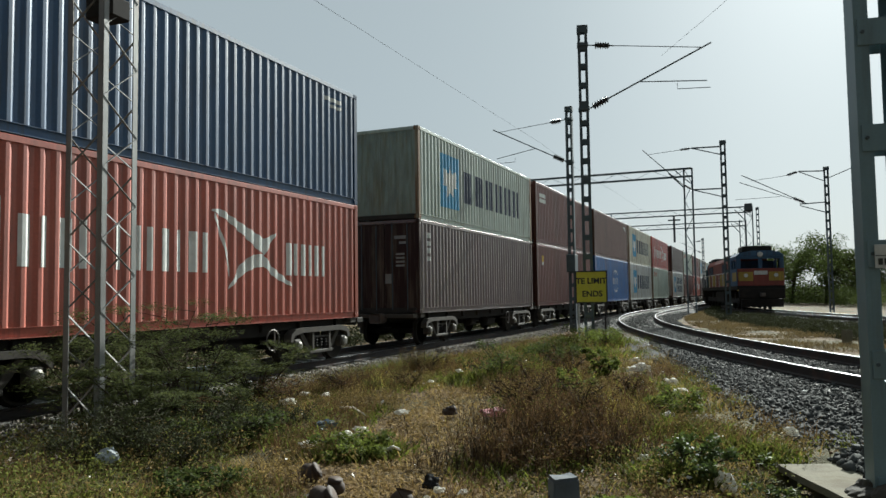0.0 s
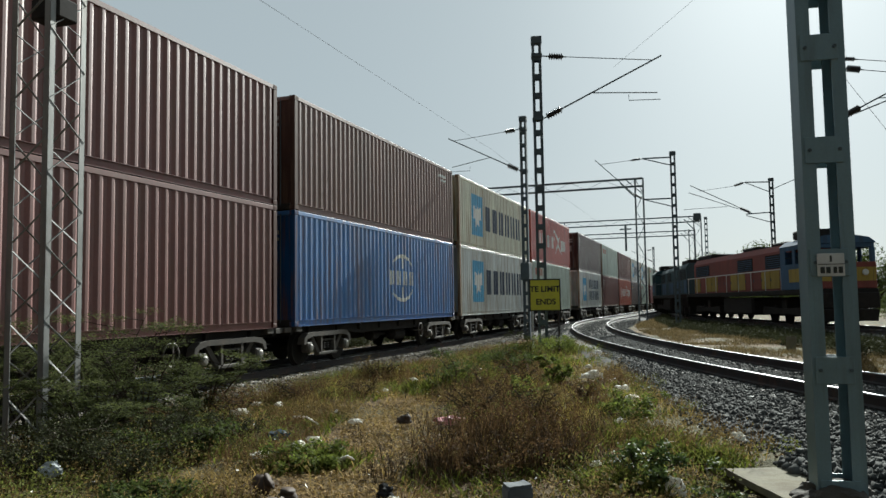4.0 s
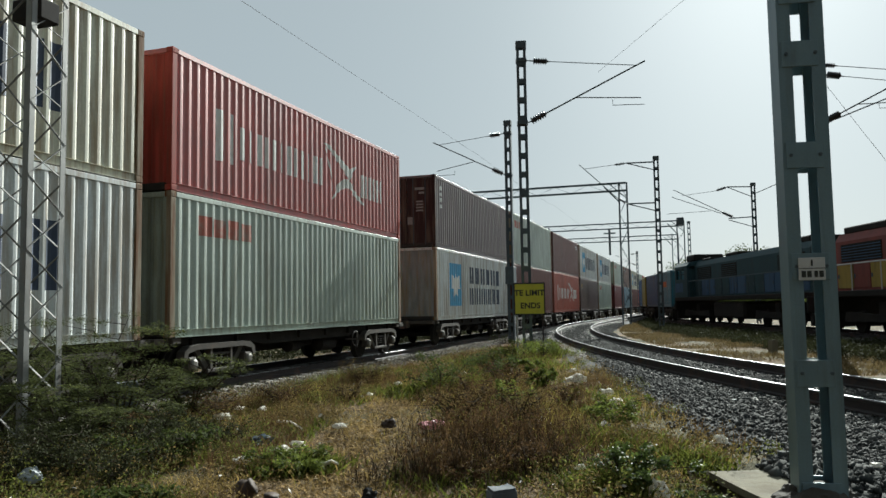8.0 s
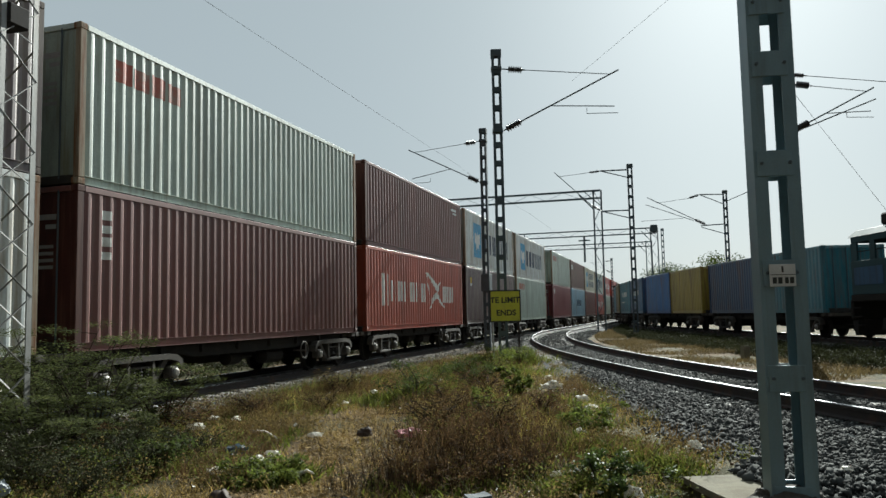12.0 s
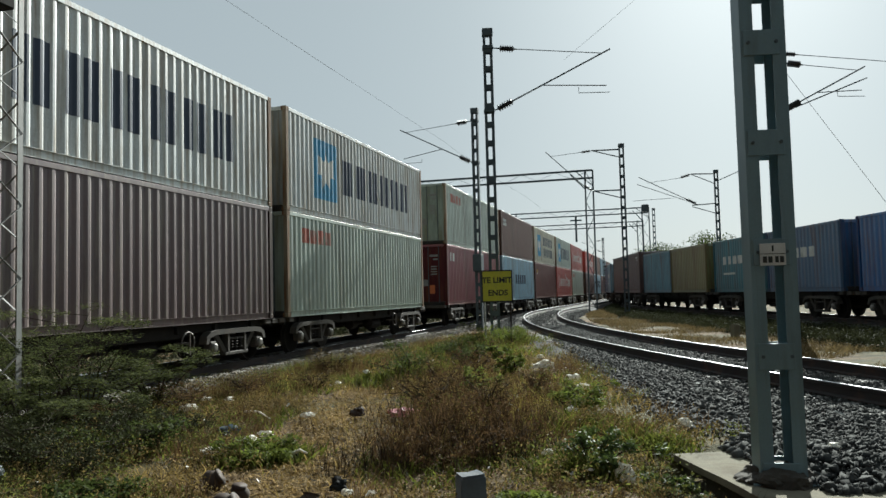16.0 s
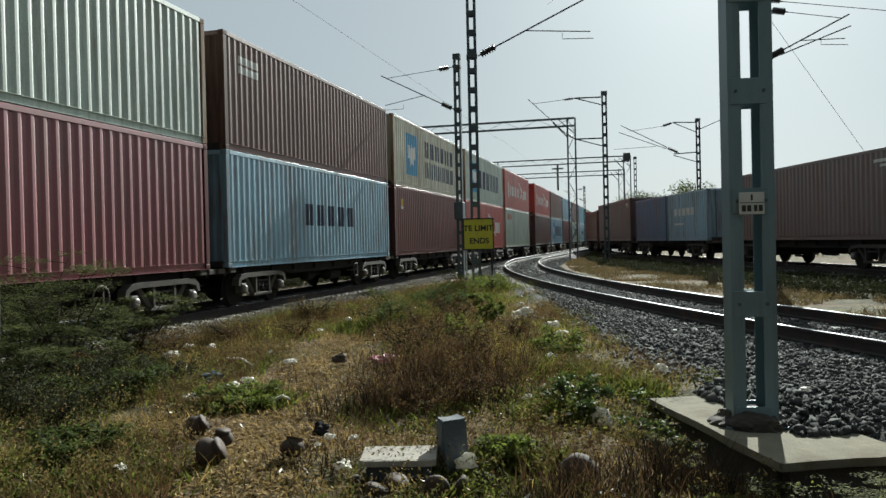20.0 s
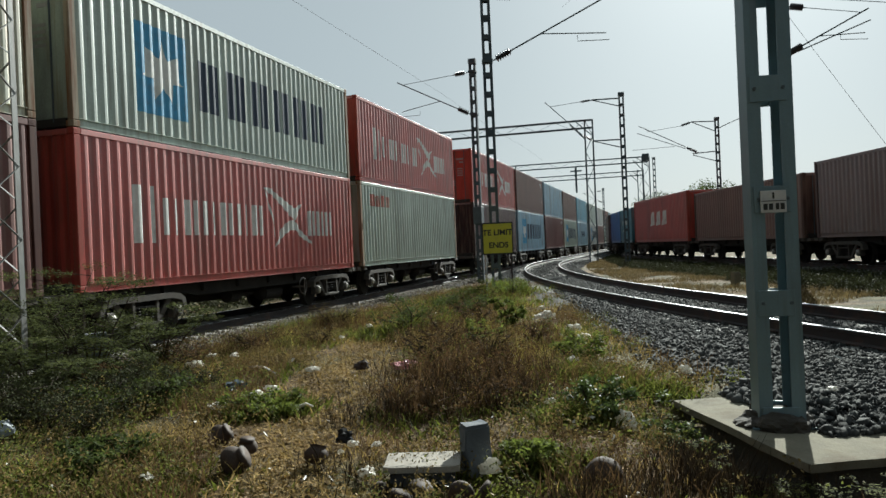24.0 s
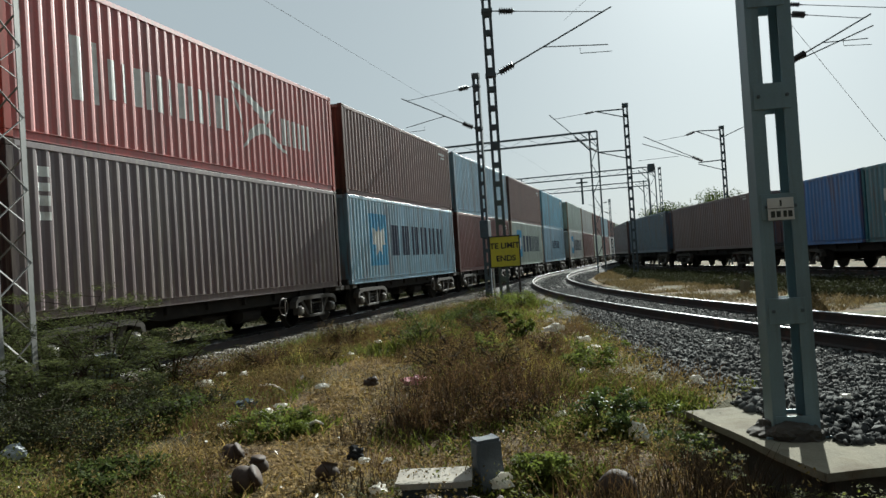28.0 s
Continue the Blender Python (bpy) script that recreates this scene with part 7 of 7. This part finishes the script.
for _i, (_az, _r, _h, _c) in enumerate(((24.6, 104, 8.4, 4.2), (26.6, 98, 6.3, 3.8), (28.6, 90, 5.4, 3.4), (30.6, 96, 6.4, 3.8), (33.0, 92, 6.0, 3.4), (22.9, 150, 9.0, 4.5), (36.0, 110, 6.5, 4.0))):
    _x, _y = polar(_az, _r)
    tree("distant broad green tree behind the far track", _x, _y, _h, _c, 80 + _i)


def thicket():
    """Low dense wood along the horizon beyond the far track."""
    rng = np.random.default_rng(91)
    c, q = [], []
    for i in range(750):
        x, y = polar(23.6 + 22 * rng.random(), 96 + 26 * rng.random())
        c.append((x, y, 3.4 * rng.random() ** 1.3 * (0.6 + 0.5 * noise.noise(Vector((x * 0.09, y * 0.09, 2.0))))))
        q.append(1.0 + 0.6 * rng.random())
    v, f = leaf_cloud(rng, c, q, 85, 0.14)
    tagged(new("thicket", soup("thicket", v, f, MAT["leaf"])), "distant low green thicket along the horizon", "thicket", kind="stuff")


thicket()


# ---------------------------------------------------------------- seen through the gaps of the train
def parked_wagon(q, off, color, label):
    """A covered wagon standing on the line behind."""
    p = on_a(q, off)
    top = thing("parked_wagon", label, "rail wagon", pose(p.x, p.y, -0.1, 0, 0, TURN_A), group="wagons standing behind the train")
    b = Build()
    prof = [(-1.5, 1.15), (-1.5, 3.45), (-0.9, 3.95), (0.9, 3.95), (1.5, 3.45), (1.5, 1.15)]
    for x in (-5.2, 5.2):
        b.v += [(x, y, z) for y, z in prof]
    b.f = [(i, (i + 1) % 6, 6 + (i + 1) % 6, 6 + i) for i in range(6)] + [tuple(range(6)), tuple(range(6, 12))]
    part("body", b, MAT[color], top)
    for i in range(11):
        x = -5.0 + i
        part("rib", Build().box(x - 0.05, x + 0.05, -1.57, -1.503, 1.15, 3.4), MAT[color], top)
    part("underframe", Build().box(-5.3, 5.3, -1.3, 1.3, 0.75, 1.12, 0.02), MAT["wagon"], top)
    for bx in (-3.6, 3.6):
        part("bogie", Build().box(bx - 1.3, bx + 1.3, -1.1, 1.1, 0.2, 0.72, 0.1), MAT["wagon"], top)


for _q, _col, _lab in ((2, "dark_green", "dark parked covered wagon behind the train"), (13, "black", "blackened parked covered wagon behind the train"), (24, "dark_green", "dark green parked covered wagon behind the train"),
                       (35, "dark_green", "dark parked covered wagon behind the train"), (46, "black", "blackened parked covered wagon behind the train"), (-9, "dark_green", "dark green parked covered wagon behind the train")):
    parked_wagon(_q, -16.0, _col, _lab)


def signal_ladder():
    """A post with a platform, a grey cabinet and a slanting ladder, behind the freight line."""
    x, y = polar(-22.3, 23.85)
    top = thing("signal_post", "steel signal post with platform, cabinet and slanting ladder", "signal", pose(x, y, -0.3, 0, 0, 22.3))
    part("post", Build().tube([(-0.45, 0, 0), (-0.45, 0, 7.4)], [0.08, 0.07], 10), MAT["galv"], top)
    part("platform", Build().box(-0.85, 0.05, -0.4, 0.4, 6.08, 6.16, 0.01), MAT["lattice"], top, "small grated platform")
    for xr in (-0.83, -0.4, 0.03):
        part("guard_rail", Build().tube([(xr, -0.38, 6.16), (xr, -0.38, 7.1)], [0.02, 0.02], 6), MAT["lattice"], top)
    part("cabinet", Build().box(-0.70, 0.17, 0.1, 0.65, 3.0, 4.12, 0.02), MAT["pale_grey"], top, "weathered grey equipment cabinet")
    part("cabinet_frame", Build().box(-0.8, 0.27, 0.05, 0.7, 2.86, 2.995, 0.01), MAT["wagon"], top)
    for dx in (-0.15, 0.15):
        part("ladder_stile", Build().beam((dx, 0, 6.2), (0.95 + dx, 0.95, 0.0), 0.055, 0.07), MAT["cream_grey"], top, "pale ladder stile")
    for i in range(21):
        u = (i + 0.5) / 21
        part("rung", Build().tube([(0.95 * u - 0.15, 0.95 * u, 6.2 - 6.2 * u), (0.95 * u + 0.15, 0.95 * u, 6.2 - 6.2 * u)], [0.016, 0.016], 5), MAT["cream_grey"], top)
    return top


signal_ladder()

# ---------------------------------------------------------------- sleepers
for (_t, _me, _pl, _z), (_a, _b) in zip(TRACKS, ((2, 88), (-6, 84), (-32, 40))):
    for _i in range(int((_b - _a) / 0.62)):
        _p, _h = _pl(_a + 0.62 * _i)
        part("sleeper", _me, None, _t, at=pose(_p.x, _p.y, _z, 0, 0, -math.degrees(_h)))


# ---------------------------------------------------------------- what moves
# travel of the single-stack train, gathering speed, by seconds
S_C = [(t, 4.3 * t + 0.11 * t * t - 0.0005 * t ** 3) for t in range(0, 29, 2)]


def motions():
    for ob, off, z in TRAIN_A:
        rows = []
        for t, s in S_A:
            p = on_a(off - s, 0, z)
            rows.append((t, pose(p.x, p.y, p.z, 0, 0, TURN_A)))
        walk(ob, rows)
    for ob, off, z, turn, shift in TRAIN_C:
        rows = []
        reach = 6.0 if ob.name.startswith("diesel") else 4.35
        for t, s in S_C:
            # both bogies stand on the line
            q0, _ = LINE_C.at(FRONT_C + off - s - reach)
            q1, _ = LINE_C.at(FRONT_C + off - s + reach)
            p = (q0 + q1) / 2 + (q1 - q0).normalized() * shift
            rows.append((t, pose(p.x, p.y, ZC + z, 0, 0, math.degrees(math.atan2(q1.y - q0.y, q1.x - q0.x)) + turn)))
        walk(ob, rows)
    roll_wheels([o for o, _, _ in TRAIN_A], S_A)
    roll_wheels([o for o, _, _, turn, _ in TRAIN_C if not turn], S_C)
    roll_wheels([o for o, _, _, turn, _ in TRAIN_C if turn], [(t, -d) for t, d in S_C])


def roll_wheels(train, travel):
    """All wheels of a train turn alike: one set of keys for all of them."""
    wheels = [w for o in train for w in o.children_recursive if w.name.startswith("wheelset")]
    ts, ss = [t for t, _ in travel], [s for _, s in travel]
    steps = [i / 15 for i in range(28 * 15 + 1)]
    walk(wheels[0], [(t, pose(0, 0, 0, 0, -math.degrees(float(np.interp(t, ts, ss)) / WHEEL_R) % 360, 0)) for t in steps])
    keys = wheels[0].animation_data
    for w in wheels[1:]:
        w.rotation_mode = "QUATERNION"
        w.animation_data_create()
        w.animation_data.action = keys.action
        w.animation_data.action_slot = keys.action_slot


FRONT_C = 7.4
WHEEL_R = 0.424
motions()
